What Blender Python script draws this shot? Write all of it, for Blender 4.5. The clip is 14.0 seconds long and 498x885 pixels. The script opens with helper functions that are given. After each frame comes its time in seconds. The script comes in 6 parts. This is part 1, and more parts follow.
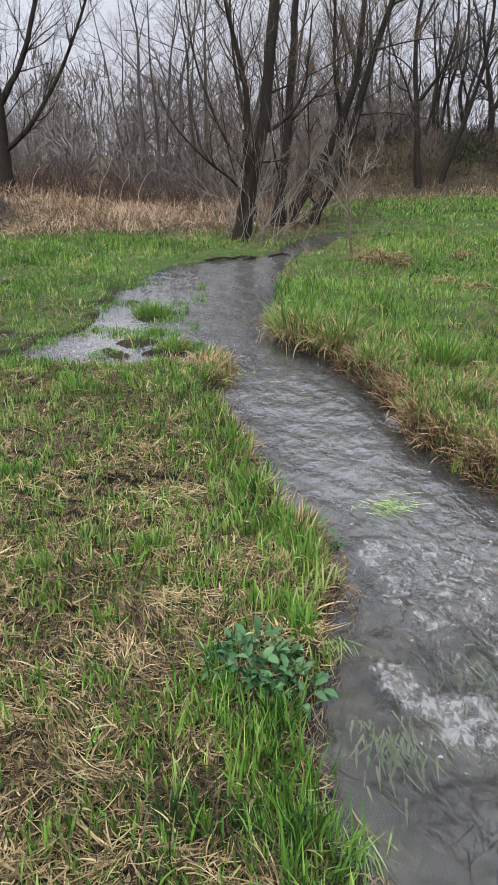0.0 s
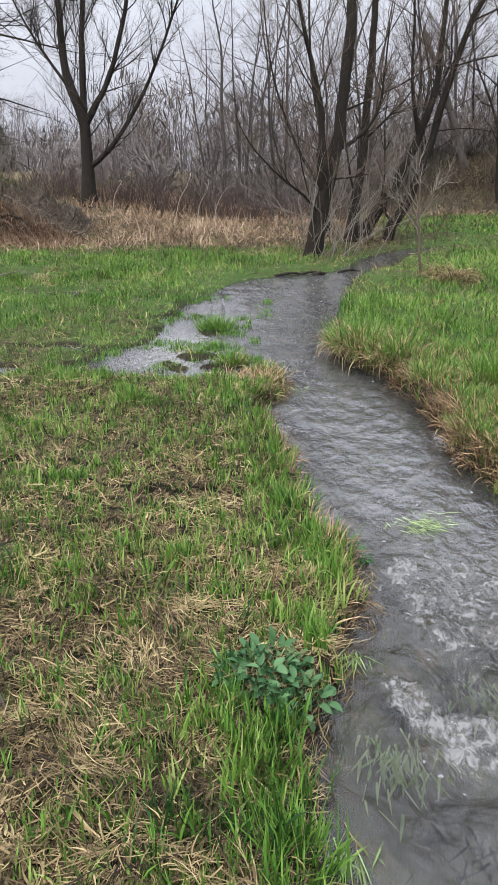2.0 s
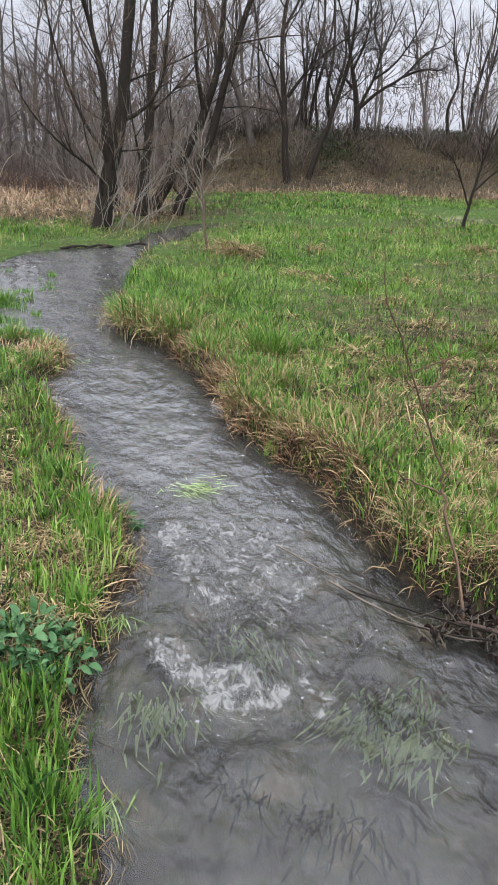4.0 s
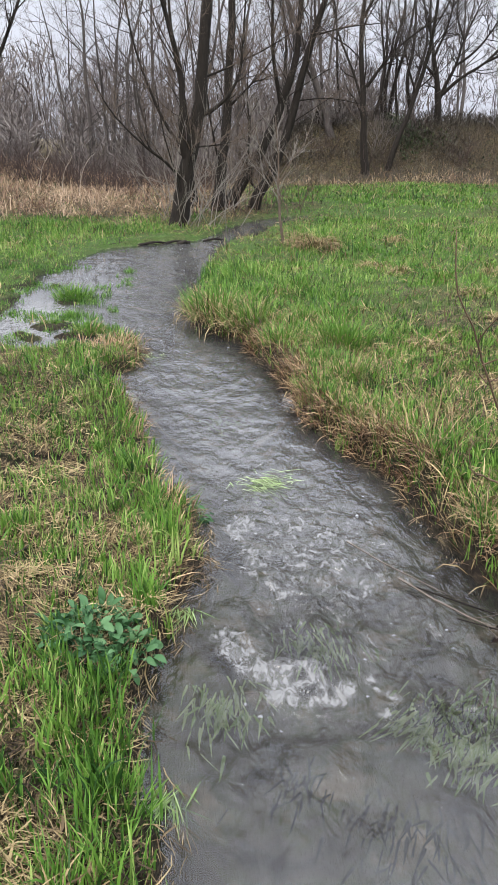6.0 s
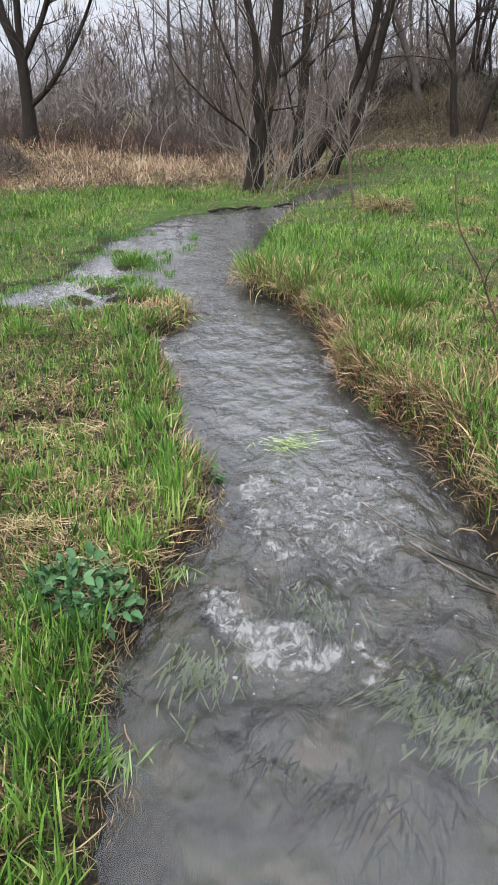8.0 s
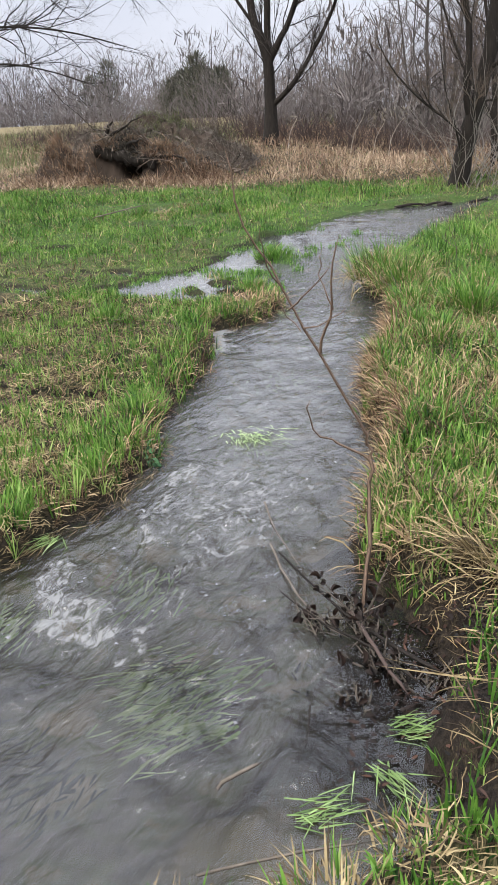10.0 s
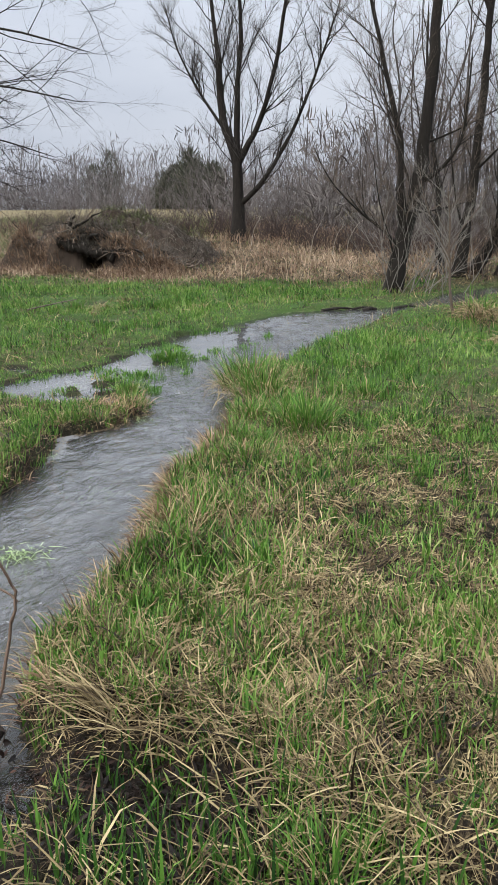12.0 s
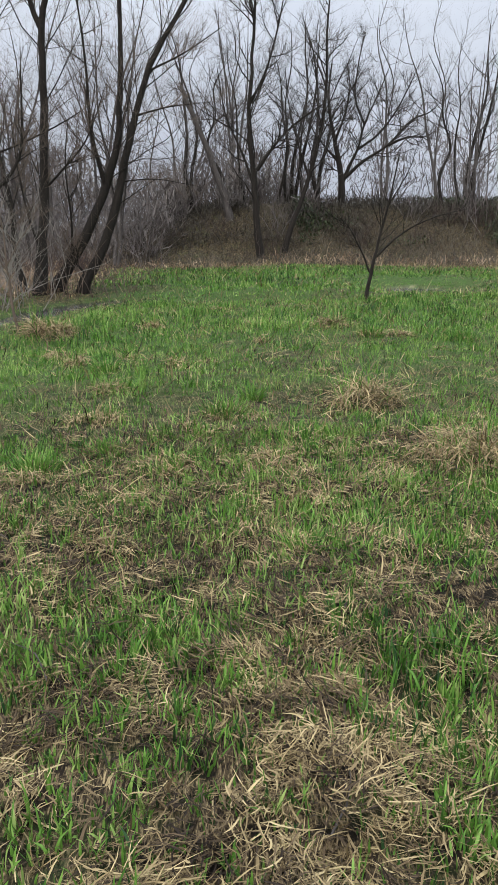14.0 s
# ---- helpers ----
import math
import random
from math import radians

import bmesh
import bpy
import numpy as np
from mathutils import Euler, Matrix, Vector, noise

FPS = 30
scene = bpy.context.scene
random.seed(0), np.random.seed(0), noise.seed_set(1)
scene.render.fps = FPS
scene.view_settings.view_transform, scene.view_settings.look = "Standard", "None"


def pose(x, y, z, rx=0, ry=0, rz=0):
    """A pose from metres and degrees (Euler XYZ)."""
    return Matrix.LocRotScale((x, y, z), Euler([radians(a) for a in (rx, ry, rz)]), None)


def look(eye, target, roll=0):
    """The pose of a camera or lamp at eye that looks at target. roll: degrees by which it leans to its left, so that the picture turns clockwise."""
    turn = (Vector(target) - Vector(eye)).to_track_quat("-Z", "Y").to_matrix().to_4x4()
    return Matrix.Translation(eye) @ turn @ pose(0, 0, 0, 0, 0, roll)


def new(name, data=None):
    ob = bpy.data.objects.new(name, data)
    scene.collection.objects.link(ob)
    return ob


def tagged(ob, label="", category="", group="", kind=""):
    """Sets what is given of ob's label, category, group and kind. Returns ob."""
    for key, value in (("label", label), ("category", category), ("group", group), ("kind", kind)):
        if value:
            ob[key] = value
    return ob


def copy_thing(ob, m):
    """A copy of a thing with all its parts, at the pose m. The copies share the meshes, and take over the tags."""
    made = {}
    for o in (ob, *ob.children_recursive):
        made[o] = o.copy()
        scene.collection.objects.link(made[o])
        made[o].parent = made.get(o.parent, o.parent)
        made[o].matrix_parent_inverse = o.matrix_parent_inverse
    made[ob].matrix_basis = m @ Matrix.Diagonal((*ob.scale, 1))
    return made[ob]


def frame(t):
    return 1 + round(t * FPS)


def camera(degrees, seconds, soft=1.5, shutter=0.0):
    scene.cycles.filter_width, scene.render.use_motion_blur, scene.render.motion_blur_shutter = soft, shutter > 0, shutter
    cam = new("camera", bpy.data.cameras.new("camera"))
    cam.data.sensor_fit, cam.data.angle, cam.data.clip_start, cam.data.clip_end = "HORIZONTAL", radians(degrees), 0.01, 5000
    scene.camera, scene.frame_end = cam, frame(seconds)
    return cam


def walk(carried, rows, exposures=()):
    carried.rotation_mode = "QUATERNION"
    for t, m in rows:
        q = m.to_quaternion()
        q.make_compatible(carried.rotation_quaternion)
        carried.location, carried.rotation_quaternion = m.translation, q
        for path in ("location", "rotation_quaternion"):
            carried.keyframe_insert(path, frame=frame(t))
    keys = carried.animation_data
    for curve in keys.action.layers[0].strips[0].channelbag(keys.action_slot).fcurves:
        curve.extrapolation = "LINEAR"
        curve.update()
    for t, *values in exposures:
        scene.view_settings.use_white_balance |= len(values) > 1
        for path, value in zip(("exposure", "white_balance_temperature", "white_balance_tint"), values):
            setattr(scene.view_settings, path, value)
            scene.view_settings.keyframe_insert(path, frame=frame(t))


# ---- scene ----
cam = camera(34.2, 14.0)
# seconds, eye, a point looked at, roll
PATH = [
    (0.0, (-0.052, -0.297, 1.612), (-0.018, 2.531, 0.611), 0.32),
    (0.5, (0.091, -0.354, 1.633), (-0.043, 2.465, 0.616), -0.60),
    (1.0, (0.193, -0.409, 1.631), (-0.024, 2.412, 0.635), -0.23),
    (1.5, (0.181, -0.365, 1.634), (-0.062, 2.459, 0.649), 0.13),
    (2.0, (0.147, -0.359, 1.640), (-0.104, 2.474, 0.685), 0.15),
    (2.5, (0.217, -0.421, 1.637), (0.152, 2.425, 0.693), 1.31),
    (3.0, (0.271, -0.411, 1.609), (0.573, 2.413, 0.644), 3.09),
    (3.2, (0.284, -0.412, 1.607), (0.709, 2.391, 0.626), 3.55),
    (5.3, (0.361, -0.391, 1.608), (0.750, 2.397, 0.572), 0.80),
    (5.5, (0.363, -0.381, 1.601), (0.692, 2.417, 0.569), 0.62),
    (6.0, (0.370, -0.395, 1.600), (0.542, 2.412, 0.556), 0.90),
    (6.5, (0.416, -0.464, 1.601), (0.386, 2.349, 0.557), -0.40),
    (7.0, (0.465, -0.480, 1.582), (0.345, 2.329, 0.536), -1.31),
    (7.5, (0.563, -0.405, 1.539), (0.447, 2.389, 0.452), -1.68),
    (7.7, (0.611, -0.363, 1.513), (0.507, 2.420, 0.399), -1.31),
    (9.8, (1.965, 0.031, 1.408), (0.881, 2.596, 0.293), -2.11),
    (10.0, (2.143, -0.047, 1.444), (1.046, 2.512, 0.327), -2.95),
    (10.5, (2.460, 0.035, 1.486), (1.338, 2.584, 0.372), -2.94),
    (11.0, (2.719, 0.328, 1.532), (1.518, 2.887, 0.530), 0.11),
    (11.5, (2.979, 0.409, 1.586), (1.662, 2.948, 0.681), 0.71),
    (12.0, (3.217, 0.405, 1.630), (2.092, 3.057, 0.792), -0.72),
    (12.5, (3.372, 0.426, 1.629), (2.708, 3.246, 0.849), -0.37),
    (13.0, (3.596, 0.681, 1.552), (3.278, 3.565, 0.787), 0.17),
    (13.5, (3.783, 0.766, 1.553), (3.709, 3.663, 0.778), 0.48),
    (14.0, (3.905, 0.788, 1.547), (4.067, 3.683, 0.779), 0.40),
]
walk(cam, [(t, look(eye, target, roll)) for t, eye, target, roll in PATH], [(0.0, 0.29, 6500, 10), (0.6, 0.46, 6500, 10), (1.2, 0.37, 6500, 10), (3.0, 0.39, 6500, 10), (6.0, 0.5, 6500, 10), (7.5, 0.5, 6500, 10), (10.5, 0.5, 6500, 10), (11.0, 0.36, 6430, 9), (11.5, 0.25, 6350, 7), (12.5, 0.17, 6420, 7), (13.0, 0.14, 6400, 6), (14.0, 0.12, 6320, 7)])

# ---------------------------------------------------------------- world and light
world = bpy.data.worlds.new("overcast_sky")
scene.world = world
world.use_nodes = True
wn, wl = world.node_tree.nodes, world.node_tree.links
wn.clear()
sky = wn.new("ShaderNodeTexSky")
sky.sky_type, sky.sun_disc = "NISHITA", False
sky.sun_elevation, sky.sun_rotation = radians(48), radians(200)
sky.dust_density, sky.ozone_density = 6.0, 1.0
grey = wn.new("ShaderNodeHueSaturation")
grey.inputs["Saturation"].default_value = 0.25
grey.inputs["Value"].default_value = 0.085
cloud_tc = wn.new("ShaderNodeTexCoord")
cloud_map = wn.new("ShaderNodeMapping")
cloud_map.inputs["Scale"].default_value = (1.0, 1.0, 3.0)
cloud_noise = wn.new("ShaderNodeTexNoise")
cloud_noise.inputs["Scale"].default_value = 2.2
cloud_noise.inputs["Detail"].default_value = 5.0
cloud_ramp = wn.new("ShaderNodeValToRGB")
cloud_ramp.color_ramp.elements[0].position, cloud_ramp.color_ramp.elements[0].color = 0.3, (0.55, 0.585, 0.69, 1)
cloud_ramp.color_ramp.elements[1].position, cloud_ramp.color_ramp.elements[1].color = 0.7, (0.72, 0.745, 0.835, 1)
cloud_mix = wn.new("ShaderNodeMix")
cloud_mix.data_type = "RGBA"
cloud_mix.inputs["Factor"].default_value = 0.8
bg, wout = wn.new("ShaderNodeBackground"), wn.new("ShaderNodeOutputWorld")
wl.new(sky.outputs["Color"], grey.inputs["Color"])
wl.new(cloud_tc.outputs["Generated"], cloud_map.inputs["Vector"])
wl.new(cloud_map.outputs["Vector"], cloud_noise.inputs["Vector"])
wl.new(cloud_noise.outputs["Fac"], cloud_ramp.inputs["Fac"])
wl.new(grey.outputs["Color"], cloud_mix.inputs[6])
wl.new(cloud_ramp.outputs["Color"], cloud_mix.inputs[7])
# An overcast sky, several times as bright overhead as at the horizon.
split = wn.new("ShaderNodeSeparateXYZ")
rise_up = wn.new("ShaderNodeMath")
rise_up.operation = "MULTIPLY_ADD"
rise_up.inputs[1].default_value, rise_up.inputs[2].default_value = 3.3, 1.0
low = wn.new("ShaderNodeMath")
low.operation = "MAXIMUM"
low.inputs[1].default_value = 0.0
wl.new(cloud_tc.outputs["Generated"], split.inputs[0])
wl.new(split.outputs["Z"], low.inputs[0])
square = wn.new("ShaderNodeMath")
square.operation = "POWER"
square.inputs[1].default_value = 2.0
wl.new(low.outputs[0], square.inputs[0])
wl.new(square.outputs[0], rise_up.inputs[0])
wl.new(rise_up.outputs[0], bg.inputs["Strength"])
wl.new(cloud_mix.outputs[2], bg.inputs["Color"])
wl.new(bg.outputs["Background"], wout.inputs["Surface"])

sun_data = bpy.data.lights.new("sun", "SUN")
sun_data.energy, sun_data.angle, sun_data.color = 2.7, radians(50), (1.0, 0.94, 0.82)
sun = new("sun", sun_data)
sun.matrix_world = look((-6, -8, 20), (0, 6, 0))


# ---------------------------------------------------------------- materials
def material(name, rough=0.8, spec=0.3):
    m = bpy.data.materials.new(name)
    m.use_nodes = True
    b = m.node_tree.nodes["Principled BSDF"]
    b.inputs["Roughness"].default_value = rough
    b.inputs["Specular IOR Level"].default_value = spec
    return m, m.node_tree.nodes, m.node_tree.links, b


def ramp_node(nodes, stops):
    r = nodes.new("ShaderNodeValToRGB")
    els = r.color_ramp.elements
    while len(els) < len(stops):
        els.new(0.5)
    for e, (p, c) in zip(els, stops):
        e.position, e.color = p, (*c, 1)
    return r


def noise_node(nodes, links, scale, detail=4.0, coords="Object", stretch=None, rough=0.55):
    tc = nodes.new("ShaderNodeTexCoord")
    n = nodes.new("ShaderNodeTexNoise")
    n.inputs["Scale"].default_value, n.inputs["Detail"].default_value = scale, detail
    n.inputs["Roughness"].default_value = rough
    if stretch:
        mp = nodes.new("ShaderNodeMapping")
        mp.inputs["Scale"].default_value = stretch
        links.new(tc.outputs[coords], mp.inputs["Vector"])
        links.new(mp.outputs["Vector"], n.inputs["Vector"])
    else:
        links.new(tc.outputs[coords], n.inputs["Vector"])
    return n


def mix_node(nodes, links, fac, a, b, blend="MIX"):
    m = nodes.new("ShaderNodeMix")
    m.data_type, m.blend_type = "RGBA", blend
    for sock, v in ((m.inputs["Factor"], fac), (m.inputs[6], a), (m.inputs[7], b)):
        if isinstance(v, (int, float)):
            sock.default_value = v
        elif isinstance(v, tuple):
            sock.default_value = (*v, 1)
        else:
            links.new(v, sock)
    return m.outputs[2]


def bump_node(nodes, links, height, strength, distance, bsdf):
    b = nodes.new("ShaderNodeBump")
    b.inputs["Strength"].default_value, b.inputs["Distance"].default_value = strength, distance
    links.new(height, b.inputs["Height"])
    links.new(b.outputs["Normal"], bsdf.inputs["Normal"])
    return b


def blade_material(name, stops, through_light=0.35, rough=0.55):
    """Grass and leaves: a colour for each blade from its tone, some light passing through."""
    m, n, l, b = material(name, rough, 0.25)
    at = n.new("ShaderNodeAttribute")
    at.attribute_name = "tone"
    r = ramp_node(n, stops)
    l.new(at.outputs["Fac"], r.inputs["Fac"])
    l.new(r.outputs["Color"], b.inputs["Base Color"])
    tr = n.new("ShaderNodeBsdfTranslucent")
    l.new(r.outputs["Color"], tr.inputs["Color"])
    mx = n.new("ShaderNodeMixShader")
    mx.inputs["Fac"].default_value = through_light
    l.new(b.outputs["BSDF"], mx.inputs[1])
    l.new(tr.outputs["BSDF"], mx.inputs[2])
    l.new(mx.outputs["Shader"], n["Material Output"].inputs["Surface"])
    return m


GREEN = blade_material("grass_blades", [(0.0, (0.012, 0.042, 0.009)), (0.4, (0.062, 0.15, 0.02)), (0.75, (0.128, 0.25, 0.039)), (1.0, (0.25, 0.332, 0.1))], 0.22)
STRAW = blade_material("dead_grass_blades", [(0.0, (0.016, 0.010, 0.006)), (0.3, (0.085, 0.059, 0.031)), (0.62, (0.23, 0.174, 0.088)), (1.0, (0.41, 0.33, 0.178))], 0.1, 0.7)
TAN = blade_material("tan_meadow_grass", [(0.0, (0.06, 0.034, 0.024)), (0.5, (0.235, 0.155, 0.104)), (1.0, (0.44, 0.335, 0.235))], 0.2, 0.75)
RUST = blade_material("wet_rusty_thatch", [(0.0, (0.024, 0.013, 0.008)), (0.5, (0.145, 0.083, 0.046)), (1.0, (0.42, 0.3, 0.175))], 0.12, 0.55)
DARKWEED = blade_material("dark_water_weed", [(0.0, (0.006, 0.006, 0.005)), (1.0, (0.035, 0.035, 0.022))], 0.1, 0.35)
LEAF = blade_material("broad_leaves", [(0.0, (0.012, 0.042, 0.016)), (0.6, (0.036, 0.1, 0.036)), (1.0, (0.09, 0.185, 0.078))], 0.2, 0.5)
WEED = blade_material("water_weed", [(0.0, (0.07, 0.12, 0.035)), (0.5, (0.24, 0.36, 0.12)), (1.0, (0.46, 0.55, 0.29))], 0.3, 0.35)
DEADLEAF = blade_material("rotten_leaves", [(0.0, (0.006, 0.005, 0.004)), (0.6, (0.019, 0.010, 0.007)), (1.0, (0.085, 0.042, 0.027))], 0.1, 0.65)
FIR = blade_material("evergreen_foliage", [(0.0, (0.038, 0.04, 0.03)), (0.6, (0.078, 0.082, 0.058)), (1.0, (0.13, 0.132, 0.095))], 0.1, 0.7)


MOSSY = blade_material("olive_foliage", [(0.0, (0.06, 0.07, 0.03)), (0.6, (0.13, 0.15, 0.06)), (1.0, (0.22, 0.23, 0.11))], 0.15, 0.7)
# Twigs of the far woods, with air haze painted in as paler grey.
HAZY = blade_material("hazed_far_twigs", [(0.0, (0.08, 0.071, 0.071)), (0.5, (0.14, 0.126, 0.126)), (1.0, (0.21, 0.192, 0.192))], 0.1, 0.9)


def bark(name, dark, light, scale):
    m, n, l, b = material(name, 0.9, 0.2)
    big = noise_node(n, l, scale * 0.25, 3)
    fine = noise_node(n, l, scale, 6, stretch=(1, 1, 0.22))
    r = ramp_node(n, [(0.3, dark), (0.72, light)])
    l.new(fine.outputs["Fac"], r.inputs["Fac"])
    l.new(mix_node(n, l, big.outputs["Fac"], r.outputs["Color"], tuple(0.5 * (a + c) for a, c in zip(dark, light))), b.inputs["Base Color"])
    bump_node(n, l, fine.outputs["Fac"], 0.9, 0.03, b)
    return m


BARK = bark("ridged_bark", (0.006, 0.005, 0.0045), (0.03, 0.0245, 0.02), 22)
BARK_PALE = bark("grey_bark", (0.026, 0.022, 0.021), (0.1, 0.088, 0.083), 18)
TWIG = bark("twig_bark", (0.05, 0.038, 0.03), (0.15, 0.115, 0.09), 9)
# The next two are lightened towards grey to paint in distance haze.
TWIG_FAR_HAZED = bark("hazed_wood_twigs", (0.082, 0.072, 0.069), (0.175, 0.153, 0.147), 2)
TWIG_DISTANT_HAZED = bark("hazed_distant_twigs", (0.075, 0.068, 0.07), (0.15, 0.138, 0.142), 2)
TWIG_PALE = bark("pale_twigs", (0.13, 0.118, 0.105), (0.26, 0.235, 0.21), 6)
SLOPE = blade_material("slope_leaves", [(0.0, (0.026, 0.022, 0.018)), (0.5, (0.078, 0.068, 0.056)), (1.0, (0.17, 0.15, 0.124))], 0.1, 0.9)
IVY = blade_material("slope_ivy", [(0.0, (0.012, 0.02, 0.008)), (0.6, (0.035, 0.05, 0.02)), (1.0, (0.08, 0.1, 0.04))], 0.1, 0.6)
BRIAR = bark("briar_stems", (0.028, 0.02, 0.018), (0.09, 0.064, 0.056), 5)
TWIG_DARK = bark("dark_twigs", (0.03, 0.026, 0.024), (0.088, 0.076, 0.07), 9)
DEADWOOD = bark("grey_deadwood", (0.04, 0.033, 0.028), (0.2, 0.17, 0.14), 14)


def ground_material():
    """Matted straw over dark wet soil, with moss between, and the brook's muddy bed. Shade between the straw clumps is
    painted near black.
    """
    m, n, l, b = material("meadow_soil", 0.95, 0.15)
    strands = []
    for turn, scale in ((0.6, 130), (-0.8, 105), (1.7, 150)):
        tc = n.new("ShaderNodeTexCoord")
        mp = n.new("ShaderNodeMapping")
        mp.inputs["Rotation"].default_value = (0, 0, turn)
        mp.inputs["Scale"].default_value = (1.0, 0.16, 0.6)
        nz = n.new("ShaderNodeTexNoise")
        nz.inputs["Scale"].default_value, nz.inputs["Detail"].default_value = scale, 3
        nz.inputs["Distortion"].default_value = 0.7
        l.new(tc.outputs["Object"], mp.inputs["Vector"])
        l.new(mp.outputs["Vector"], nz.inputs["Vector"])
        strands.append(nz.outputs["Fac"])
    most = n.new("ShaderNodeMath")
    most.operation = "MAXIMUM"
    l.new(strands[0], most.inputs[0])
    l.new(strands[1], most.inputs[1])
    top = n.new("ShaderNodeMath")
    top.operation = "MAXIMUM"
    l.new(most.outputs[0], top.inputs[0])
    l.new(strands[2], top.inputs[1])
    fine = noise_node(n, l, 55, 9, rough=0.8)
    mid = noise_node(n, l, 4.5, 6)
    wide = noise_node(n, l, 0.5, 4)
    gap_noise = noise_node(n, l, 13, 5)
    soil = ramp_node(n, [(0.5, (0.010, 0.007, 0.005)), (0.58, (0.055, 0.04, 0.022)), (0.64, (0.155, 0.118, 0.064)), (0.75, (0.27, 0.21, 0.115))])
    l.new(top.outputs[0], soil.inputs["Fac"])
    # Near-black blotches paint the shade in gaps of the straw.
    straw_gap_shade = ramp_node(n, [(0.42, (0.03, 0.025, 0.022)), (0.47, (1, 1, 1))])
    l.new(gap_noise.outputs["Fac"], straw_gap_shade.inputs["Fac"])
    mat_straw = mix_node(n, l, 1.0, soil.outputs["Color"], straw_gap_shade.outputs["Color"], "MULTIPLY")
    moss = ramp_node(n, [(0.35, (0.014, 0.036, 0.008)), (0.7, (0.075, 0.14, 0.03))])
    l.new(fine.outputs["Fac"], moss.inputs["Fac"])
    at = n.new("ShaderNodeAttribute")
    at.attribute_name = "green"
    lift = n.new("ShaderNodeMath")
    lift.operation, lift.use_clamp = "MULTIPLY_ADD", True
    l.new(mid.outputs["Fac"], lift.inputs[0])
    lift.inputs[1].default_value = 1.4
    neg = n.new("ShaderNodeMath")
    neg.operation = "SUBTRACT"
    l.new(at.outputs["Fac"], neg.inputs[0])
    neg.inputs[1].default_value = 0.78
    l.new(neg.outputs[0], lift.inputs[2])
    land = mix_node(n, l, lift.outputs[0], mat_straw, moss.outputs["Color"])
    land = mix_node(n, l, 0.06, land, mix_node(n, l, wide.outputs["Fac"], (0.03, 0.024, 0.014), (0.16, 0.125, 0.075)))
    dryat = n.new("ShaderNodeAttribute")
    dryat.attribute_name = "dry"
    land = mix_node(n, l, dryat.outputs["Fac"], land, mix_node(n, l, mid.outputs["Fac"], (0.11, 0.09, 0.05), (0.24, 0.2, 0.11)))
    bedc = ramp_node(n, [(0.34, (0.03, 0.026, 0.02)), (0.45, (0.12, 0.105, 0.085)), (0.55, (0.13, 0.14, 0.085)), (0.66, (0.3, 0.24, 0.17))])
    l.new(mid.outputs["Fac"], bedc.inputs["Fac"])
    bedat = n.new("ShaderNodeAttribute")
    bedat.attribute_name = "bed"
    land = mix_node(n, l, bedat.outputs["Fac"], land, bedc.outputs["Color"])
    # Wet mud colour, also used to paint shade on banks and in hollows.
    mud_shade_at = n.new("ShaderNodeAttribute")
    mud_shade_at.attribute_name = "mud_shade"
    mud_shade_color = ramp_node(n, [(0.4, (0.006, 0.005, 0.004)), (0.7, (0.035, 0.026, 0.02))])
    l.new(fine.outputs["Fac"], mud_shade_color.inputs["Fac"])
    land = mix_node(n, l, mud_shade_at.outputs["Fac"], land, mud_shade_color.outputs["Color"])
    l.new(land, b.inputs["Base Color"])
    bump_node(n, l, top.outputs[0], 0.8, 0.02, b)
    return m


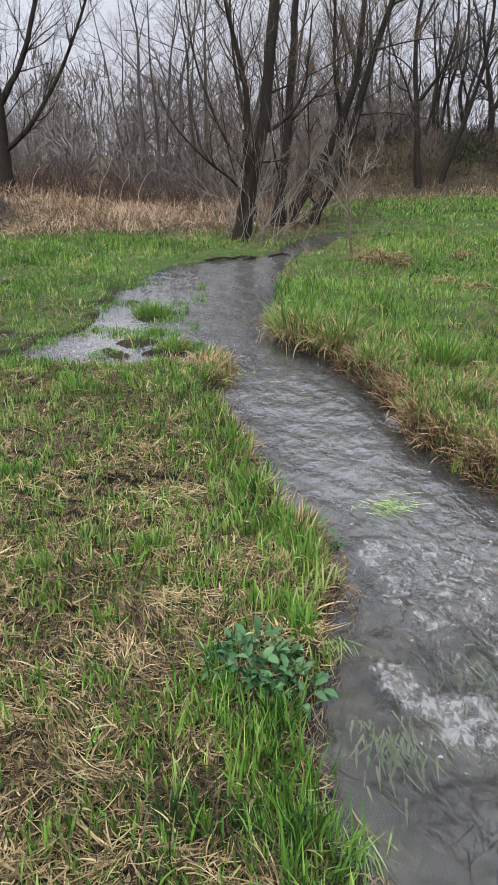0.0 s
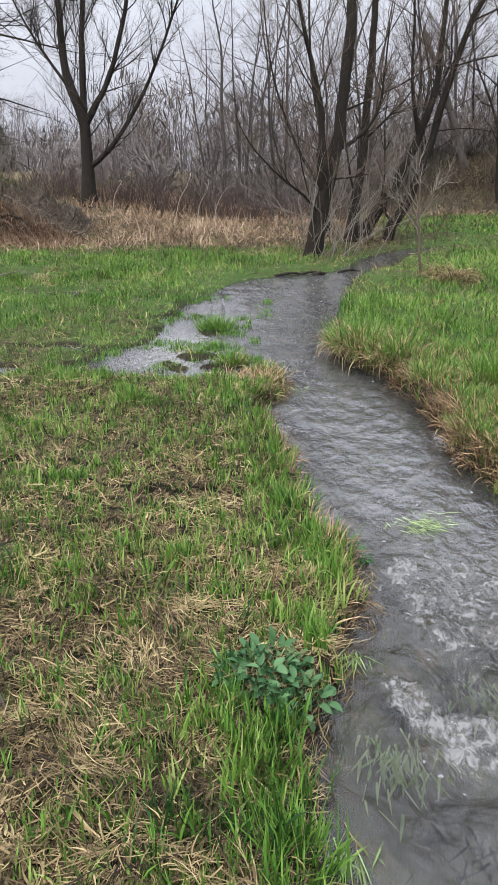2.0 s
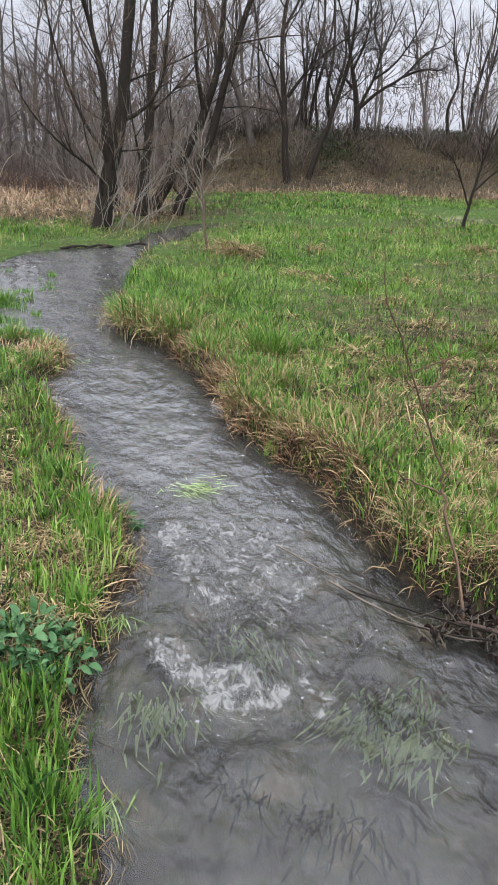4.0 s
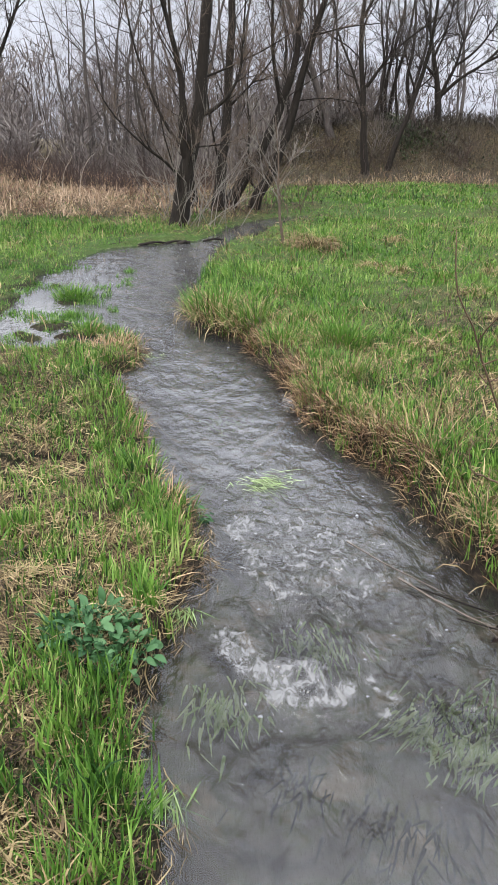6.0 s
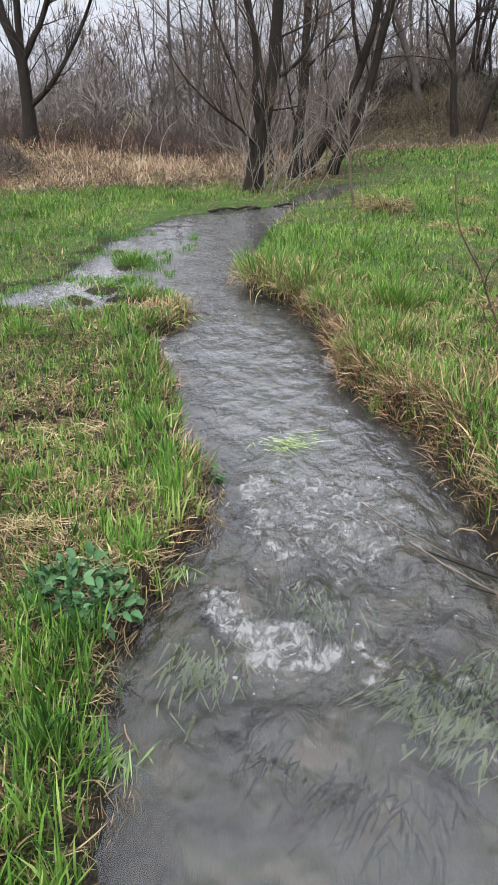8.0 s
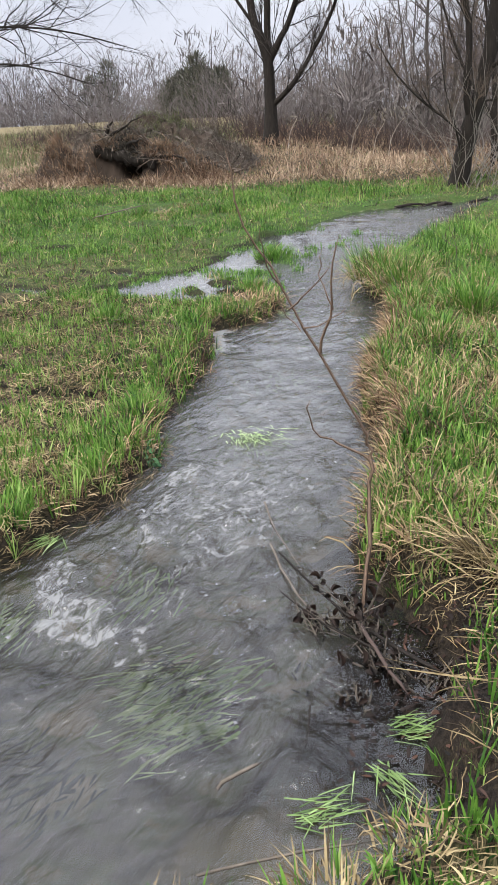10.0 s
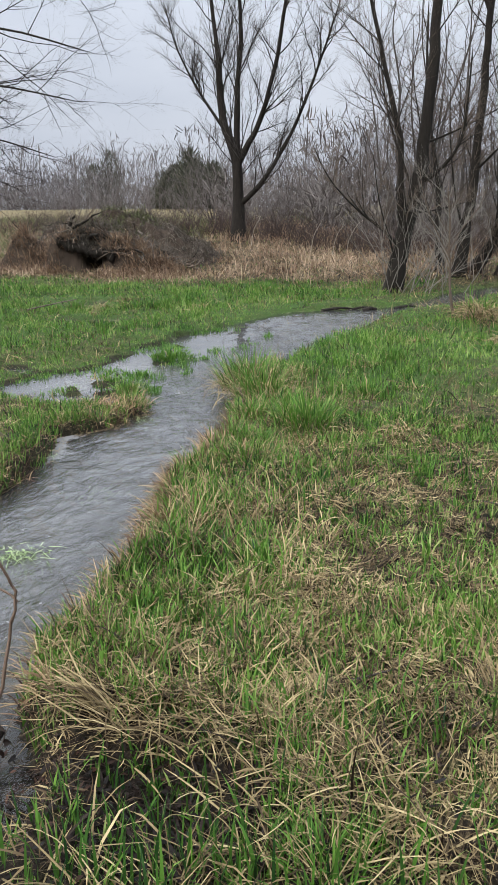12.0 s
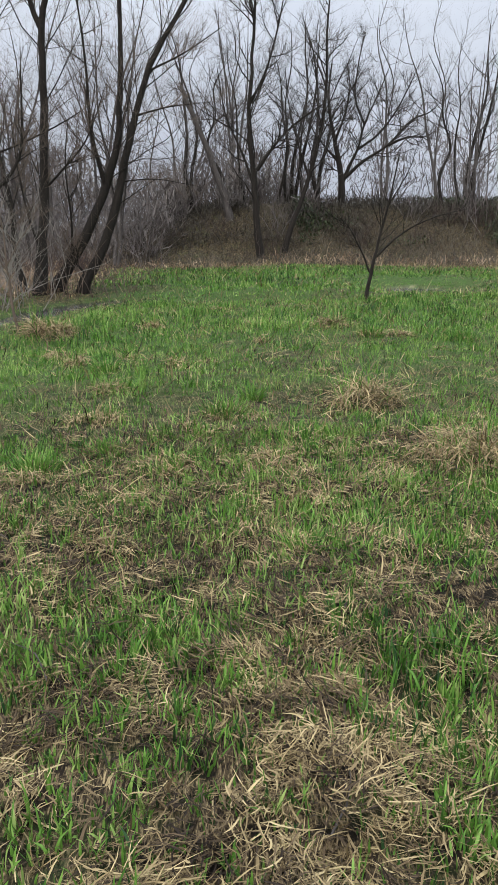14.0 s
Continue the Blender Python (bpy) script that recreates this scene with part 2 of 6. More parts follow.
def water_material():
    """Clear, slightly murky brook water: Fresnel gloss over a tinted see-through body, with white foam."""
    m, n, l, b = material("brook_water", 0.4, 0.2)
    n.remove(b)
    tc = n.new("ShaderNodeTexCoord")
    mp = n.new("ShaderNodeMapping")
    mp.inputs["Scale"].default_value = (1.0, 0.55, 1.0)
    l.new(tc.outputs["Object"], mp.inputs["Vector"])
    waves = n.new("ShaderNodeTexNoise")
    waves.inputs["Scale"].default_value, waves.inputs["Detail"].default_value = 15, 4
    waves.inputs["Distortion"].default_value = 0.55
    l.new(mp.outputs["Vector"], waves.inputs["Vector"])
    small = n.new("ShaderNodeTexNoise")
    small.inputs["Scale"].default_value, small.inputs["Detail"].default_value = 42, 3
    small.inputs["Distortion"].default_value = 0.6
    l.new(mp.outputs["Vector"], small.inputs["Vector"])
    both = n.new("ShaderNodeMath")
    both.operation = "MULTIPLY_ADD"
    both.inputs[1].default_value = 0.22
    l.new(small.outputs["Fac"], both.inputs[0])
    l.new(waves.outputs["Fac"], both.inputs[2])
    rip = n.new("ShaderNodeAttribute")
    rip.attribute_name = "ripple"
    bump = n.new("ShaderNodeBump")
    bump.inputs["Distance"].default_value = 0.06
    l.new(rip.outputs["Fac"], bump.inputs["Strength"])
    l.new(both.outputs[0], bump.inputs["Height"])
    gloss = n.new("ShaderNodeBsdfGlossy")
    gloss.inputs["Roughness"].default_value = 0.035
    l.new(bump.outputs["Normal"], gloss.inputs["Normal"])
    clear = n.new("ShaderNodeBsdfTransparent")
    clear.inputs["Color"].default_value = (0.56, 0.56, 0.52, 1)
    murk = n.new("ShaderNodeBsdfDiffuse")
    murk.inputs["Color"].default_value = (0.17, 0.172, 0.172, 1)
    body = n.new("ShaderNodeMixShader")
    # Diffuse murk: some silt, and a painted stand-in for the sky's reflection.
    silt_and_sheen = n.new("ShaderNodeAttribute")
    silt_and_sheen.attribute_name = "silt_and_sheen"
    l.new(silt_and_sheen.outputs["Fac"], body.inputs["Fac"])
    l.new(clear.outputs[0], body.inputs[1])
    l.new(murk.outputs[0], body.inputs[2])
    fr = n.new("ShaderNodeFresnel")
    shine = n.new("ShaderNodeAttribute")
    shine.attribute_name = "shine"
    l.new(shine.outputs["Fac"], fr.inputs["IOR"])
    l.new(bump.outputs["Normal"], fr.inputs["Normal"])
    surf = n.new("ShaderNodeMixShader")
    l.new(fr.outputs[0], surf.inputs["Fac"])
    l.new(body.outputs[0], surf.inputs[1])
    l.new(gloss.outputs[0], surf.inputs[2])
    foam = n.new("ShaderNodeAttribute")
    foam.attribute_name = "foam"
    fz = n.new("ShaderNodeTexNoise")
    fz.inputs["Scale"].default_value, fz.inputs["Detail"].default_value = 30, 10
    fz.inputs["Roughness"].default_value, fz.inputs["Distortion"].default_value = 0.68, 1.2
    l.new(mp.outputs["Vector"], fz.inputs["Vector"])
    add = n.new("ShaderNodeMath")
    add.operation = "MULTIPLY_ADD"
    add.inputs[1].default_value = 1.5
    l.new(fz.outputs["Fac"], add.inputs[0])
    l.new(foam.outputs["Fac"], add.inputs[2])
    fr2 = ramp_node(n, [(0.0, (0, 0, 0)), (0.485, (0, 0, 0)), (0.6, (0.66, 0.66, 0.66))])
    half = n.new("ShaderNodeMath")
    half.operation = "MULTIPLY"
    half.inputs[1].default_value = 0.5
    l.new(add.outputs[0], half.inputs[0])
    l.new(half.outputs[0], fr2.inputs["Fac"])
    white = n.new("ShaderNodeBsdfDiffuse")
    white.inputs["Color"].default_value = (0.23, 0.232, 0.234, 1)
    l.new(bump.outputs["Normal"], white.inputs["Normal"])
    out = n.new("ShaderNodeMixShader")
    l.new(fr2.outputs["Color"], out.inputs["Fac"])
    l.new(surf.outputs[0], out.inputs[1])
    l.new(white.outputs[0], out.inputs[2])
    l.new(out.outputs[0], n["Material Output"].inputs["Surface"])
    return m


SOIL, WATER = ground_material(), water_material()


# ---------------------------------------------------------------- helpers of this scene
rng = np.random.default_rng(7)
LATTICE = rng.random((256, 256))


def field(x, y, scale, off=0.0):
    """Smooth value noise, 0 to 1, with features of that many metres."""
    u, v = np.asarray(x) / scale + 31.7 + off, np.asarray(y) / scale + 17.3 + off * 1.7
    i, j = np.floor(u).astype(int), np.floor(v).astype(int)
    f, g = u - i, v - j
    f, g = f * f * (3 - 2 * f), g * g * (3 - 2 * g)
    a, b = LATTICE[i % 256, j % 256], LATTICE[(i + 1) % 256, j % 256]
    c, d = LATTICE[i % 256, (j + 1) % 256], LATTICE[(i + 1) % 256, (j + 1) % 256]
    return (a * (1 - f) + b * f) * (1 - g) + (c * (1 - f) + d * f) * g


def step(a, b, x):
    k = np.clip((np.asarray(x, float) - a) / (b - a), 0, 1)
    return k * k * (3 - 2 * k)


# The brook's two water lines, from below the crossing up to the bend behind the trees.
LEFT = [(0.2, -6), (0.4, -1), (0.34, 0.5), (0.33, 0.95), (0.22, 1.4), (0.15, 1.7), (0.25, 2.05), (0.37, 2.6), (0.36, 3.0), (0.15, 3.5),
        (0.05, 3.85), (-0.03, 4.4), (-0.22, 5.0), (-0.34, 5.2), (-0.17, 5.55), (-0.13, 6.15), (-0.5, 6.0), (-1.0, 6.05), (-2.1, 5.95),
        (-1.8, 6.8), (-1.5, 8.0), (-1.55, 8.6), (-1.5, 9.8), (-1.22, 11.2), (-1.02, 11.9), (-0.15, 12.6), (0.35, 12.95), (0.95, 15.0),
        (1.5, 16.2), (2.2, 16.9), (2.9, 17.2)]
RIGHT = [(3.1, 16.9), (2.5, 16.3), (1.75, 15.1), (1.2, 13.3), (0.85, 12.3), (0.6, 11.4), (0.43, 9.9), (0.31, 8.4),
         (0.26, 7.1), (0.46, 6.6), (0.77, 6.15), (0.87, 5.5), (0.99, 4.9), (0.97, 4.4), (1.1, 4.0), (1.28, 3.6), (1.38, 3.25), (1.42, 2.8),
         (1.43, 2.5), (1.5, 2.3), (1.66, 2.18), (1.82, 2.08), (1.9, 1.9), (1.92, 1.65), (1.92, 1.3), (1.76, 1.02), (1.5, 0.86), (1.3, 0.72), (1.25, 0.3),
         (1.3, -1), (1.2, -6)]
SHORE = np.array(LEFT + RIGHT)
# Puddles in the flooded margin: x, y, half width, half depth.
PUDDLES = [(-2.25, 7.1, 0.35, 0.16), (-3.3, 10.2, 0.4, 0.3), (-3.9, 8.4, 0.3, 0.14), (-2.6, 6.3, 0.5, 0.12), (-4.6, 12.0, 0.35, 0.3), (8.55, 19.4, 0.65, 0.45), (4.66, 15.7, 0.35, 0.14)]
# Small grassy islands in the margin: x, y, radius.
ISLANDS = [(-0.96, 8.1, 0.2), (-0.62, 6.62, 0.15), (-1.0, 6.95, 0.12), (-0.3, 6.2, 0.13), (-1.25, 7.3, 0.1), (-0.85, 7.3, 0.07), (-1.3, 8.8, 0.12), (-1.2, 6.45, 0.14)]


HOLLOW = (2.2, 2.08, 0.3, 0.2)


def wet(x, y):
    """Metres from the brook's edge, positive in the water."""
    x, y = np.asarray(x, float).ravel(), np.asarray(y, float).ravel()
    x = x + (field(x, y, 0.22, 5) - 0.5) * 0.10 + (field(x, y, 0.08, 9) - 0.5) * 0.05
    ragged = step(-0.1, -0.5, x) * step(5.4, 5.9, y) * step(11.0, 9.5, y)
    x, y = x + ragged * (field(x, y, 0.3, 6) - 0.5) * 0.35, y + ragged * (field(x, y, 0.26, 7) - 0.5) * 0.4
    out = np.empty(len(x))
    a, b = SHORE, np.roll(SHORE, -1, 0)
    ab = b - a
    for k in range(0, len(x), 40000):
        px, py = x[k:k + 40000, None], y[k:k + 40000, None]
        w = np.clip(((px - a[:, 0]) * ab[:, 0] + (py - a[:, 1]) * ab[:, 1]) / (ab ** 2).sum(1), 0, 1)
        far = np.hypot(px - a[:, 0] - w * ab[:, 0], py - a[:, 1] - w * ab[:, 1]).min(1)
        cross = ((a[:, 1] > py) != (b[:, 1] > py)) & (px < (py - a[:, 1]) * ab[:, 0] / np.where(ab[:, 1] == 0, 1e-9, ab[:, 1]) + a[:, 0])
        out[k:k + 40000] = np.where(cross.sum(1) % 2 == 1, far, -far)
    for cx, cy, r in ISLANDS:
        out = np.minimum(out, np.hypot(x - cx, y - cy) - r)
    for cx, cy, rx, ry in PUDDLES:
        out = np.maximum(out, (1 - np.hypot((x - cx) / rx, (y - cy) / ry)) * min(rx, ry))
    return out


def water_level(y):
    return -0.09 + 0.015 * np.clip(y, -3, 20)


def land(x, y):
    """The meadow without the brook."""
    x, y = np.asarray(x, float), np.asarray(y, float)
    z = 0.015 * np.clip(y, -3, 20) + 0.025 * np.clip(x, -1, 6)
    z = z + 0.6 * step(14, 26, y) * step(-1.5, -7, x) + 0.7 * step(26, 48, y) * step(3, -10, x)
    z = z + 1.95 * step(26, 30.5, y) * step(-1.5, 5, x)
    z = z - 0.1 * np.exp(-((x - 2.68) / 0.45) ** 2 - ((y - 1.72) / 0.28) ** 2)
    z = z - 0.25 * np.exp(-((x - 8.5) / 1.3) ** 4 - ((y - 18.3) / 1.9) ** 4)
    z = z - 0.13 * np.exp(-((x - HOLLOW[0]) / HOLLOW[2]) ** 2 - ((y - HOLLOW[1]) / HOLLOW[3]) ** 2)
    z = z + (field(x, y, 1.1, 2) - 0.5) * 0.08 + (field(x, y, 0.3, 3) - 0.5) * 0.045 * step(45, 10, y) + (field(x, y, 0.13, 4) - 0.5) * 0.05 * step(12, 6, y)
    return z


def terrain(x, y, d=None):
    x, y = np.asarray(x, float).ravel(), np.asarray(y, float).ravel()
    d = wet(x, y) if d is None else d
    w = water_level(y)
    dry = np.maximum(land(x, y), w + 0.025)
    shallow = 0.05 + 0.13 * step(-0.9, 0.3, x)
    bed = w - 0.02 - shallow * step(0, 0.3, d) + (field(x, y, 0.14, 8) - 0.5) * 0.04
    bank = w + (dry - w + 0.03 * step(0.4, 0.9, x) * step(9, 6, y) * step(0.9, 0.1, -d)) * step(0, 0.09, -d)
    bank = bank - 0.75 * (bank - w - 0.01) * step(12, 13.5, y) * step(20, 19, y) * step(1.3, 0.4, -d) * step(-0.5, 0.5, x)
    flooded = step(-0.2, -0.5, x) * step(5.6, 6.2, y) * step(9.5, 8.8, y) * step(0.5, 0.2, -d)
    bank = bank - flooded * (bank - w - 0.015) * 0.8
    shoal = np.exp(-((x - 0.78) / 0.2) ** 2 - ((y - 2.2) / 0.16) ** 2) + 0.8 * np.exp(-((x - 0.38) / 0.16) ** 2 - ((y - 1.95) / 0.4) ** 2) + 0.6 * np.exp(-((x - 1.15) / 0.2) ** 2 - ((y - 1.6) / 0.16) ** 2)
    bed = bed + 0.6 * np.clip(shoal + sandy(x, y), 0, 1) * (w - 0.02 - bed)
    silted = np.exp(-((x - 1.72) / 0.24) ** 4 - ((y - 1.6) / 0.5) ** 4)
    bed = bed + silted * (w - 0.012 + (field(x, y, 0.1, 78) - 0.55) * 0.05 - bed)
    return np.where(d > 0, bed, bank - 0.02 * step(0.06, 0, -d))


def sandy(x, y):
    """A bank of brown sand on the bed beside the inlet."""
    return np.exp(-((x - 1.45) / 0.13) ** 4 - ((y - 1.22) / 0.13) ** 4)


def mud_and_shade(x, y):
    """Wet black mud in the inlet and in the hollow beside it; its black also paints the hollow's shade."""
    a = np.exp(-((x - HOLLOW[0]) / (HOLLOW[2] * 1.25)) ** 4 - ((y - HOLLOW[1]) / (HOLLOW[3] * 1.4)) ** 4)
    b = np.exp(-((x - 1.75) / 0.3) ** 4 - ((y - 1.7) / 0.4) ** 4)
    c = np.exp(-((x - 2.6) / 0.85) ** 4 - ((y - 1.62) / 0.6) ** 4) * (0.45 + 0.65 * step(0.4, 0.6, field(x, y, 0.3, 76)))
    return np.clip(np.maximum(np.maximum(a, b), c) * (0.5 + field(x, y, 0.15, 77)), 0, 1)


def greenness(x, y, d):
    """How green the meadow is, 0 dead straw to 1 lush."""
    g = 0.35 + 0.5 * (field(x, y, 0.45, 11) - 0.5) + 0.3 * (field(x, y, 0.14, 13) - 0.5) + 0.45 * (field(x, y, 2.2, 12) - 0.5)
    g = g + 0.34 * step(5.0, 8.5, y) + 0.3 * step(-0.4, -1.2, x) * step(9.0, 10.5, y) * step(16.0, 14.0, y) + 0.5 * step(-0.5, -0.05, d) * step(7, 3, y) * step(1.2, 0.2, x)
    g = g + 0.14 * step(-0.9, -0.1, d) + 0.3 * step(0.2, 0.5, x) * step(2.8, 1.6, x) * step(6.8, 7.6, y) * step(10.2, 9.0, y) + 0.08
    g = g - 0.75 * step(13.5, 17, y - 0.15 * x) * step(3.5, 0.5, x) - 0.6 * step(22, 26.5, y) * step(0.5, 3.5, x)
    return np.clip(g, 0, 1)


def mesh_of(name, verts, tris, mat, attributes=(), smooth=False):
    """A mesh from arrays of places and triangles."""
    me = bpy.data.meshes.new(name)
    verts, tris = np.asarray(verts, np.float32), np.asarray(tris, np.int32)
    me.vertices.add(len(verts))
    me.vertices.foreach_set("co", verts.ravel())
    me.loops.add(tris.size)
    me.loops.foreach_set("vertex_index", tris.ravel())
    me.polygons.add(len(tris))
    me.polygons.foreach_set("loop_start", np.arange(0, tris.size, tris.shape[1], dtype=np.int32))
    if smooth:
        me.polygons.foreach_set("use_smooth", np.ones(len(tris), bool))
    for key, values in attributes:
        at = me.attributes.new(key, "FLOAT", "POINT")
        at.data.foreach_set("value", np.asarray(values, np.float32))
    me.update(calc_edges=True)
    me.materials.append(mat)
    return me


def part(name, me, parent, label=""):
    ob = new(name, me)
    ob.parent = parent
    return tagged(ob, label)


def thing(name, place, label, category, group="", kind=""):
    ob = new(name)
    ob.location = place
    return tagged(ob, label, category, group, kind)


def blades(roots, height, width, azimuth, lean, curl, tone, levels=3, sway=0.0, twist=0.5):
    """Arrays of tapering blades: each bends from its lean at the root by curl towards its tip."""
    n = len(roots)
    k = np.arange(levels + 1) / levels
    ang = lean[:, None] + curl[:, None] * k[None] ** 1.3
    seg = (height / levels)[:, None]
    run = np.concatenate([np.zeros((n, 1)), np.cumsum(np.sin(ang[:, :-1]) * seg, 1)], 1)
    rise = np.concatenate([np.zeros((n, 1)), np.cumsum(np.cos(ang[:, :-1]) * seg, 1)], 1)
    ca, sa = np.cos(azimuth), np.sin(azimuth)
    mid = np.stack([roots[:, 0:1] + ca[:, None] * run, roots[:, 1:2] + sa[:, None] * run, roots[:, 2:3] + rise], -1)
    if sway:
        off = (rng.normal(0, sway, n) * height)[:, None] * k[None] ** 2
        mid[..., 0] -= sa[:, None] * off
        mid[..., 1] += ca[:, None] * off
    turn = azimuth + np.pi / 2 + rng.normal(0, twist, n)
    side = np.stack([np.cos(turn), np.sin(turn), rng.normal(0, 0.25, n)], -1)
    taper = np.array([0.75, 1.0, 0.8, 0.5, 0.3])[:levels] if levels <= 5 else np.linspace(1, 0.3, levels)
    half = 0.5 * width[:, None, None] * taper[None, :, None] * side[:, None]
    v = np.empty((n, 2 * levels + 1, 3))
    v[:, 0:2 * levels:2] = mid[:, :levels] - half
    v[:, 1:2 * levels:2] = mid[:, :levels] + half
    v[:, -1] = mid[:, -1]
    tri = []
    for s in range(levels - 1):
        tri += [(2 * s, 2 * s + 1, 2 * s + 3), (2 * s, 2 * s + 3, 2 * s + 2)]
    tri.append((2 * levels - 2, 2 * levels - 1, 2 * levels))
    f = np.array(tri)[None] + (np.arange(n) * (2 * levels + 1))[:, None, None]
    t = np.repeat(tone, 2 * levels + 1)
    return v.reshape(-1, 3), f.reshape(-1, 3), t


def joined(groups):
    vs, fs, ts, o = [], [], [], 0
    for v, f, t in groups:
        vs.append(v), fs.append(f + o), ts.append(t)
        o += len(v)
    return np.concatenate(vs), np.concatenate(fs), np.concatenate(ts)


def blade_mesh(name, groups, mat):
    v, f, t = joined(groups)
    return mesh_of(name, v, f, mat, [("tone", np.clip(t, 0, 1))])


# ---------------------------------------------------------------- ground and brook
def spaced(stops):
    """Grid lines: (start, spacing) pairs, the last one an end."""
    out = []
    for (a, s), (b, _) in zip(stops, stops[1:]):
        out += list(np.arange(a, b - s * 0.3, s))
    return np.array(out + [stops[-1][0]])


gx = spaced([(-1500, 350), (-100, 20), (-40, 4), (-16, 0.8), (-5, 0.2), (-2.2, 0.06), (2.3, 0.15), (7, 0.5), (16, 4), (40, 20), (100, 350), (1500, 0)])
gy = spaced([(-1500, 350), (-100, 20), (-20, 3), (-5, 0.5), (0, 0.06), (9, 0.12), (20, 0.4), (34, 2), (60, 20), (120, 200), (1600, 0)])
X, Y = np.meshgrid(gx, gy, indexing="ij")
D = wet(X, Y)
Z = terrain(X, Y, D)
nx, ny = X.shape
idx = np.arange(nx * ny).reshape(nx, ny)
quads = np.stack([idx[:-1, :-1], idx[1:, :-1], idx[1:, 1:], idx[:-1, 1:]], -1).reshape(-1, 4)
G = greenness(X.ravel(), Y.ravel(), D)
# The black band at the water line paints undercut shade over wet mud.
ground = tagged(new("ground", mesh_of("ground", np.stack([X.ravel(), Y.ravel(), Z], -1), quads, SOIL, [("green", G * (0.25 + 0.75 * step(4, 9, Y.ravel())) * (1 - 0.7 * step(25, 27, Y.ravel()))), ("bed", step(0.0, 0.06, D) * (1 - 0.9 * sandy(X.ravel(), Y.ravel()))), ("mud_shade", np.maximum(np.maximum(mud_and_shade(X.ravel(), Y.ravel()), 0.9 * step(-0.13, -0.05, D) * step(0.08, 0.02, D) * step(11, 9, Y.ravel())), step(25.5, 28, Y.ravel()) * step(-10, -6, X.ravel()) * (0.1 + 0.5 * field(X.ravel(), Y.ravel(), 1.5, 79)))), ("dry", np.maximum(sandy(X.ravel(), Y.ravel()) + 0.8 * step(30, 40, Y.ravel()) * step(-2, -8, X.ravel()), 0.08 * step(26, 28, Y.ravel()) * step(-1, 3, X.ravel())))], True)),
                "wet spring meadow soil with dead grass litter", "ground", kind="structure")

# The water: ripples in real relief, stronger on the riffle, foam where it breaks.
hx, hy = spaced([(-5.4, 0.12), (-1.9, 0.04), (0.1, 0.024), (1.5, 0.04), (2.1, 0.12), (11.2, 0)]), spaced([(-5, 0.2), (0.6, 0.022), (4.2, 0.032), (6.5, 0.05), (13.2, 0.12), (20.0, 0)])
WX, WY = np.meshgrid(hx, hy, indexing="ij")
WD = wet(WX, WY)
wx, wy = WX.ravel(), WY.ravel()
riffle = np.exp(-((wy - 2.1) / 0.75) ** 2) * step(0.0, 0.35, WD)
swift = step(7.5, 4.5, wy) * step(0, 0.3, WD)
rough_w = 0.26 + 0.34 * swift * (1 - 0.45 * step(2.8, 3.6, wy)) + 0.3 * riffle - 0.14 * step(7, 10.5, wy) - 0.2 * step(-0.3, -1.0, wx)
lift = (field(wx * 1.0 + 0.25 * wy, wy * 0.7, 0.13, 21) - 0.5) * (0.006 + 0.03 * riffle + 0.012 * swift)
lift = lift + (field(wx, wy * 0.8, 0.06, 22) - 0.5) * (0.002 + 0.016 * riffle + 0.008 * swift)
lift = lift + (field(wx * 0.55 + 0.3 * wy, wy, 0.055, 25) - 0.5) * 0.016 * np.exp(-((wy - 1.42) / 0.17) ** 2) * step(0.05, 0.3, WD)
# A smooth tongue runs down into each breaking edge; the water stands up behind it.
lift = lift - 0.02 * np.exp(-((wx - 0.78) / 0.2) ** 2 - ((wy - 2.2) / 0.1) ** 2) - 0.022 * np.exp(-((wx - 0.7) / 0.2) ** 2 - ((wy - 1.62) / 0.09) ** 2)
lift = lift + 0.014 * np.exp(-((wx - 0.75) / 0.25) ** 2 - ((wy - 2.42) / 0.1) ** 2) + 0.016 * np.exp(-((wx - 0.7) / 0.17) ** 2 - ((wy - 1.9) / 0.1) ** 2)
# Foam where the brook breaks, along lines: nodes, half width, strength.
BREAKS = [([(0.47, 2.06), (0.52, 1.93), (0.57, 1.84), (0.65, 1.75), (0.73, 1.74), (0.82, 1.8)], 0.055, 0.42),
          ([(0.55, 2.98), (0.55, 2.72), (0.58, 2.52), (0.64, 2.39), (0.7, 2.35)], 0.05, 0.37), ([(0.93, 2.36), (1.03, 2.42)], 0.06, 0.42),
          ([(0.92, 1.84), (0.95, 1.7)], 0.035, 0.36), ([(0.98, 2.15), (0.97, 2.0)], 0.035, 0.28), ([(0.94, 2.7), (0.98, 2.58)], 0.045, 0.33), ([(0.75, 2.6), (0.8, 2.5)], 0.05, 0.36),
          ([(-0.34, 5.25), (-0.24, 5.05), (-0.12, 4.75)], 0.09, 0.6), ([(1.0, 4.3), (0.95, 4.75), (0.98, 5.0)], 0.03, 0.32), ([(0.8, 6.1), (0.84, 5.7)], 0.03, 0.3), ([(1.33, 3.3), (1.4, 2.9)], 0.03, 0.26)]
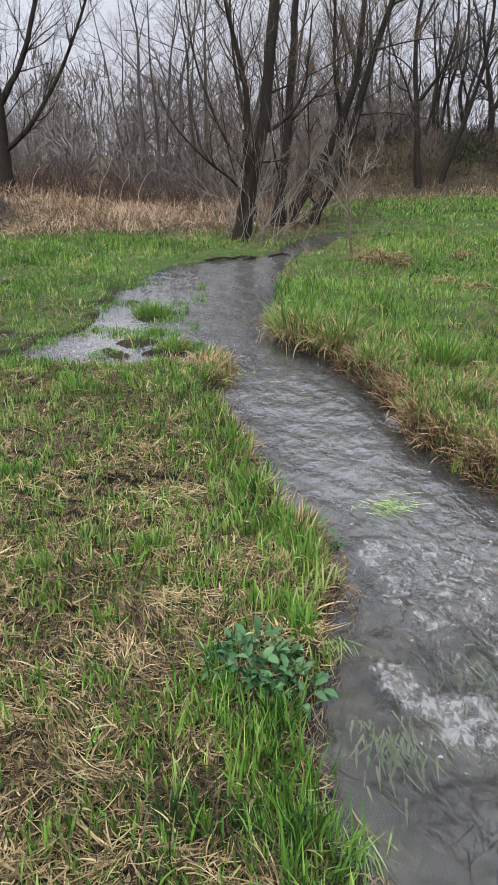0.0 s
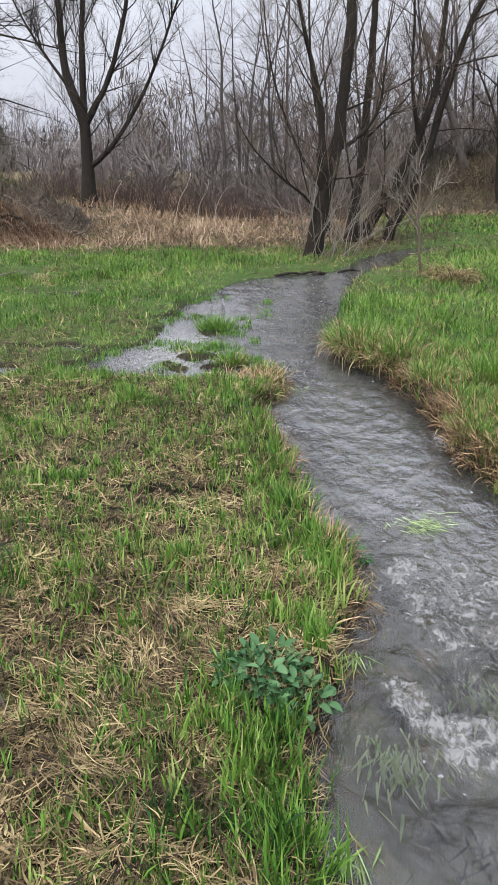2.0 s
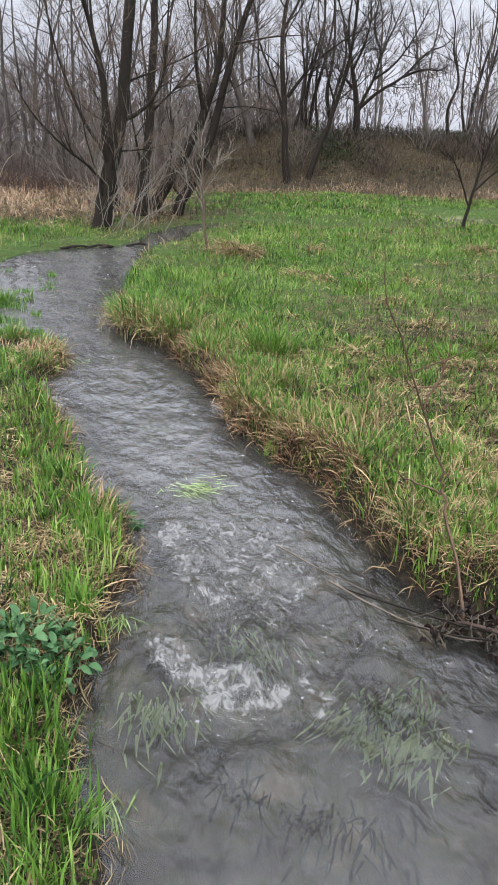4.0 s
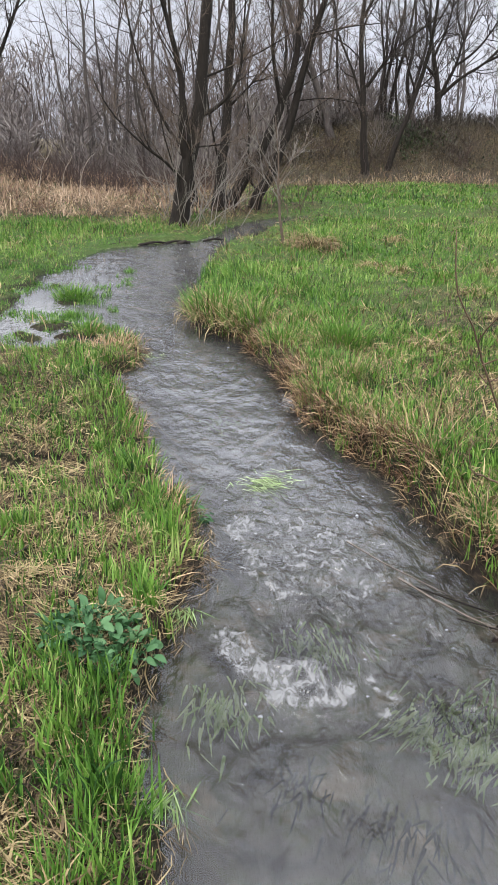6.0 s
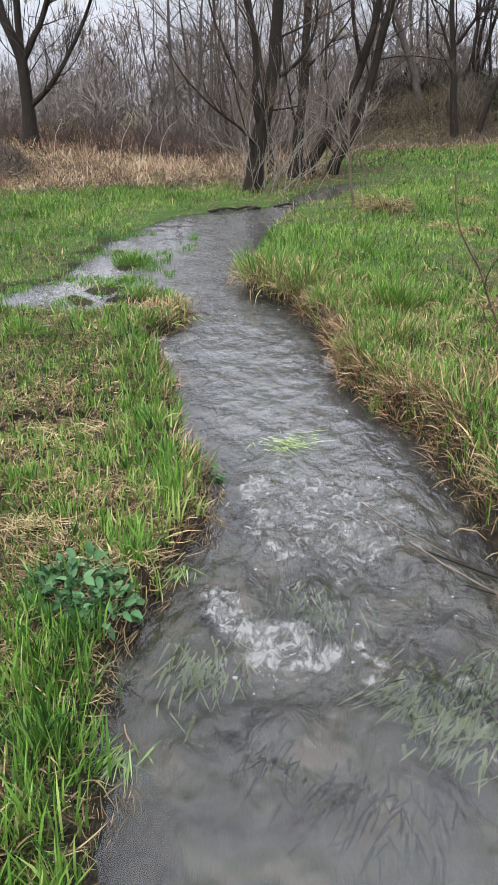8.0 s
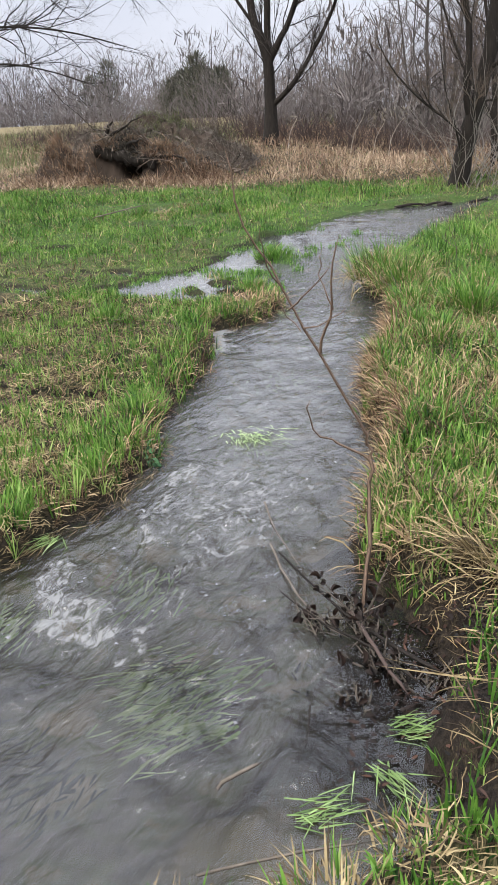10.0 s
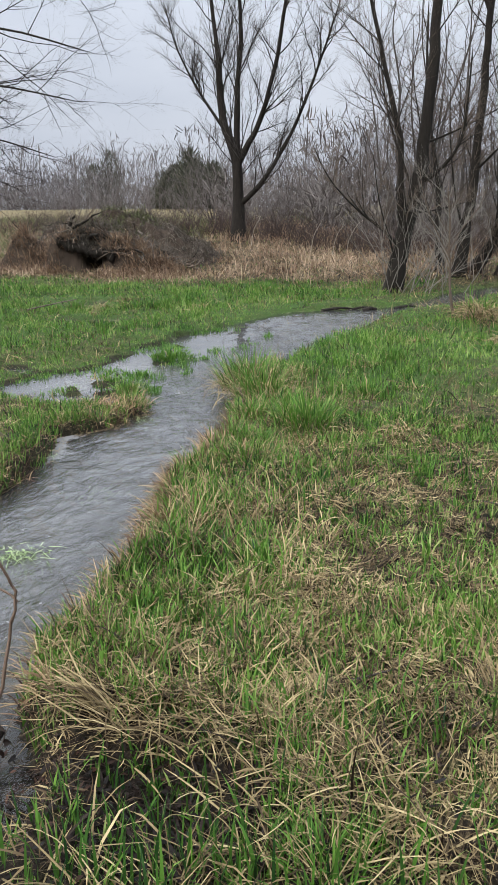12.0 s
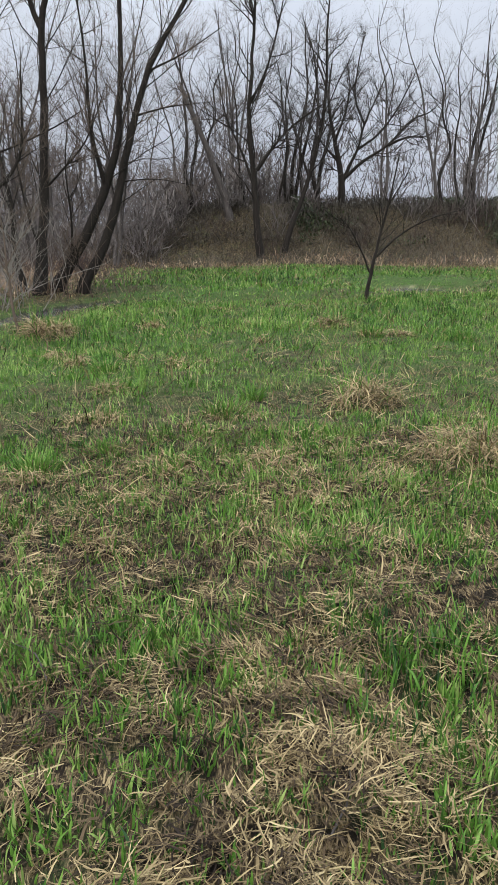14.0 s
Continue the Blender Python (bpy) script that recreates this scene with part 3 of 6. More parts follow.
# Scattered foam: x, y, spread across, spread along, strength. On the flooded margin (-1.2, 7.2) it also paints white
# sky glints.
FOAM_AND_GLINTS = [(0.68, 1.88, 0.13, 0.09, 0.35), (0.66, 2.75, 0.2, 0.3, 0.25), (1.0, 2.7, 0.15, 0.3, 0.24), (0.82, 2.75, 0.45, 0.7, 0.265), (0.6, 3.8, 0.6, 1.0, 0.19), (0.2, 6.2, 0.7, 2.0, 0.14), (0.35, 4.9, 0.6, 1.0, 0.1),
         (-1.2, 7.2, 0.6, 1.5, 0.4), (-0.6, 10, 0.9, 2.2, 0.13), (1.25, 2.2, 0.25, 0.7, 0.08)]
foam = np.zeros(len(wx))
for fx, fy, sx, sy, s in FOAM_AND_GLINTS:
    foam = np.maximum(foam, s * np.exp(-((wx - fx) / sx) ** 2 - ((wy - fy) / sy) ** 2))
bend_x, bend_y = wx + (field(wx, wy, 0.08, 23) - 0.5) * 0.12, wy + (field(wx, wy, 0.08, 24) - 0.5) * 0.12
for nodes, half, s in BREAKS:
    for (ax, ay), (bx, by) in zip(nodes, nodes[1:]):
        k = np.clip(((bend_x - ax) * (bx - ax) + (bend_y - ay) * (by - ay)) / ((bx - ax) ** 2 + (by - ay) ** 2), 0, 1)
        foam = np.maximum(foam, s * np.exp(-(np.hypot(bend_x - ax - k * (bx - ax), bend_y - ay - k * (by - ay)) / half) ** 2))
margin = step(-0.35, -0.7, wx) * step(5.5, 5.9, wy) * step(10.0, 8.8, wy)
rough_w, lift = (rough_w + 0.3 * step(17, 18, wy)) * (1 - 0.45 * margin) * (1 - 0.25 * step(1.5, 1.0, wy)), lift * (1 - 0.9 * margin)
wz = water_level(wy) + lift + 0.02 * np.clip(foam - 0.2, 0, 1) * field(wx, wy, 0.03, 30)
keep = WD > -0.25
widx = np.arange(len(wx)).reshape(WX.shape)
wq = np.stack([widx[:-1, :-1], widx[1:, :-1], widx[1:, 1:], widx[:-1, 1:]], -1).reshape(-1, 4)
wq = wq[keep[wq].any(1)]
used = np.zeros(len(wx), bool)
used[wq] = True
renum = np.cumsum(used) - 1
# Murk rises upstream and in the margin to paint in bright sky reflection.
water = tagged(new("water", mesh_of("water", np.stack([wx, wy, wz], -1)[used], renum[wq], WATER, [("foam", foam[used]), ("ripple", np.clip(rough_w[used], 0.02, 1.0)), ("shine", (1.6 + 0.8 * step(1.8, 5.0, wy) + 0.8 * margin)[used]), ("silt_and_sheen", ((0.12 + 0.2 * step(1.6, 3.8, wy) + 0.1 * step(6.0, 11.0, wy) + 0.2 * margin) * (0.45 + 0.55 * step(0.05, 0.4, WD)) * (1 - 0.85 * np.exp(-((wx - 1.78) / 0.25) ** 4 - ((wy - 1.65) / 0.45) ** 4)) * (1 - 0.75 * np.exp(-((wx - 0.78) / 0.17) ** 2 - ((wy - 2.22) / 0.11) ** 2)) * (1 - 0.7 * np.exp(-((wx - 0.36) / 0.13) ** 2 - ((wy - 1.95) / 0.4) ** 2)) * (1 - 0.6 * np.exp(-((wx - 1.15) / 0.2) ** 2 - ((wy - 1.6) / 0.16) ** 2)) * (1 - 0.8 * sandy(wx, wy)))[used])], True)),
               "shallow grey rippling brook water with white foam", "water", kind="structure")


# ---------------------------------------------------------------- grass
def scatter(count, x0, x1, y0, y1, margin=0.0):
    """Random dry places in a stretch of the meadow, with their greenness."""
    x, y = rng.uniform(x0, x1, count), rng.uniform(y0, y1, count)
    d = wet(x, y)
    ok = d < -margin
    x, y, d = x[ok], y[ok], d[ok]
    return np.stack([x, y, terrain(x, y, d)], -1), greenness(x, y, d), d


def straw_layer(count, x0, x1, y0, y1, size=1.0, levels=3, length=(0.03, 0.1), keep_green=0.4, stand=0.1):
    """Matted dead grass: flattened locks that share a direction, with some stems standing out."""
    p, g, d = scatter(count, x0, x1, y0, y1, 0.02)
    keep = (rng.random(len(p)) > keep_green * g + 0.8 * mud_and_shade(p[:, 0], p[:, 1])) & ((p[:, 1] < 14) | (p[:, 0] < 7) | (d < -0.5))
    keep = keep & (rng.random(len(p)) < 0.18 + 0.82 * step(0.3, 0.44, 0.6 * field(p[:, 0], p[:, 1], 0.09, 48) + 0.4 * field(p[:, 0], p[:, 1], 0.3, 42)))
    p = p[keep]
    n = len(p)
    x, y = p[:, 0], p[:, 1]
    heap = field(x, y, 0.12, 43) * (0.4 + field(x, y, 0.4, 45))
    p[:, 2] += rng.uniform(0.0, 0.085, n) * heap
    lean = np.clip(rng.normal(1.38, 0.2, n), 0.2, 1.62)
    lean = np.where(rng.random(n) < stand, rng.uniform(0.3, 1.1, n), lean)
    lock = 2.2 + field(x, y, 0.3, 40) * 5 + 3.0 * (field(x, y, 0.09, 46) - 0.5)
    az = np.where(rng.random(n) < 0.65, lock + rng.normal(0, 0.35, n), rng.uniform(0, 6.28, n))
    tone = np.clip(rng.normal(0.45, 0.27, n) + 0.7 * (field(x, y, 0.16, 41) - 0.5) + 0.35 * (field(x, y, 0.7, 47) - 0.5), 0, 1)
    long = length[0] + (length[1] - length[0]) * rng.random(n) ** 1.5 * np.where(rng.random(n) < 0.12, 1.9, 1.0)
    wide = rng.uniform(0.002, 0.0052, n) + 0.003 * (rng.random(n) < 0.1)
    return blades(p, long * size, wide * size, az, lean, rng.normal(0.1, 0.7, n), tone, levels, sway=0.4)


def green_layer(clumps, per, x0, x1, y0, y1, size=1.0, levels=3, spread=0.022, lush=1.0, broad=1.0, bright=0.0, bend=0.0, least=0.22):
    p, g, d = scatter(clumps, x0, x1, y0, y1, 0.01)
    ok = (rng.random(len(p)) < least + 0.8 * g) & (np.hypot(p[:, 0] - 0.03, p[:, 1] - 1.93) > 0.15)
    ok = ok & (rng.random(len(p)) > 0.85 * mud_and_shade(p[:, 0], p[:, 1]))
    ok = ok & ((d < -0.06) | (p[:, 0] > 0.75) | (p[:, 1] > 3.8) | (rng.random(len(p)) < 0.2))
    p, g, d = p[ok], g[ok], d[ok]
    k = np.maximum(1, rng.poisson(per * (0.4 + 0.8 * g)))
    i = np.repeat(np.arange(len(p)), k)
    n = len(i)
    r = p[i] + np.stack([rng.normal(0, spread, n), rng.normal(0, spread, n), rng.uniform(-0.01, 0, n)], -1)
    tall = (0.05 + 0.06 * g) * rng.uniform(0.65, 1.5, len(p)) * lush
    tall = tall + 0.028 * step(-0.35, -0.03, d) * step(6, 4, p[:, 1]) * step(1.1, 0.3, p[:, 0]) * rng.uniform(0.3, 1.1, len(p))
    tall = tall * (1 + 0.3 * step(0.2, 0.5, p[:, 0]) * step(2.4, 1.2, p[:, 0]) * step(6.8, 7.6, p[:, 1]) * step(10.2, 9.0, p[:, 1]))
    tall = tall * (1 - 0.35 * step(-0.45, -0.1, d) * step(-0.2, -0.6, p[:, 0]) * step(5.6, 6.0, p[:, 1]))
    tall = tall * np.where(p[:, 1] > 6, 0.6 + 0.9 * field(p[:, 0], p[:, 1], 0.4, 14), 1.0) * (1 - np.where(p[:, 0] > 0.3, 0.6 * step(-1.3, -0.5, d), 0.7 * step(-1.0, -0.3, d)) * step(9.8, 11.5, p[:, 1])) * (1 - 0.5 * step(2.3, 1.9, p[:, 0]) * step(1.0, 1.2, p[:, 0]) * step(1.5, 1.3, p[:, 1]))
    h = tall[i] * rng.uniform(0.5, 1.25, n) * size
    tone = np.clip(rng.normal(0.43 + bright, 0.2, n) + rng.normal(0, 0.22, len(p))[i] + 0.3 * (field(p[i, 0], p[i, 1], 0.9, 44) - 0.5) + 0.3 * (field(p[i, 0], p[i, 1], 0.3, 45) - 0.5), 0, 1)
    return blades(r, h, rng.uniform(0.0032, 0.0065, n) * size * broad * (0.75 + 3.0 * np.minimum(h, 0.25)), rng.uniform(0, 6.28, n), np.abs(rng.normal(0.14 + bend, 0.18 + 0.5 * bend, n)), rng.gamma(2.0, 0.28, n), tone, levels)


near_green = [green_layer(3900, 6, -1.2, 0.7, 0.5, 3.0, 0.92, 3, 0.014, 0.95, 1.3, 0.06, 0.06, 0.1), green_layer(5600, 6, -2.4, 0.7, 3.0, 6.2, 0.9, 3, 0.018, 0.88, 1.3, 0.08, 0.1, 0.1),
              green_layer(1700, 6, 1.0, 2.8, 0.5, 1.7, 1.0, 3, 0.013, 0.95, 1.5, -0.06, 0.06, 0.12), green_layer(10500, 6, 1.5, 5.3, 1.7, 3.4, 0.95, 3, 0.013, 0.95, 1.5, 0.02, 0.06, 0.17), green_layer(14500, 6, 1.0, 6.8, 3.4, 6.2, 0.95, 3, 0.02, 0.85, 1.4, 0.08, 0.14, 0.2),
              green_layer(5000, 1, -2.4, 0.6, 0.5, 6.2, 0.7, 2), green_layer(7000, 1, 1.0, 6.8, 1.5, 6.2, 0.7, 2)]
tagged(new("meadow_grass", blade_mesh("meadow_grass", near_green, GREEN)), "fresh green spring grass blades in small tufts", "grass", kind="stuff")
near_straw = [straw_layer(44000, -1.2, 0.6, 0.5, 3.0), straw_layer(30000, -2.4, 0.6, 3.0, 6.2, 1.15, 2),
              straw_layer(16000, 1.0, 2.8, 0.5, 1.7), straw_layer(70000, 1.5, 5.3, 1.7, 3.4), straw_layer(72000, 1.0, 6.8, 3.4, 6.2, 1.15, 2)]
tagged(new("dead_grass", blade_mesh("dead_grass", near_straw, STRAW)), "matted pale dead grass straw lying flat", "dead grass", kind="stuff")
mid_green = [green_layer(17500, 5, -6, 9.5, 6.0, 10.5, 0.9, 2, 0.035, 0.72, 1.35, 0.1, 0.24, 0.25), green_layer(16000, 5, -9.5, 9.5, 10.5, 15.5, 1.0, 2, 0.05, 0.8, 1.7, 0.12, 0.24, 0.25),
             green_layer(9000, 5, -14, 14, 15, 26, 1.6, 2, 0.09, 0.45, 2.4, 0.06, 0.4, 0.25), green_layer(7000, 5, 1.5, 14, 14.5, 25.5, 1.5, 2, 0.09, 0.5, 2.2, 0.02, 0.35, 0.4)]
tagged(new("meadow_grass", blade_mesh("meadow_grass_far", mid_green, GREEN)), "green spring meadow grass beyond the brook", "grass", kind="stuff")
mid_straw = [straw_layer(52000, -9.5, 9.5, 6.0, 15.5, 1.5, 2, (0.04, 0.12), 0.35, 0.45), straw_layer(26000, -12, 14, 15, 26, 2.3, 2, (0.04, 0.12), 0.4, 0.4)]
tagged(new("dead_grass", blade_mesh("dead_grass_far", mid_straw, STRAW)), "pale dead straw among the meadow grass", "dead grass", kind="stuff")


def bank_growth(count, tall, tone, mat_lean, curl, levels=3):
    """Long blades along the right bank, by the inlet and round the hollow."""
    x, y = rng.uniform(0.3, 3.3, count), rng.uniform(1.3, 7.5, count)
    d = wet(x, y)
    want = np.where(y < 3.2, step(3.3, 2.3, x - 0.2 * (y - 2)), step(-1.1, -0.25, d)) * (0.25 + 0.9 * step(0.35, 0.65, field(x, y, 0.2, 61))) * step(-0.1, 0.3, x - 0.9 + 0.12 * (y - 3))
    want = want * np.where(y < 1.75, 0.25 if tone < 0.5 else 0.65, 1.0)
    want = want * np.where((x < 2.1) & (y < 2.2), step(-0.05, -0.24, d) * 0.5, 1.0)
    want = want * (1 - 0.92 * np.exp(-((x - HOLLOW[0]) / HOLLOW[2]) ** 4 - ((y - HOLLOW[1]) / HOLLOW[3]) ** 4))
    ok = (d < -0.015) & (rng.random(count) < want)
    x, y, d = x[ok], y[ok], d[ok]
    n = len(x)
    p = np.stack([x, y, terrain(x, y, d) - 0.005], -1)
    return blades(p, tall * rng.uniform(0.45, 1.2, n) * (0.6 + 0.7 * field(x, y, 0.3, 62)), rng.uniform(0.003, 0.0075, n), rng.uniform(0, 6.28, n), np.abs(rng.normal(mat_lean, 0.22, n)), rng.gamma(2.2, curl, n), np.clip(rng.normal(tone, 0.2, n) + 0.4 * (field(x, y, 0.25, 63) - 0.5), 0, 1), levels)


tagged(new("meadow_grass", blade_mesh("bank_grass", [bank_growth(26000, 0.15, 0.45, 0.22, 0.3)], GREEN)), "longer dark green grass along the brook bank", "grass", kind="stuff")
tagged(new("dead_grass", blade_mesh("bank_straw", [bank_growth(38000, 0.19, 0.58, 0.8, 0.5)], STRAW)), "long tangled tan straw along the brook bank", "dead grass", kind="stuff")


def tan_band():
    """Tall dead meadow grass in front of the thicket."""
    n = 80000
    x, y = rng.uniform(-22, 14, n), rng.uniform(13.5, 29, n)
    d = wet(x, y)
    want = step(14.3, 16.8, y - 0.12 * x + (field(x, y, 1.5, 50) - 0.5) * 3) * step(2.0, -0.8, x) + step(24.5, 25.5, y) * step(27.5, 26, y) * step(0.5, 2.5, x) * 0.5
    ok = (rng.random(n) < want) & (d < -0.1) & ~((x > -9.4) & (x < -4.9) & (y > 15.4) & (y < 18)) & ~((np.abs(x + 7.15) < 0.5) & (y > 14.0) & (y < 16))
    x, y = x[ok], y[ok]
    n = len(x)
    p = np.stack([x, y, terrain(x, y, d[ok])], -1)
    lump = field(x, y, 0.55, 51) * (0.5 + field(x, y, 1.6, 49))
    p[:, 2] += 0.22 * lump * rng.random(n)
    h = rng.uniform(0.12, 0.36, n) * (0.45 + 0.9 * lump)
    tone = np.clip(rng.normal(0.5, 0.22, n) + 0.9 * (field(x, y, 0.6, 52) - 0.5), 0, 1)
    return blades(p, h, rng.uniform(0.006, 0.016, n), rng.uniform(0, 6.28, n), np.abs(rng.normal(0.8, 0.45, n)), rng.gamma(2.5, 0.45, n), tone, 2)


def rough_grass():
    """Olive rough grass on the rise behind the brush pile."""
    n = 26000
    x, y = rng.uniform(-24, -6.5, n), rng.uniform(17.5, 34, n)
    ok = rng.random(n) < step(0.35, 0.6, field(x, y, 2.2, 53)) * step(-6.5, -8.5, x)
    x, y = x[ok], y[ok]
    n = len(x)
    p = np.stack([x, y, terrain(x, y)], -1)
    return blades(p, rng.uniform(0.15, 0.5, n) * (0.5 + 0.8 * field(x, y, 1.0, 54)), rng.uniform(0.008, 0.02, n), rng.uniform(0, 6.28, n), np.abs(rng.normal(0.4, 0.3, n)), rng.gamma(2.5, 0.35, n), np.clip(rng.normal(0.55, 0.25, n), 0, 1), 2)


tagged(new("rough_grass", blade_mesh("rough_grass", [rough_grass()], MOSSY)), "olive-green rough grass behind the brush pile", "grass", kind="stuff")
tagged(new("tall_dead_grass", blade_mesh("tall_dead_grass", [tan_band()], TAN)), "tall tan dead meadow grass before the thicket", "dead grass", kind="stuff")


def bank_thatch():
    """Dead stems hanging over the brook's edges."""
    n = 110000
    x, y = rng.uniform(-0.6, 2.2, n), rng.uniform(2.25, 8.0, n)
    d = wet(x, y)
    ok = (d > -0.13) & (d < -0.01) & (rng.random(n) < np.where(x > 0.6 - 0.02 * y, 1.0, 0.3) * (0.25 + 0.75 * step(0.38, 0.68, field(x, y, 0.45, 56))))
    x, y, d = x[ok], y[ok], d[ok]
    gxx, gyy = wet(x + 0.03, y) - wet(x - 0.03, y), wet(x, y + 0.03) - wet(x, y - 0.03)
    n = len(x)
    p = np.stack([x, y, terrain(x, y, d) + 0.01], -1)
    tone = np.clip(rng.normal(0.5, 0.28, n) + 0.6 * (field(x, y, 0.4, 55) - 0.4), 0, 1)
    return blades(p, rng.uniform(0.05, 0.17, n), rng.uniform(0.003, 0.007, n), np.arctan2(gyy, gxx) + rng.normal(0, 0.7, n), np.abs(rng.normal(0.8, 0.4, n)), rng.uniform(0.3, 1.6, n), tone, 3)


tagged(new("bank_thatch", blade_mesh("bank_thatch", [bank_thatch()], RUST)), "rust-brown dead stems hanging over the bank", "dead grass", kind="stuff")


def combed_thatch():
    """Dead strands lying along the water's edge, combed downstream by the current."""
    n = 60000
    x, y = rng.uniform(-0.6, 1.9, n), rng.uniform(0.8, 6.2, n)
    d = wet(x, y)
    left = x < 0.75 - 0.07 * y
    ok = (left | (y > 2.3)) & (d > -0.09) & (d < np.where(left, 0.06, 0.05)) & (rng.random(n) < np.where(left, 0.8, 0.55) * step(0.3, 0.6, field(x, y, 0.35, 57)))
    x, y, d = x[ok], y[ok], d[ok]
    n = len(x)
    z = np.maximum(terrain(x, y, d), water_level(y) - 0.004) + rng.uniform(0, 0.012, n)
    gxx, gyy = wet(x + 0.05, y) - wet(x - 0.05, y), wet(x, y + 0.05) - wet(x, y - 0.05)
    flow = np.arctan2(gyy, gxx) + np.where(left[ok], -1.45, 1.45)
    return blades(np.stack([x, y, z], -1), rng.uniform(0.03, 0.11, n), rng.uniform(0.0013, 0.0034, n), flow + rng.normal(0, 0.3, n), rng.normal(1.52, 0.09, n), rng.normal(0.05, 0.15, n), np.clip(rng.normal(0.42, 0.25, n), 0, 1), 3, sway=0.2)


tagged(new("bank_thatch", blade_mesh("combed_thatch", [combed_thatch()], STRAW)), "wet brown dead strands combed along the water's edge", "dead grass", kind="stuff")


def draped_straw():
    """Long pale strands that hang from the bank's lip over the inlet and the hollow."""
    lip = [(1.93, 2.26, 0.05, 0.04, -2.75, 120), (2.25, 2.35, 0.16, 0.08, -1.9, 130), (2.6, 2.2, 0.2, 0.1, -1.6, 150), (3.0, 2.1, 0.2, 0.1, -1.5, 120), (2.3, 1.62, 0.18, 0.1, -1.8, 120), (2.75, 1.5, 0.22, 0.1, -1.7, 140)]
    groups = []
    for cx, cy, sx, sy, way, n in lip:
        x, y = rng.normal(cx, sx, n), rng.normal(cy, sy, n)
        d = wet(x, y)
        ok = d < -0.02
        x, y, d = x[ok], y[ok], d[ok]
        n = len(x)
        p = np.stack([x, y, terrain(x, y, d) + rng.uniform(0.0, 0.06, n)], -1)
        groups.append(blades(p, rng.uniform(0.09, 0.3, n), rng.uniform(0.003, 0.0075, n), way + rng.normal(0, 0.35 if sx < 0.095 else 1.0, n), np.abs(rng.normal(0.95, 0.35, n)), rng.gamma(2.2, 0.32, n), np.clip(rng.normal(0.58, 0.26, n), 0, 1), 4, sway=0.15))
    return groups


def broad_blades():
    """Broad dark green blades standing in the wet hollow."""
    n = 560
    x, y = rng.normal(2.6, 0.36, n), rng.normal(1.65, 0.25, n)
    d = wet(x, y)
    ok = d < -0.05
    x, y, d = x[ok], y[ok], d[ok]
    n = len(x)
    p = np.stack([x, y, terrain(x, y, d)], -1)
    return blades(p, rng.uniform(0.09, 0.22, n), rng.uniform(0.006, 0.012, n), rng.uniform(0, 6.28, n), np.abs(rng.normal(0.12, 0.14, n)), rng.gamma(2.0, 0.2, n), np.clip(rng.normal(0.25, 0.16, n), 0, 1), 4)


def margin_sprigs():
    """Grass standing in the flooded margin, in ragged patches."""
    n = 5200
    x, y = rng.uniform(-2.2, -0.15, n), rng.uniform(5.8, 10.2, n)
    d = wet(x, y)
    thick = field(x, y, 0.28, 65) * 0.6 + field(x, y, 0.11, 66) * 0.4 + 0.25 * step(0.3, 0.02, d)
    ok = (d > -0.02) & (thick > 0.74) & (x < -0.15 - 0.08 * (y - 5.8))
    x, y = x[ok], y[ok]
    i = np.repeat(np.arange(len(x)), 5)
    n = len(i)
    p = np.stack([x[i] + rng.normal(0, 0.018, n), y[i] + rng.normal(0, 0.018, n), water_level(y[i]) - 0.01], -1)
    return blades(p, rng.uniform(0.025, 0.085, n), rng.uniform(0.004, 0.008, n), rng.uniform(0, 6.28, n), np.abs(rng.normal(0.35, 0.3, n)), rng.gamma(2.0, 0.3, n), np.clip(rng.normal(0.42, 0.22, n), 0, 1), 2)


tagged(new("dead_grass", blade_mesh("draped_straw", draped_straw(), STRAW)), "long pale dead strands draped over the inlet bank", "dead grass", kind="stuff")
tagged(new("meadow_grass", blade_mesh("broad_blades", [broad_blades()], GREEN)), "broad dark green blades in the wet hollow", "grass", kind="stuff")
tagged(new("meadow_grass", blade_mesh("margin_sprigs", [margin_sprigs()], GREEN)), "sparse green grass standing in the flooded margin", "grass", kind="stuff")


def slope_litter():
    """Dead leaves and thin grass on the embankment."""
    n = 30000
    x, y = rng.uniform(0, 19, n), rng.uniform(26, 31, n)
    p = np.stack([x, y, terrain(x, y) + 0.01], -1)
    tone = np.clip(rng.normal(0.45, 0.22, n) + 0.5 * (field(x, y, 1.2, 58) - 0.5), 0, 1)
    return blades(p, rng.uniform(0.12, 0.4, n), rng.uniform(0.005, 0.012, n), rng.uniform(0, 6.28, n), np.abs(rng.normal(0.8, 0.45, n)), rng.gamma(2.5, 0.3, n), tone, 2)


tagged(new("slope_litter", blade_mesh("slope_litter", [slope_litter()], SLOPE)), "dark dead leaves and grass on the embankment", "leaf litter", kind="stuff")


def slope_ivy():
    """Dark evergreen creepers over part of the embankment."""
    n = 14000
    x, y = rng.uniform(7, 20, n), rng.uniform(27.5, 30.8, n)
    ok = rng.random(n) < step(0.45, 0.75, field(x, y, 2.0, 59) + 0.3 * step(10, 14, x))
    x, y = x[ok], y[ok]
    n = len(x)
    p = np.stack([x, y, terrain(x, y) + rng.uniform(0, 0.25, n)], -1)
    return blades(p, rng.uniform(0.06, 0.14, n), rng.uniform(0.03, 0.06, n), rng.uniform(0, 6.28, n), rng.uniform(0.3, 1.4, n), rng.normal(0, 0.4, n), np.clip(rng.normal(0.5, 0.25, n), 0, 1), 2)


tagged(new("slope_creeper", blade_mesh("slope_creeper", [slope_ivy()], IVY)), "dark green creepers over the embankment", "creeper", kind="stuff")


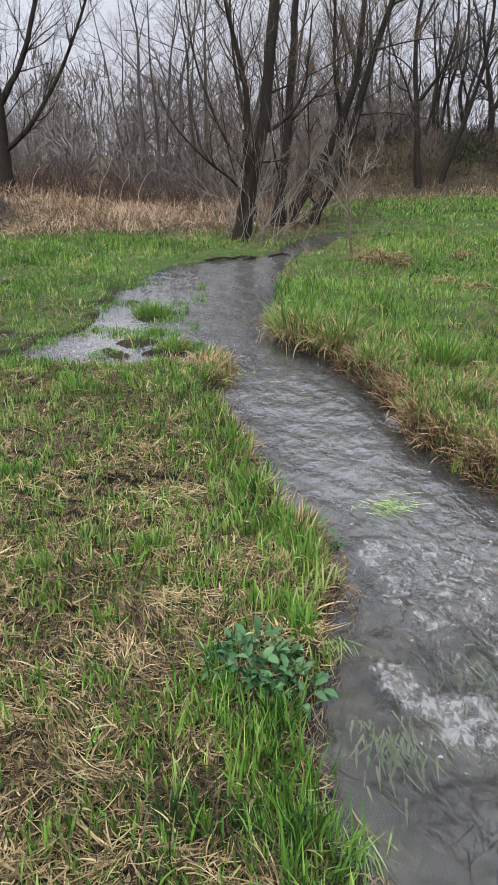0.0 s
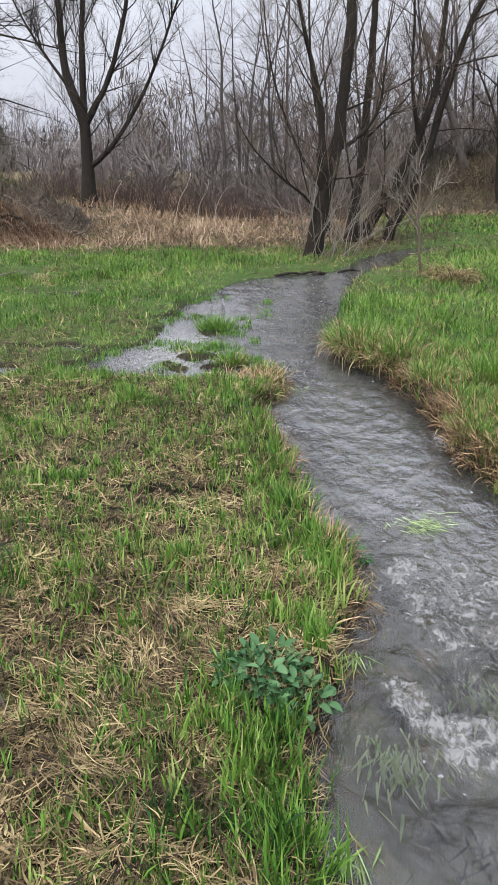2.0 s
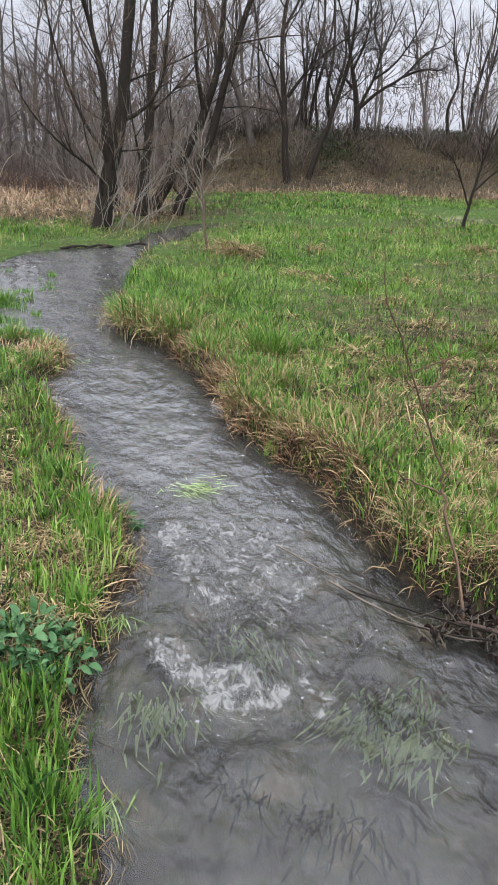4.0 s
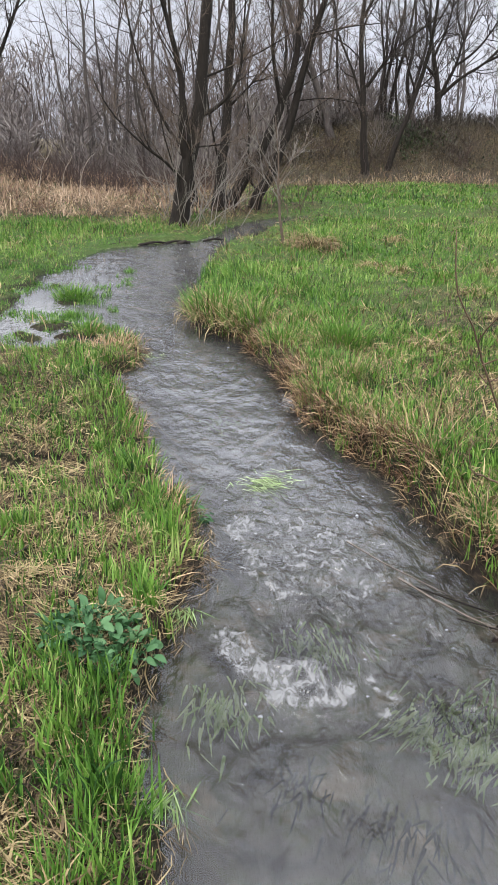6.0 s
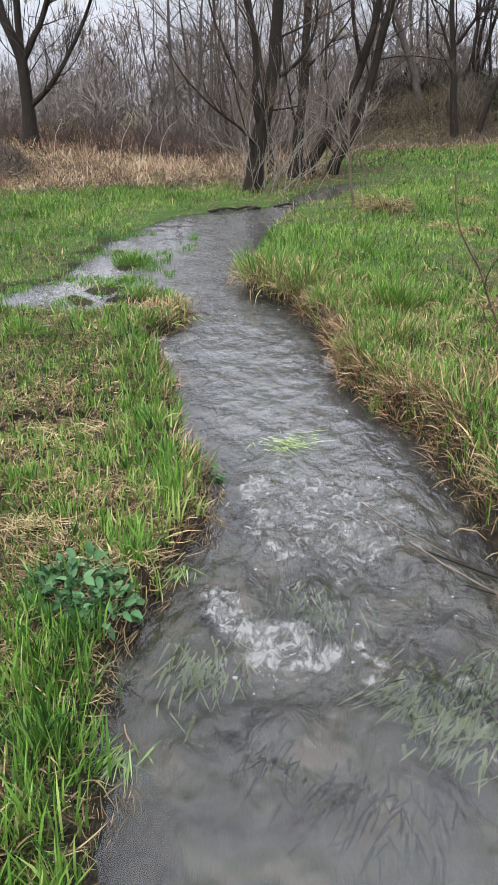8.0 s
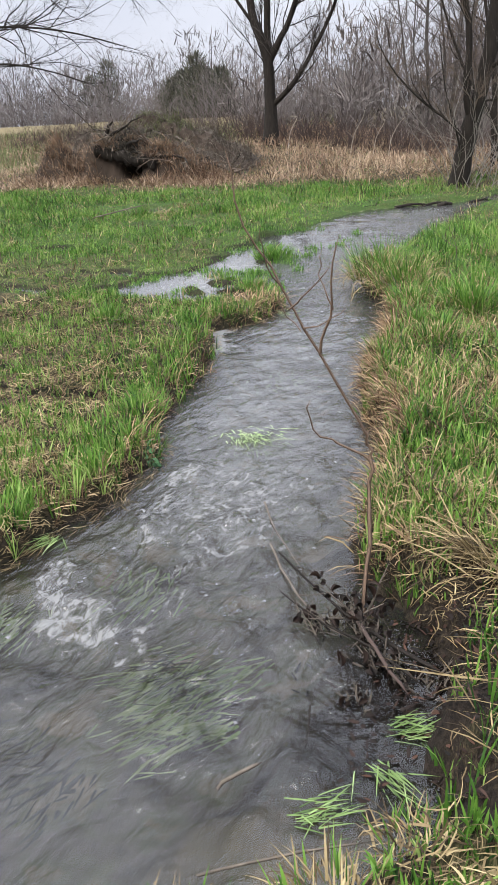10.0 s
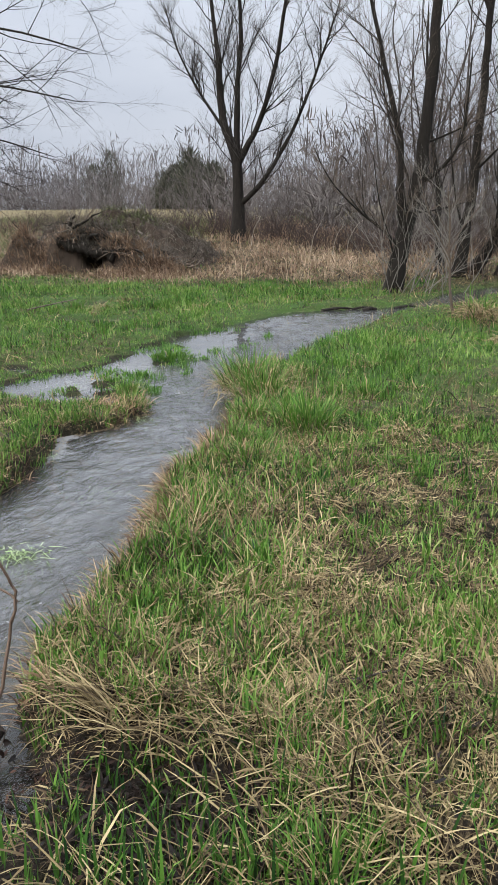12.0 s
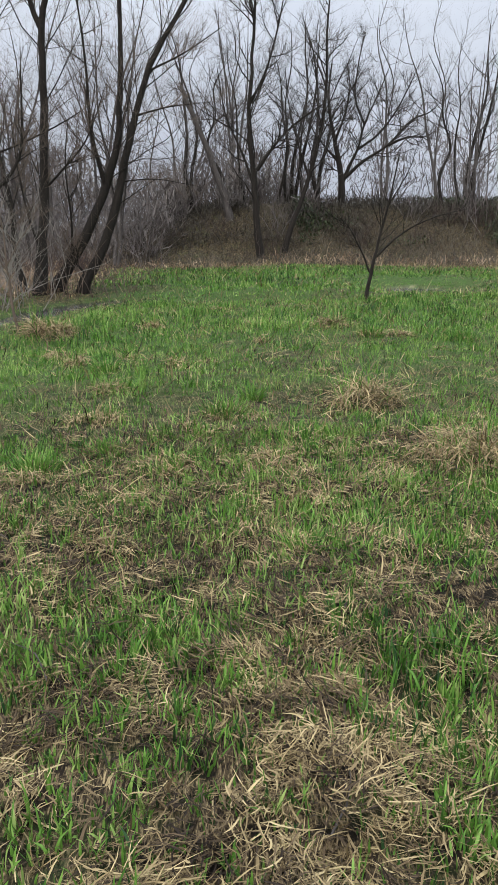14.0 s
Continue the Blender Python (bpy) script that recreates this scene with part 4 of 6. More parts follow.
def crest_scrub():
    """Dark twiggy scrub and creepers along the top of the embankment."""
    n = 26000
    x, y = rng.uniform(1.0, 20, n), rng.uniform(27.6, 31.0, n)
    thick = field(x, y, 1.4, 67) + 0.35 * step(8, 12, x) + 0.3 * step(6.5, 4.0, x) - 0.3 * step(29.2, 28.0, y)
    ok = rng.random(n) < step(0.3, 0.75, thick)
    x, y, thick = x[ok], y[ok], thick[ok]
    n = len(x)
    p = np.stack([x, y, terrain(x, y) + rng.random(n) ** 1.6 * (0.08 + 0.7 * np.clip(thick - 0.4, 0, 1) * field(x, y, 0.6, 68))], -1)
    return blades(p, rng.uniform(0.12, 0.34, n), rng.uniform(0.01, 0.026, n), rng.uniform(0, 6.28, n), np.abs(rng.normal(1.0, 0.45, n)), rng.normal(0, 0.5, n), np.clip(rng.normal(0.42, 0.25, n), 0, 1), 2)


SCRUB = blade_material("crest_scrub", [(0.0, (0.02, 0.017, 0.014)), (0.5, (0.06, 0.052, 0.042)), (1.0, (0.13, 0.115, 0.092))], 0.1, 0.9)
tagged(new("crest_scrub", blade_mesh("crest_scrub", [crest_scrub()], SCRUB)), "dark twiggy scrub along the embankment top", "scrub", kind="stuff")


def up(x, y):
    return float(terrain([x], [y])[0])


def tussock(x, y, radius, height, green, label, wide=1.0, droop=1.0):
    """A clump of grass: fresh growth in the middle, dead blades hanging round it."""
    ob = thing("grass_tussock", (x, y, up(x, y) - 0.01), label, "grass", "tussocks")
    k = max(30, int(9000 * radius * radius + 60))
    for name, share, mat, tone0, lean0, curl0 in (("green_growth", green, GREEN, 0.5, 0.2, 0.45), ("dead_thatch", 1 - green, STRAW, 0.6, 0.7, 1.6 * droop)):
        n = int(k * share)
        if n < 12:
            continue
        a, q = rng.uniform(0, 6.28, n), radius * np.sqrt(rng.random(n))
        dome = (0.45 if green < 0.15 else 0.25) * height * (1 - (q / radius) ** 2) * (0.6 + 0.8 * field(x + q * np.cos(a), y + q * np.sin(a), 0.12, 64))
        p = np.stack([q * np.cos(a), q * np.sin(a), dome - 0.02], -1)
        b = blades(p, height * rng.uniform(0.4, 1.1, n) * (0.75 if y < 5 else 1.05), rng.uniform(0.003, 0.0065, n) * wide, a + rng.normal(0, 1.7 if green < 0.15 else 0.7, n), np.abs(rng.normal(1.15 if name == "dead_thatch" and green < 0.15 else lean0, 0.25, n)) + 0.3 * q / radius,
                   rng.gamma(2.5, curl0 * 0.4, n), np.clip(rng.normal(tone0, 0.2, n), 0, 1), 4 if y < 5 else 3)
        tagged(part(name, blade_mesh(name, [b], mat), ob), kind="stuff")
    return ob


DRY, MIXED, LUSH = "pale dead grass tussock in the meadow", "half-dead grass tussock on the brook bank", "lush green grass tussock"
tussock(0.52, 6.78, 0.24, 0.36, 0.35, MIXED, 1.3)
tussock(0.8, 6.42, 0.22, 0.32, 0.45, MIXED, 1.3)
tussock(0.37, 7.15, 0.18, 0.26, 0.5, MIXED, 1.3)
tussock(1.45, 5.6, 0.2, 0.26, 0.8, MIXED, 1.3)
tussock(1.35, 4.8, 0.2, 0.24, 0.4, MIXED, 1.2)
tussock(1.0, 5.7, 0.16, 0.18, 0.6, MIXED, 1.2)
tussock(1.12, 4.6, 0.16, 0.2, 0.35, MIXED, 1.2)
tussock(1.28, 4.05, 0.15, 0.18, 0.5, MIXED, 1.1)
tussock(1.14, 5.15, 0.14, 0.18, 0.55, MIXED, 1.1)
tussock(1.55, 3.35, 0.15, 0.18, 0.6, MIXED, 1.0)
tussock(1.62, 2.65, 0.14, 0.2, 0.4, MIXED, 1.0)
tussock(2.05, 2.4, 0.12, 0.16, 0.3, MIXED, 1.0)
tussock(2.15, 1.55, 0.1, 0.12, 0.5, MIXED, 1.0)
tussock(1.42, 0.76, 0.13, 0.18, 0.2, MIXED, 1.0)
tussock(1.56, 0.82, 0.1, 0.14, 0.2, MIXED, 1.0)
tussock(1.84, 0.96, 0.12, 0.13, 0.25, MIXED, 1.0)
tussock(1.95, 1.2, 0.1, 0.12, 0.3, MIXED, 1.0)
tussock(2.75, 1.95, 0.13, 0.2, 0.8, LUSH, 1.0)
tussock(1.55, 6.9, 0.16, 0.16, 0.95, LUSH, 1.3)
tussock(1.98, 11.0, 0.26, 0.36, 0.05, DRY, 1.6)
tussock(1.78, 11.3, 0.22, 0.3, 0.1, DRY, 1.6)
tussock(2.22, 11.2, 0.16, 0.22, 0.1, DRY, 1.6)
tussock(5.18, 7.0, 0.25, 0.4, 0.06, DRY, 1.4)
tussock(5.6, 5.45, 0.4, 0.27, 0.06, DRY, 1.3)
tussock(5.95, 5.6, 0.3, 0.18, 0.1, DRY, 1.2)
tussock(5.55, 11.1, 0.2, 0.28, 0.06, DRY, 1.6)
tussock(4.3, 6.6, 0.1, 0.14, 0.1, DRY, 1.2)
tussock(0.1, 1.25, 0.13, 0.17, 0.85, LUSH, 1.0)
tussock(0.05, 0.95, 0.13, 0.17, 0.85, LUSH, 1.0)
tussock(0.0, 1.55, 0.1, 0.15, 0.85, LUSH, 1.0)
tussock(0.16, 2.75, 0.13, 0.17, 0.92, LUSH, 1.0)
tussock(0.2, 3.1, 0.14, 0.17, 0.92, LUSH, 1.0)
tussock(0.05, 3.45, 0.12, 0.2, 0.9, LUSH, 1.0)
tussock(4.02, 3.48, 0.09, 0.13, 0.95, LUSH, 1.0)
tussock(3.2, 2.2, 0.08, 0.12, 0.9, LUSH, 1.0)
tussock(-0.96, 8.1, 0.19, 0.16, 0.95, LUSH, 1.4)
tussock(-0.62, 6.62, 0.14, 0.15, 0.8, LUSH, 1.3)
tussock(-1.0, 6.95, 0.1, 0.1, 0.85, LUSH, 1.3)
tussock(-0.3, 6.15, 0.13, 0.13, 0.6, LUSH, 1.3)
tussock(-1.3, 8.8, 0.11, 0.1, 0.9, LUSH, 1.3)
tussock(-1.25, 7.3, 0.09, 0.09, 0.9, LUSH, 1.3)
tussock(-0.85, 7.3, 0.07, 0.08, 0.9, LUSH, 1.3)
tussock(-1.2, 6.45, 0.13, 0.09, 0.85, LUSH, 1.3)
pick = random.Random(17)
for x0, x1, y0, y1, many in ((1.2, 4.6, 3.6, 9.5, 34), (-4.5, -1.7, 9.5, 14.5, 12), (-2.0, -0.3, 2.2, 5.6, 8), (3.0, 9.0, 8.0, 15.0, 14)):
    for _ in range(many):
        x, y = pick.uniform(x0, x1), pick.uniform(y0, y1)
        if float(wet([x], [y])[0]) < -0.12:
            dry = pick.random() < 0.6
            tussock(x, y, pick.uniform(0.06, 0.13) * (1 + 0.06 * y), pick.uniform(0.1, 0.19), pick.uniform(0.05, 0.14) if dry else pick.uniform(0.5, 0.9), "small pale dead grass tussock in the meadow" if dry else "small green grass tussock in the meadow", 1.0 + 0.05 * y)


# ---------------------------------------------------------------- trees
def tube(points, radii, sides):
    """A tapering tube along points, closed to a point at its tip."""
    p, r = np.asarray(points, float), np.asarray(radii, float)
    tan = np.empty_like(p)
    tan[1:-1] = p[2:] - p[:-2]
    tan[0], tan[-1] = p[1] - p[0], p[-1] - p[-2]
    tan /= np.sqrt((tan * tan).sum(1))[:, None] + 1e-9
    ref = (0.31, 0.95, 0.05) if abs(tan[0, 1]) < 0.9 else (1.0, 0.0, 0.0)
    u = np.stack([tan[:, 1] * ref[2] - tan[:, 2] * ref[1], tan[:, 2] * ref[0] - tan[:, 0] * ref[2], tan[:, 0] * ref[1] - tan[:, 1] * ref[0]], -1)
    u /= np.sqrt((u * u).sum(1))[:, None] + 1e-9
    w = np.stack([tan[:, 1] * u[:, 2] - tan[:, 2] * u[:, 1], tan[:, 2] * u[:, 0] - tan[:, 0] * u[:, 2], tan[:, 0] * u[:, 1] - tan[:, 1] * u[:, 0]], -1)
    a = np.arange(sides) * 2 * np.pi / sides
    n = len(p)
    ring = p[:-1, None] + r[:-1, None, None] * (np.cos(a)[None, :, None] * u[:-1, None] + np.sin(a)[None, :, None] * w[:-1, None])
    v = np.concatenate([ring.reshape(-1, 3), p[-1:]])
    i = np.arange(sides)
    j = (i + 1) % sides
    base = (np.arange(n - 2) * sides)[:, None]
    t1 = np.stack([base + i, base + j, base + sides + j], -1).reshape(-1, 3)
    t2 = np.stack([base + i, base + sides + j, base + sides + i], -1).reshape(-1, 3)
    last = (n - 2) * sides
    t3 = np.stack([last + i, last + j, np.full(sides, (n - 1) * sides)], -1)
    return v, np.concatenate([t1, t2, t3])


def tubes_mesh(name, lines, mat, sides=None):
    vs, fs, o = [], [], 0
    for pts, rad in lines:
        s = sides or (12 if rad[0] > 0.08 else 8 if rad[0] > 0.04 else 5 if rad[0] > 0.015 else 3)
        v, f = tube(pts, rad, s)
        vs.append(v), fs.append(f + o)
        o += len(v)
    return mesh_of(name, np.concatenate(vs), np.concatenate(fs), mat, smooth=True)


def smooth_line(pts, per=4, wobble=0.0, r=random):
    """A smooth line through the nodes, with a little unevenness."""
    p = [np.array(q, float) for q in pts]
    p = [2 * p[0] - p[1]] + p + [2 * p[-1] - p[-2]]
    out = []
    for a, b, c, d in zip(p, p[1:], p[2:], p[3:]):
        for k in range(per):
            t = k / per
            out.append(0.5 * (2 * b + (c - a) * t + (2 * a - 5 * b + 4 * c - d) * t * t + (3 * b - a - 3 * c + d) * t ** 3))
    out.append(p[-2])
    return [q + np.array([r.gauss(0, wobble), r.gauss(0, wobble), 0]) for q in out]


def shoot(start, way, length, radius, r, nodes=5, wander=0.16, rise=0.12):
    """One branch: a wandering line from start that turns upwards."""
    pts = [np.array(start, float)]
    a, b, c = way
    for _ in range(nodes):
        a, b, c = a + r.gauss(0, wander), b + r.gauss(0, wander), c + r.gauss(0, wander) + rise
        k = 1.0 / math.sqrt(a * a + b * b + c * c)
        a, b, c = a * k, b * k, c * k
        pts.append(pts[-1] + np.array((a, b, c)) * (length / nodes))
    return pts, [radius * (1 - 0.8 * k / nodes) for k in range(nodes + 1)]


def ramify(line, r, plan, out, rise, first=0.2, least=0.0):
    """Side branches along a line, and theirs in turn. plan: for each level the count, length share, spread, nodes and thickest radius."""
    (count, share, spread, nodes, most), rest = plan[0], plan[1:]
    pts, rad = line
    total = sum(math.dist(a, b) for a, b in zip(pts, pts[1:]))
    for _ in range(count):
        k = r.uniform(first, 0.99) * (len(pts) - 1)
        i = min(int(k), len(pts) - 2)
        f = k - i
        at = pts[i] * (1 - f) + pts[i + 1] * f
        al = pts[i + 1] - pts[i]
        al = al / (math.sqrt(al.dot(al)) + 1e-9)
        side = np.array([r.gauss(0, 1), r.gauss(0, 1), r.gauss(0.1, 0.7)])
        side -= al * side.dot(al)
        side /= math.sqrt(side.dot(side)) + 1e-9
        ang = spread * r.uniform(0.6, 1.3)
        here = rad[i] * (1 - f) + rad[i + 1] * f
        long = max(least, total * share) * r.uniform(0.5, 1.25) * (1.2 - 0.65 * k / len(pts))
        kid = shoot(at, al * math.cos(ang) + side * math.sin(ang), long, min(most, here * 0.6), r, nodes, 0.17, rise)
        out.append(kid)
        if rest:
            ramify(kid, r, rest, out, rise)


WILLOW = [(12, 0.34, 0.65, 6, 0.014), (12, 0.5, 0.66, 4, 0.0064), (8, 0.5, 0.65, 2, 0.0038)]


def tree(name, limbs, label, seed, plan=WILLOW, mats=(BARK, TWIG), group="", rise=0.1, first=0.25, least=0.7, flare=1.3, split=0.011):
    """A tree from its main limbs, each a list of nodes with the radius at its foot and tip; twigs are grown on them."""
    r = random.Random(seed)
    foot = Vector(limbs[0][0][0])
    ob = thing(name, foot, label, "tree", group)
    big, small = [], []
    for nodes, r0, r1 in limbs:
        pts = smooth_line([np.array(q, float) - np.array(foot) for q in nodes], 4, 0.3 * r1, r)
        n = len(pts)
        rad = [(r0 + (r1 - r0) * (k / (n - 1)) ** 0.8) * r.uniform(0.93, 1.07) for k in range(n)]
        if nodes is limbs[0][0]:
            rad[0], rad[1] = rad[0] * flare, rad[1] * (0.6 + 0.4 * flare)
            pts[0] = pts[0] - np.array([0, 0, 0.15])
        big.append((pts, rad))
        ramify((pts, rad), r, plan, small, rise, first, least)
    mid = [b for b in small if b[1][0] > split]
    fine = [b for b in small if b[1][0] <= split]
    part("trunk", tubes_mesh("trunk", big + mid, mats[0]), ob)
    part("crown", tubes_mesh("crown", fine, mats[1], 3), ob, "fine bare twigs")
    return ob


# The willow group at the bend.
tree("willow_tree", [
    ([(-0.04, 14.6, 0.22), (0.13, 14.6, 1.13), (0.35, 14.6, 2.26), (0.47, 14.6, 3.6), (0.56, 14.6, 5.12), (0.75, 14.7, 7.0), (0.85, 14.6, 9.2)], 0.16, 0.04),
    ([(0.13, 14.58, 1.2), (0.05, 14.5, 1.7), (0.05, 14.45, 2.5), (-0.09, 14.4, 3.18), (-0.28, 14.4, 3.89), (-0.6, 14.35, 5.2), (-1.0, 14.3, 7.2)], 0.075, 0.02),
    ([(0.08, 14.55, 0.9), (-0.2, 14.45, 1.22), (-0.66, 14.4, 1.57), (-1.17, 14.4, 2.1), (-1.45, 14.35, 2.65)], 0.035, 0.008),
    ([(0.36, 14.6, 2.0), (0.6, 14.55, 2.12), (0.84, 14.5, 2.34), (1.03, 14.5, 2.7), (1.08, 14.5, 3.2), (1.12, 14.4, 4.0)], 0.045, 0.012),
] + [
    ([(0.4, 14.6, 2.6), (0.75, 14.8, 2.75), (1.4, 14.9, 3.05), (2.0, 15.0, 3.4)], 0.025, 0.008),
    ([(0.25, 14.6, 1.5), (0.7, 14.5, 1.55), (1.2, 14.45, 1.68)], 0.02, 0.006),
    ([(0.05, 14.6, 0.5), (-0.05, 14.4, 1.0), (-0.25, 14.3, 1.7), (-0.4, 14.3, 2.6)], 0.025, 0.006),
    ([(0.1, 14.6, 0.9), (0.2, 14.35, 1.5), (0.1, 14.2, 2.4), (0.2, 14.1, 3.2)], 0.022, 0.006),
], "old dark-barked willow leaning over the brook bend", 11)
tree("willow_tree", [
    ([(0.72, 17.0, 0.36), (0.80, 17.0, 1.2), (0.87, 17.0, 1.9), (0.97, 17.0, 3.7), (1.01, 17.0, 5.08), (1.3, 17.0, 6.2), (1.6, 17, 8.6)], 0.13, 0.03),
    ([(1.01, 17.0, 5.0), (0.8, 17.0, 5.6), (0.6, 17.1, 7.4)], 0.07, 0.02),
    ([(0.88, 17.0, 2.2), (1.3, 16.9, 2.6), (1.75, 16.8, 3.1), (1.95, 16.8, 3.7)], 0.03, 0.008),
    ([(0.8, 17.0, 1.0), (0.6, 16.8, 1.8), (0.45, 16.8, 2.8), (0.4, 16.8, 3.8)], 0.03, 0.008),
], "grey-brown bare willow trunk in a group", 12)
tree("willow_tree", [
    ([(0.95, 17.4, 0.36), (1.2, 17.4, 0.75), (1.51, 17.4, 1.26), (1.94, 17.4, 2.14), (2.24, 17.4, 2.98), (2.32, 17.4, 3.7), (2.38, 17.4, 5.0), (2.4, 17.4, 8.0)], 0.14, 0.03),
    ([(2.0, 17.4, 2.3), (1.8, 17.2, 3.3), (1.75, 17.1, 4.6), (1.6, 17.0, 6.0)], 0.05, 0.012),
    ([(1.3, 17.4, 0.9), (1.35, 17.2, 1.7), (1.3, 17.1, 2.7), (1.4, 17.1, 3.6)], 0.03, 0.008),
], "leaning bare willow with a bent trunk foot", 13)
tree("willow_tree", [
    ([(1.45, 17.4, 0.36), (1.92, 17.4, 1.15), (2.27, 17.4, 2.24), (2.55, 17.4, 3.38), (2.92, 17.4, 4.48), (3.58, 17.4, 5.6), (4.5, 17.4, 7.4)], 0.12, 0.03),
    ([(2.62, 17.4, 3.6), (3.3, 17.2, 3.75), (4.3, 17.1, 3.85)], 0.025, 0.006),
    ([(2.3, 17.4, 2.4), (3.0, 17.3, 2.45), (3.9, 17.2, 2.3)], 0.016, 0.005),
    ([(1.6, 17.4, 0.6), (1.35, 17.3, 0.9), (1.2, 17.3, 1.35)], 0.035, 0.01),
    ([(2.9, 17.4, 4.4), (3.6, 17.2, 4.7), (4.4, 17.1, 5.2)], 0.025, 0.006),
], "dark bare willow stem leaning far over", 14)
tree("willow_tree", [
    ([(0.25, 17.6, 0.35), (0.16, 17.6, 1.0), (0.1, 17.7, 2.0), (-0.2, 17.8, 3.6), (-0.3, 17.9, 5.6)], 0.09, 0.015),
    ([(0.14, 17.6, 1.2), (-0.5, 17.6, 2.2), (-1.0, 17.6, 3.6), (-1.2, 17.6, 5.0)], 0.045, 0.01),
], "slender bare willow behind the old trunk", 15)
# The spreading tree by the thicket.
tree("maple_tree", [
    ([(-6.17, 22, 0.75), (-6.18, 22, 1.8), (-6.22, 22, 2.85), (-6.61, 22, 3.99), (-6.68, 22, 5.26), (-6.83, 22, 6.5), (-7.2, 22, 9.2)], 0.21, 0.03),
    ([(-6.2, 22, 2.7), (-6.16, 22, 4.5), (-6.07, 22.1, 5.9), (-6.05, 22, 7.3), (-5.9, 22, 9)], 0.10, 0.03),
    ([(-6.18, 22, 2.75), (-5.9, 22, 3.2), (-5.47, 22, 3.95), (-4.99, 22, 5.46), (-4.68, 22, 7.18), (-4.3, 22, 8.8)], 0.10, 0.03),
    ([(-6.15, 22, 1.7), (-5.8, 22, 1.95), (-5.39, 22, 2.36), (-4.78, 22, 3.22), (-4.26, 22, 4.2), (-3.75, 22, 5.41), (-3.3, 22, 6.6)], 0.09, 0.02),
    ([(-6.5, 22, 3.6), (-7.2, 21.9, 4.6), (-7.8, 21.8, 5.7), (-8.2, 21.8, 7)], 0.05, 0.012),
], "spreading bare maple with forked trunk by the thicket", 16, [(22, 0.34, 0.65, 6, 0.018), (12, 0.5, 0.65, 4, 0.0085), (8, 0.5, 0.6, 2, 0.0062)], (BARK, TWIG_DARK), first=0.2)
FAR_PLAN = [(16, 0.36, 0.85, 5, 0.024), (11, 0.5, 0.8, 4, 0.012), (7, 0.5, 0.75, 2, 0.0088)]
# Trees at the foot and on the crest of the embankment.
tree("ash_tree", [
    ([(5.76, 27.0, 0.33), (5.6, 27.0, 1.33), (5.51, 27.0, 2.63), (5.31, 27.0, 4.56), (5.4, 27.0, 6.5), (5.47, 27.0, 8.44)], 0.15, 0.03),
    ([(5.56, 27.0, 3.27), (5.96, 26.9, 3.83), (6.52, 26.8, 4.46), (7.4, 26.8, 5.1), (8.1, 26.8, 5.42)], 0.06, 0.012),
    ([(5.47, 27.0, 2.79), (5.12, 27.2, 3.77), (4.59, 27.3, 4.93), (4.32, 27.3, 6.4)], 0.05, 0.012),
    ([(5.36, 27.0, 5.21), (5.83, 27.0, 6.18), (6.2, 27.2, 7.52), (6.38, 27.2, 8.66)], 0.05, 0.012),
], "tall dark bare tree at the embankment foot", 17, FAR_PLAN, (BARK, TWIG_DARK))
tree("ash_tree", [
    ([(6.39, 27.3, 0.38), (6.66, 27.3, 1.5), (7.07, 27.3, 2.64), (7.47, 27.3, 4.11), (7.68, 27.3, 5.58), (7.65, 27.3, 7.21), (7.73, 27.3, 8.36)], 0.11, 0.02),
    ([(7.2, 27.3, 3.13), (6.84, 27.3, 4.11), (6.53, 27.3, 5.25), (6.39, 27.3, 6.4)], 0.04, 0.01),
], "slender leaning bare tree at the embankment foot", 18, FAR_PLAN, (BARK, TWIG_DARK))
OAK_PLAN = [(20, 0.34, 0.9, 5, 0.02), (12, 0.5, 0.85, 3, 0.011), (7, 0.5, 0.8, 2, 0.0085)]
tree("oak_tree", [
    ([(8.74, 30, 2.17), (8.7, 30, 3.02), (8.58, 30, 3.74), (8.34, 30, 4.73), (8.14, 30, 5.81), (8.26, 30, 7.16)], 0.15, 0.02),
    ([(8.7, 30, 3.02), (8.94, 30, 3.65), (9.21, 30, 4.19), (9.41, 30, 5.0), (9.85, 30.2, 5.93), (10.31, 30.3, 7.04)], 0.075, 0.012),
    ([(8.74, 30, 3.2), (9.37, 29.8, 3.78), (10.18, 29.7, 4.31), (10.96, 29.7, 5.11), (11.55, 29.7, 5.37), (11.94, 29.7, 5.73)], 0.07, 0.01),
    ([(9.21, 30, 4.19), (9.89, 30.2, 4.66), (10.47, 30.3, 5.36), (10.97, 30.4, 6.27), (11.41, 30.4, 7.29)], 0.05, 0.01),
    ([(8.58, 30, 3.74), (8.09, 30.2, 4.3), (7.62, 30.2, 4.9), (7.27, 30.3, 5.89)], 0.045, 0.01),
    ([(10.18, 29.7, 4.31), (10.8, 29.5, 4.55), (11.35, 29.4, 4.56), (11.74, 29.4, 4.77)], 0.05, 0.012),
    ([(9.41, 30, 5.0), (9.0, 29.7, 5.8), (9.06, 29.6, 6.85), (9.26, 29.6, 7.85)], 0.045, 0.01),
    ([(8.42, 30, 4.46), (8.65, 29.6, 5.22), (8.76, 29.4, 6.08), (8.6, 29.4, 6.96)], 0.05, 0.012),
], "broad bare oak with a rounded crown on the crest", 19, OAK_PLAN, (BARK, TWIG_DARK))
tree("leaning_tree", [([(4.9, 29.0, 1.4), (4.5, 29.2, 2.94), (3.73, 29.2, 4.75), (3.1, 29.2, 6.2)], 0.16, 0.06)], "pale dead leaning trunk in the wood", 20, [(5, 0.2, 0.7, 4, 0.02), (4, 0.4, 0.6, 2, 0.006)], (BARK_PALE, TWIG_FAR_HAZED))
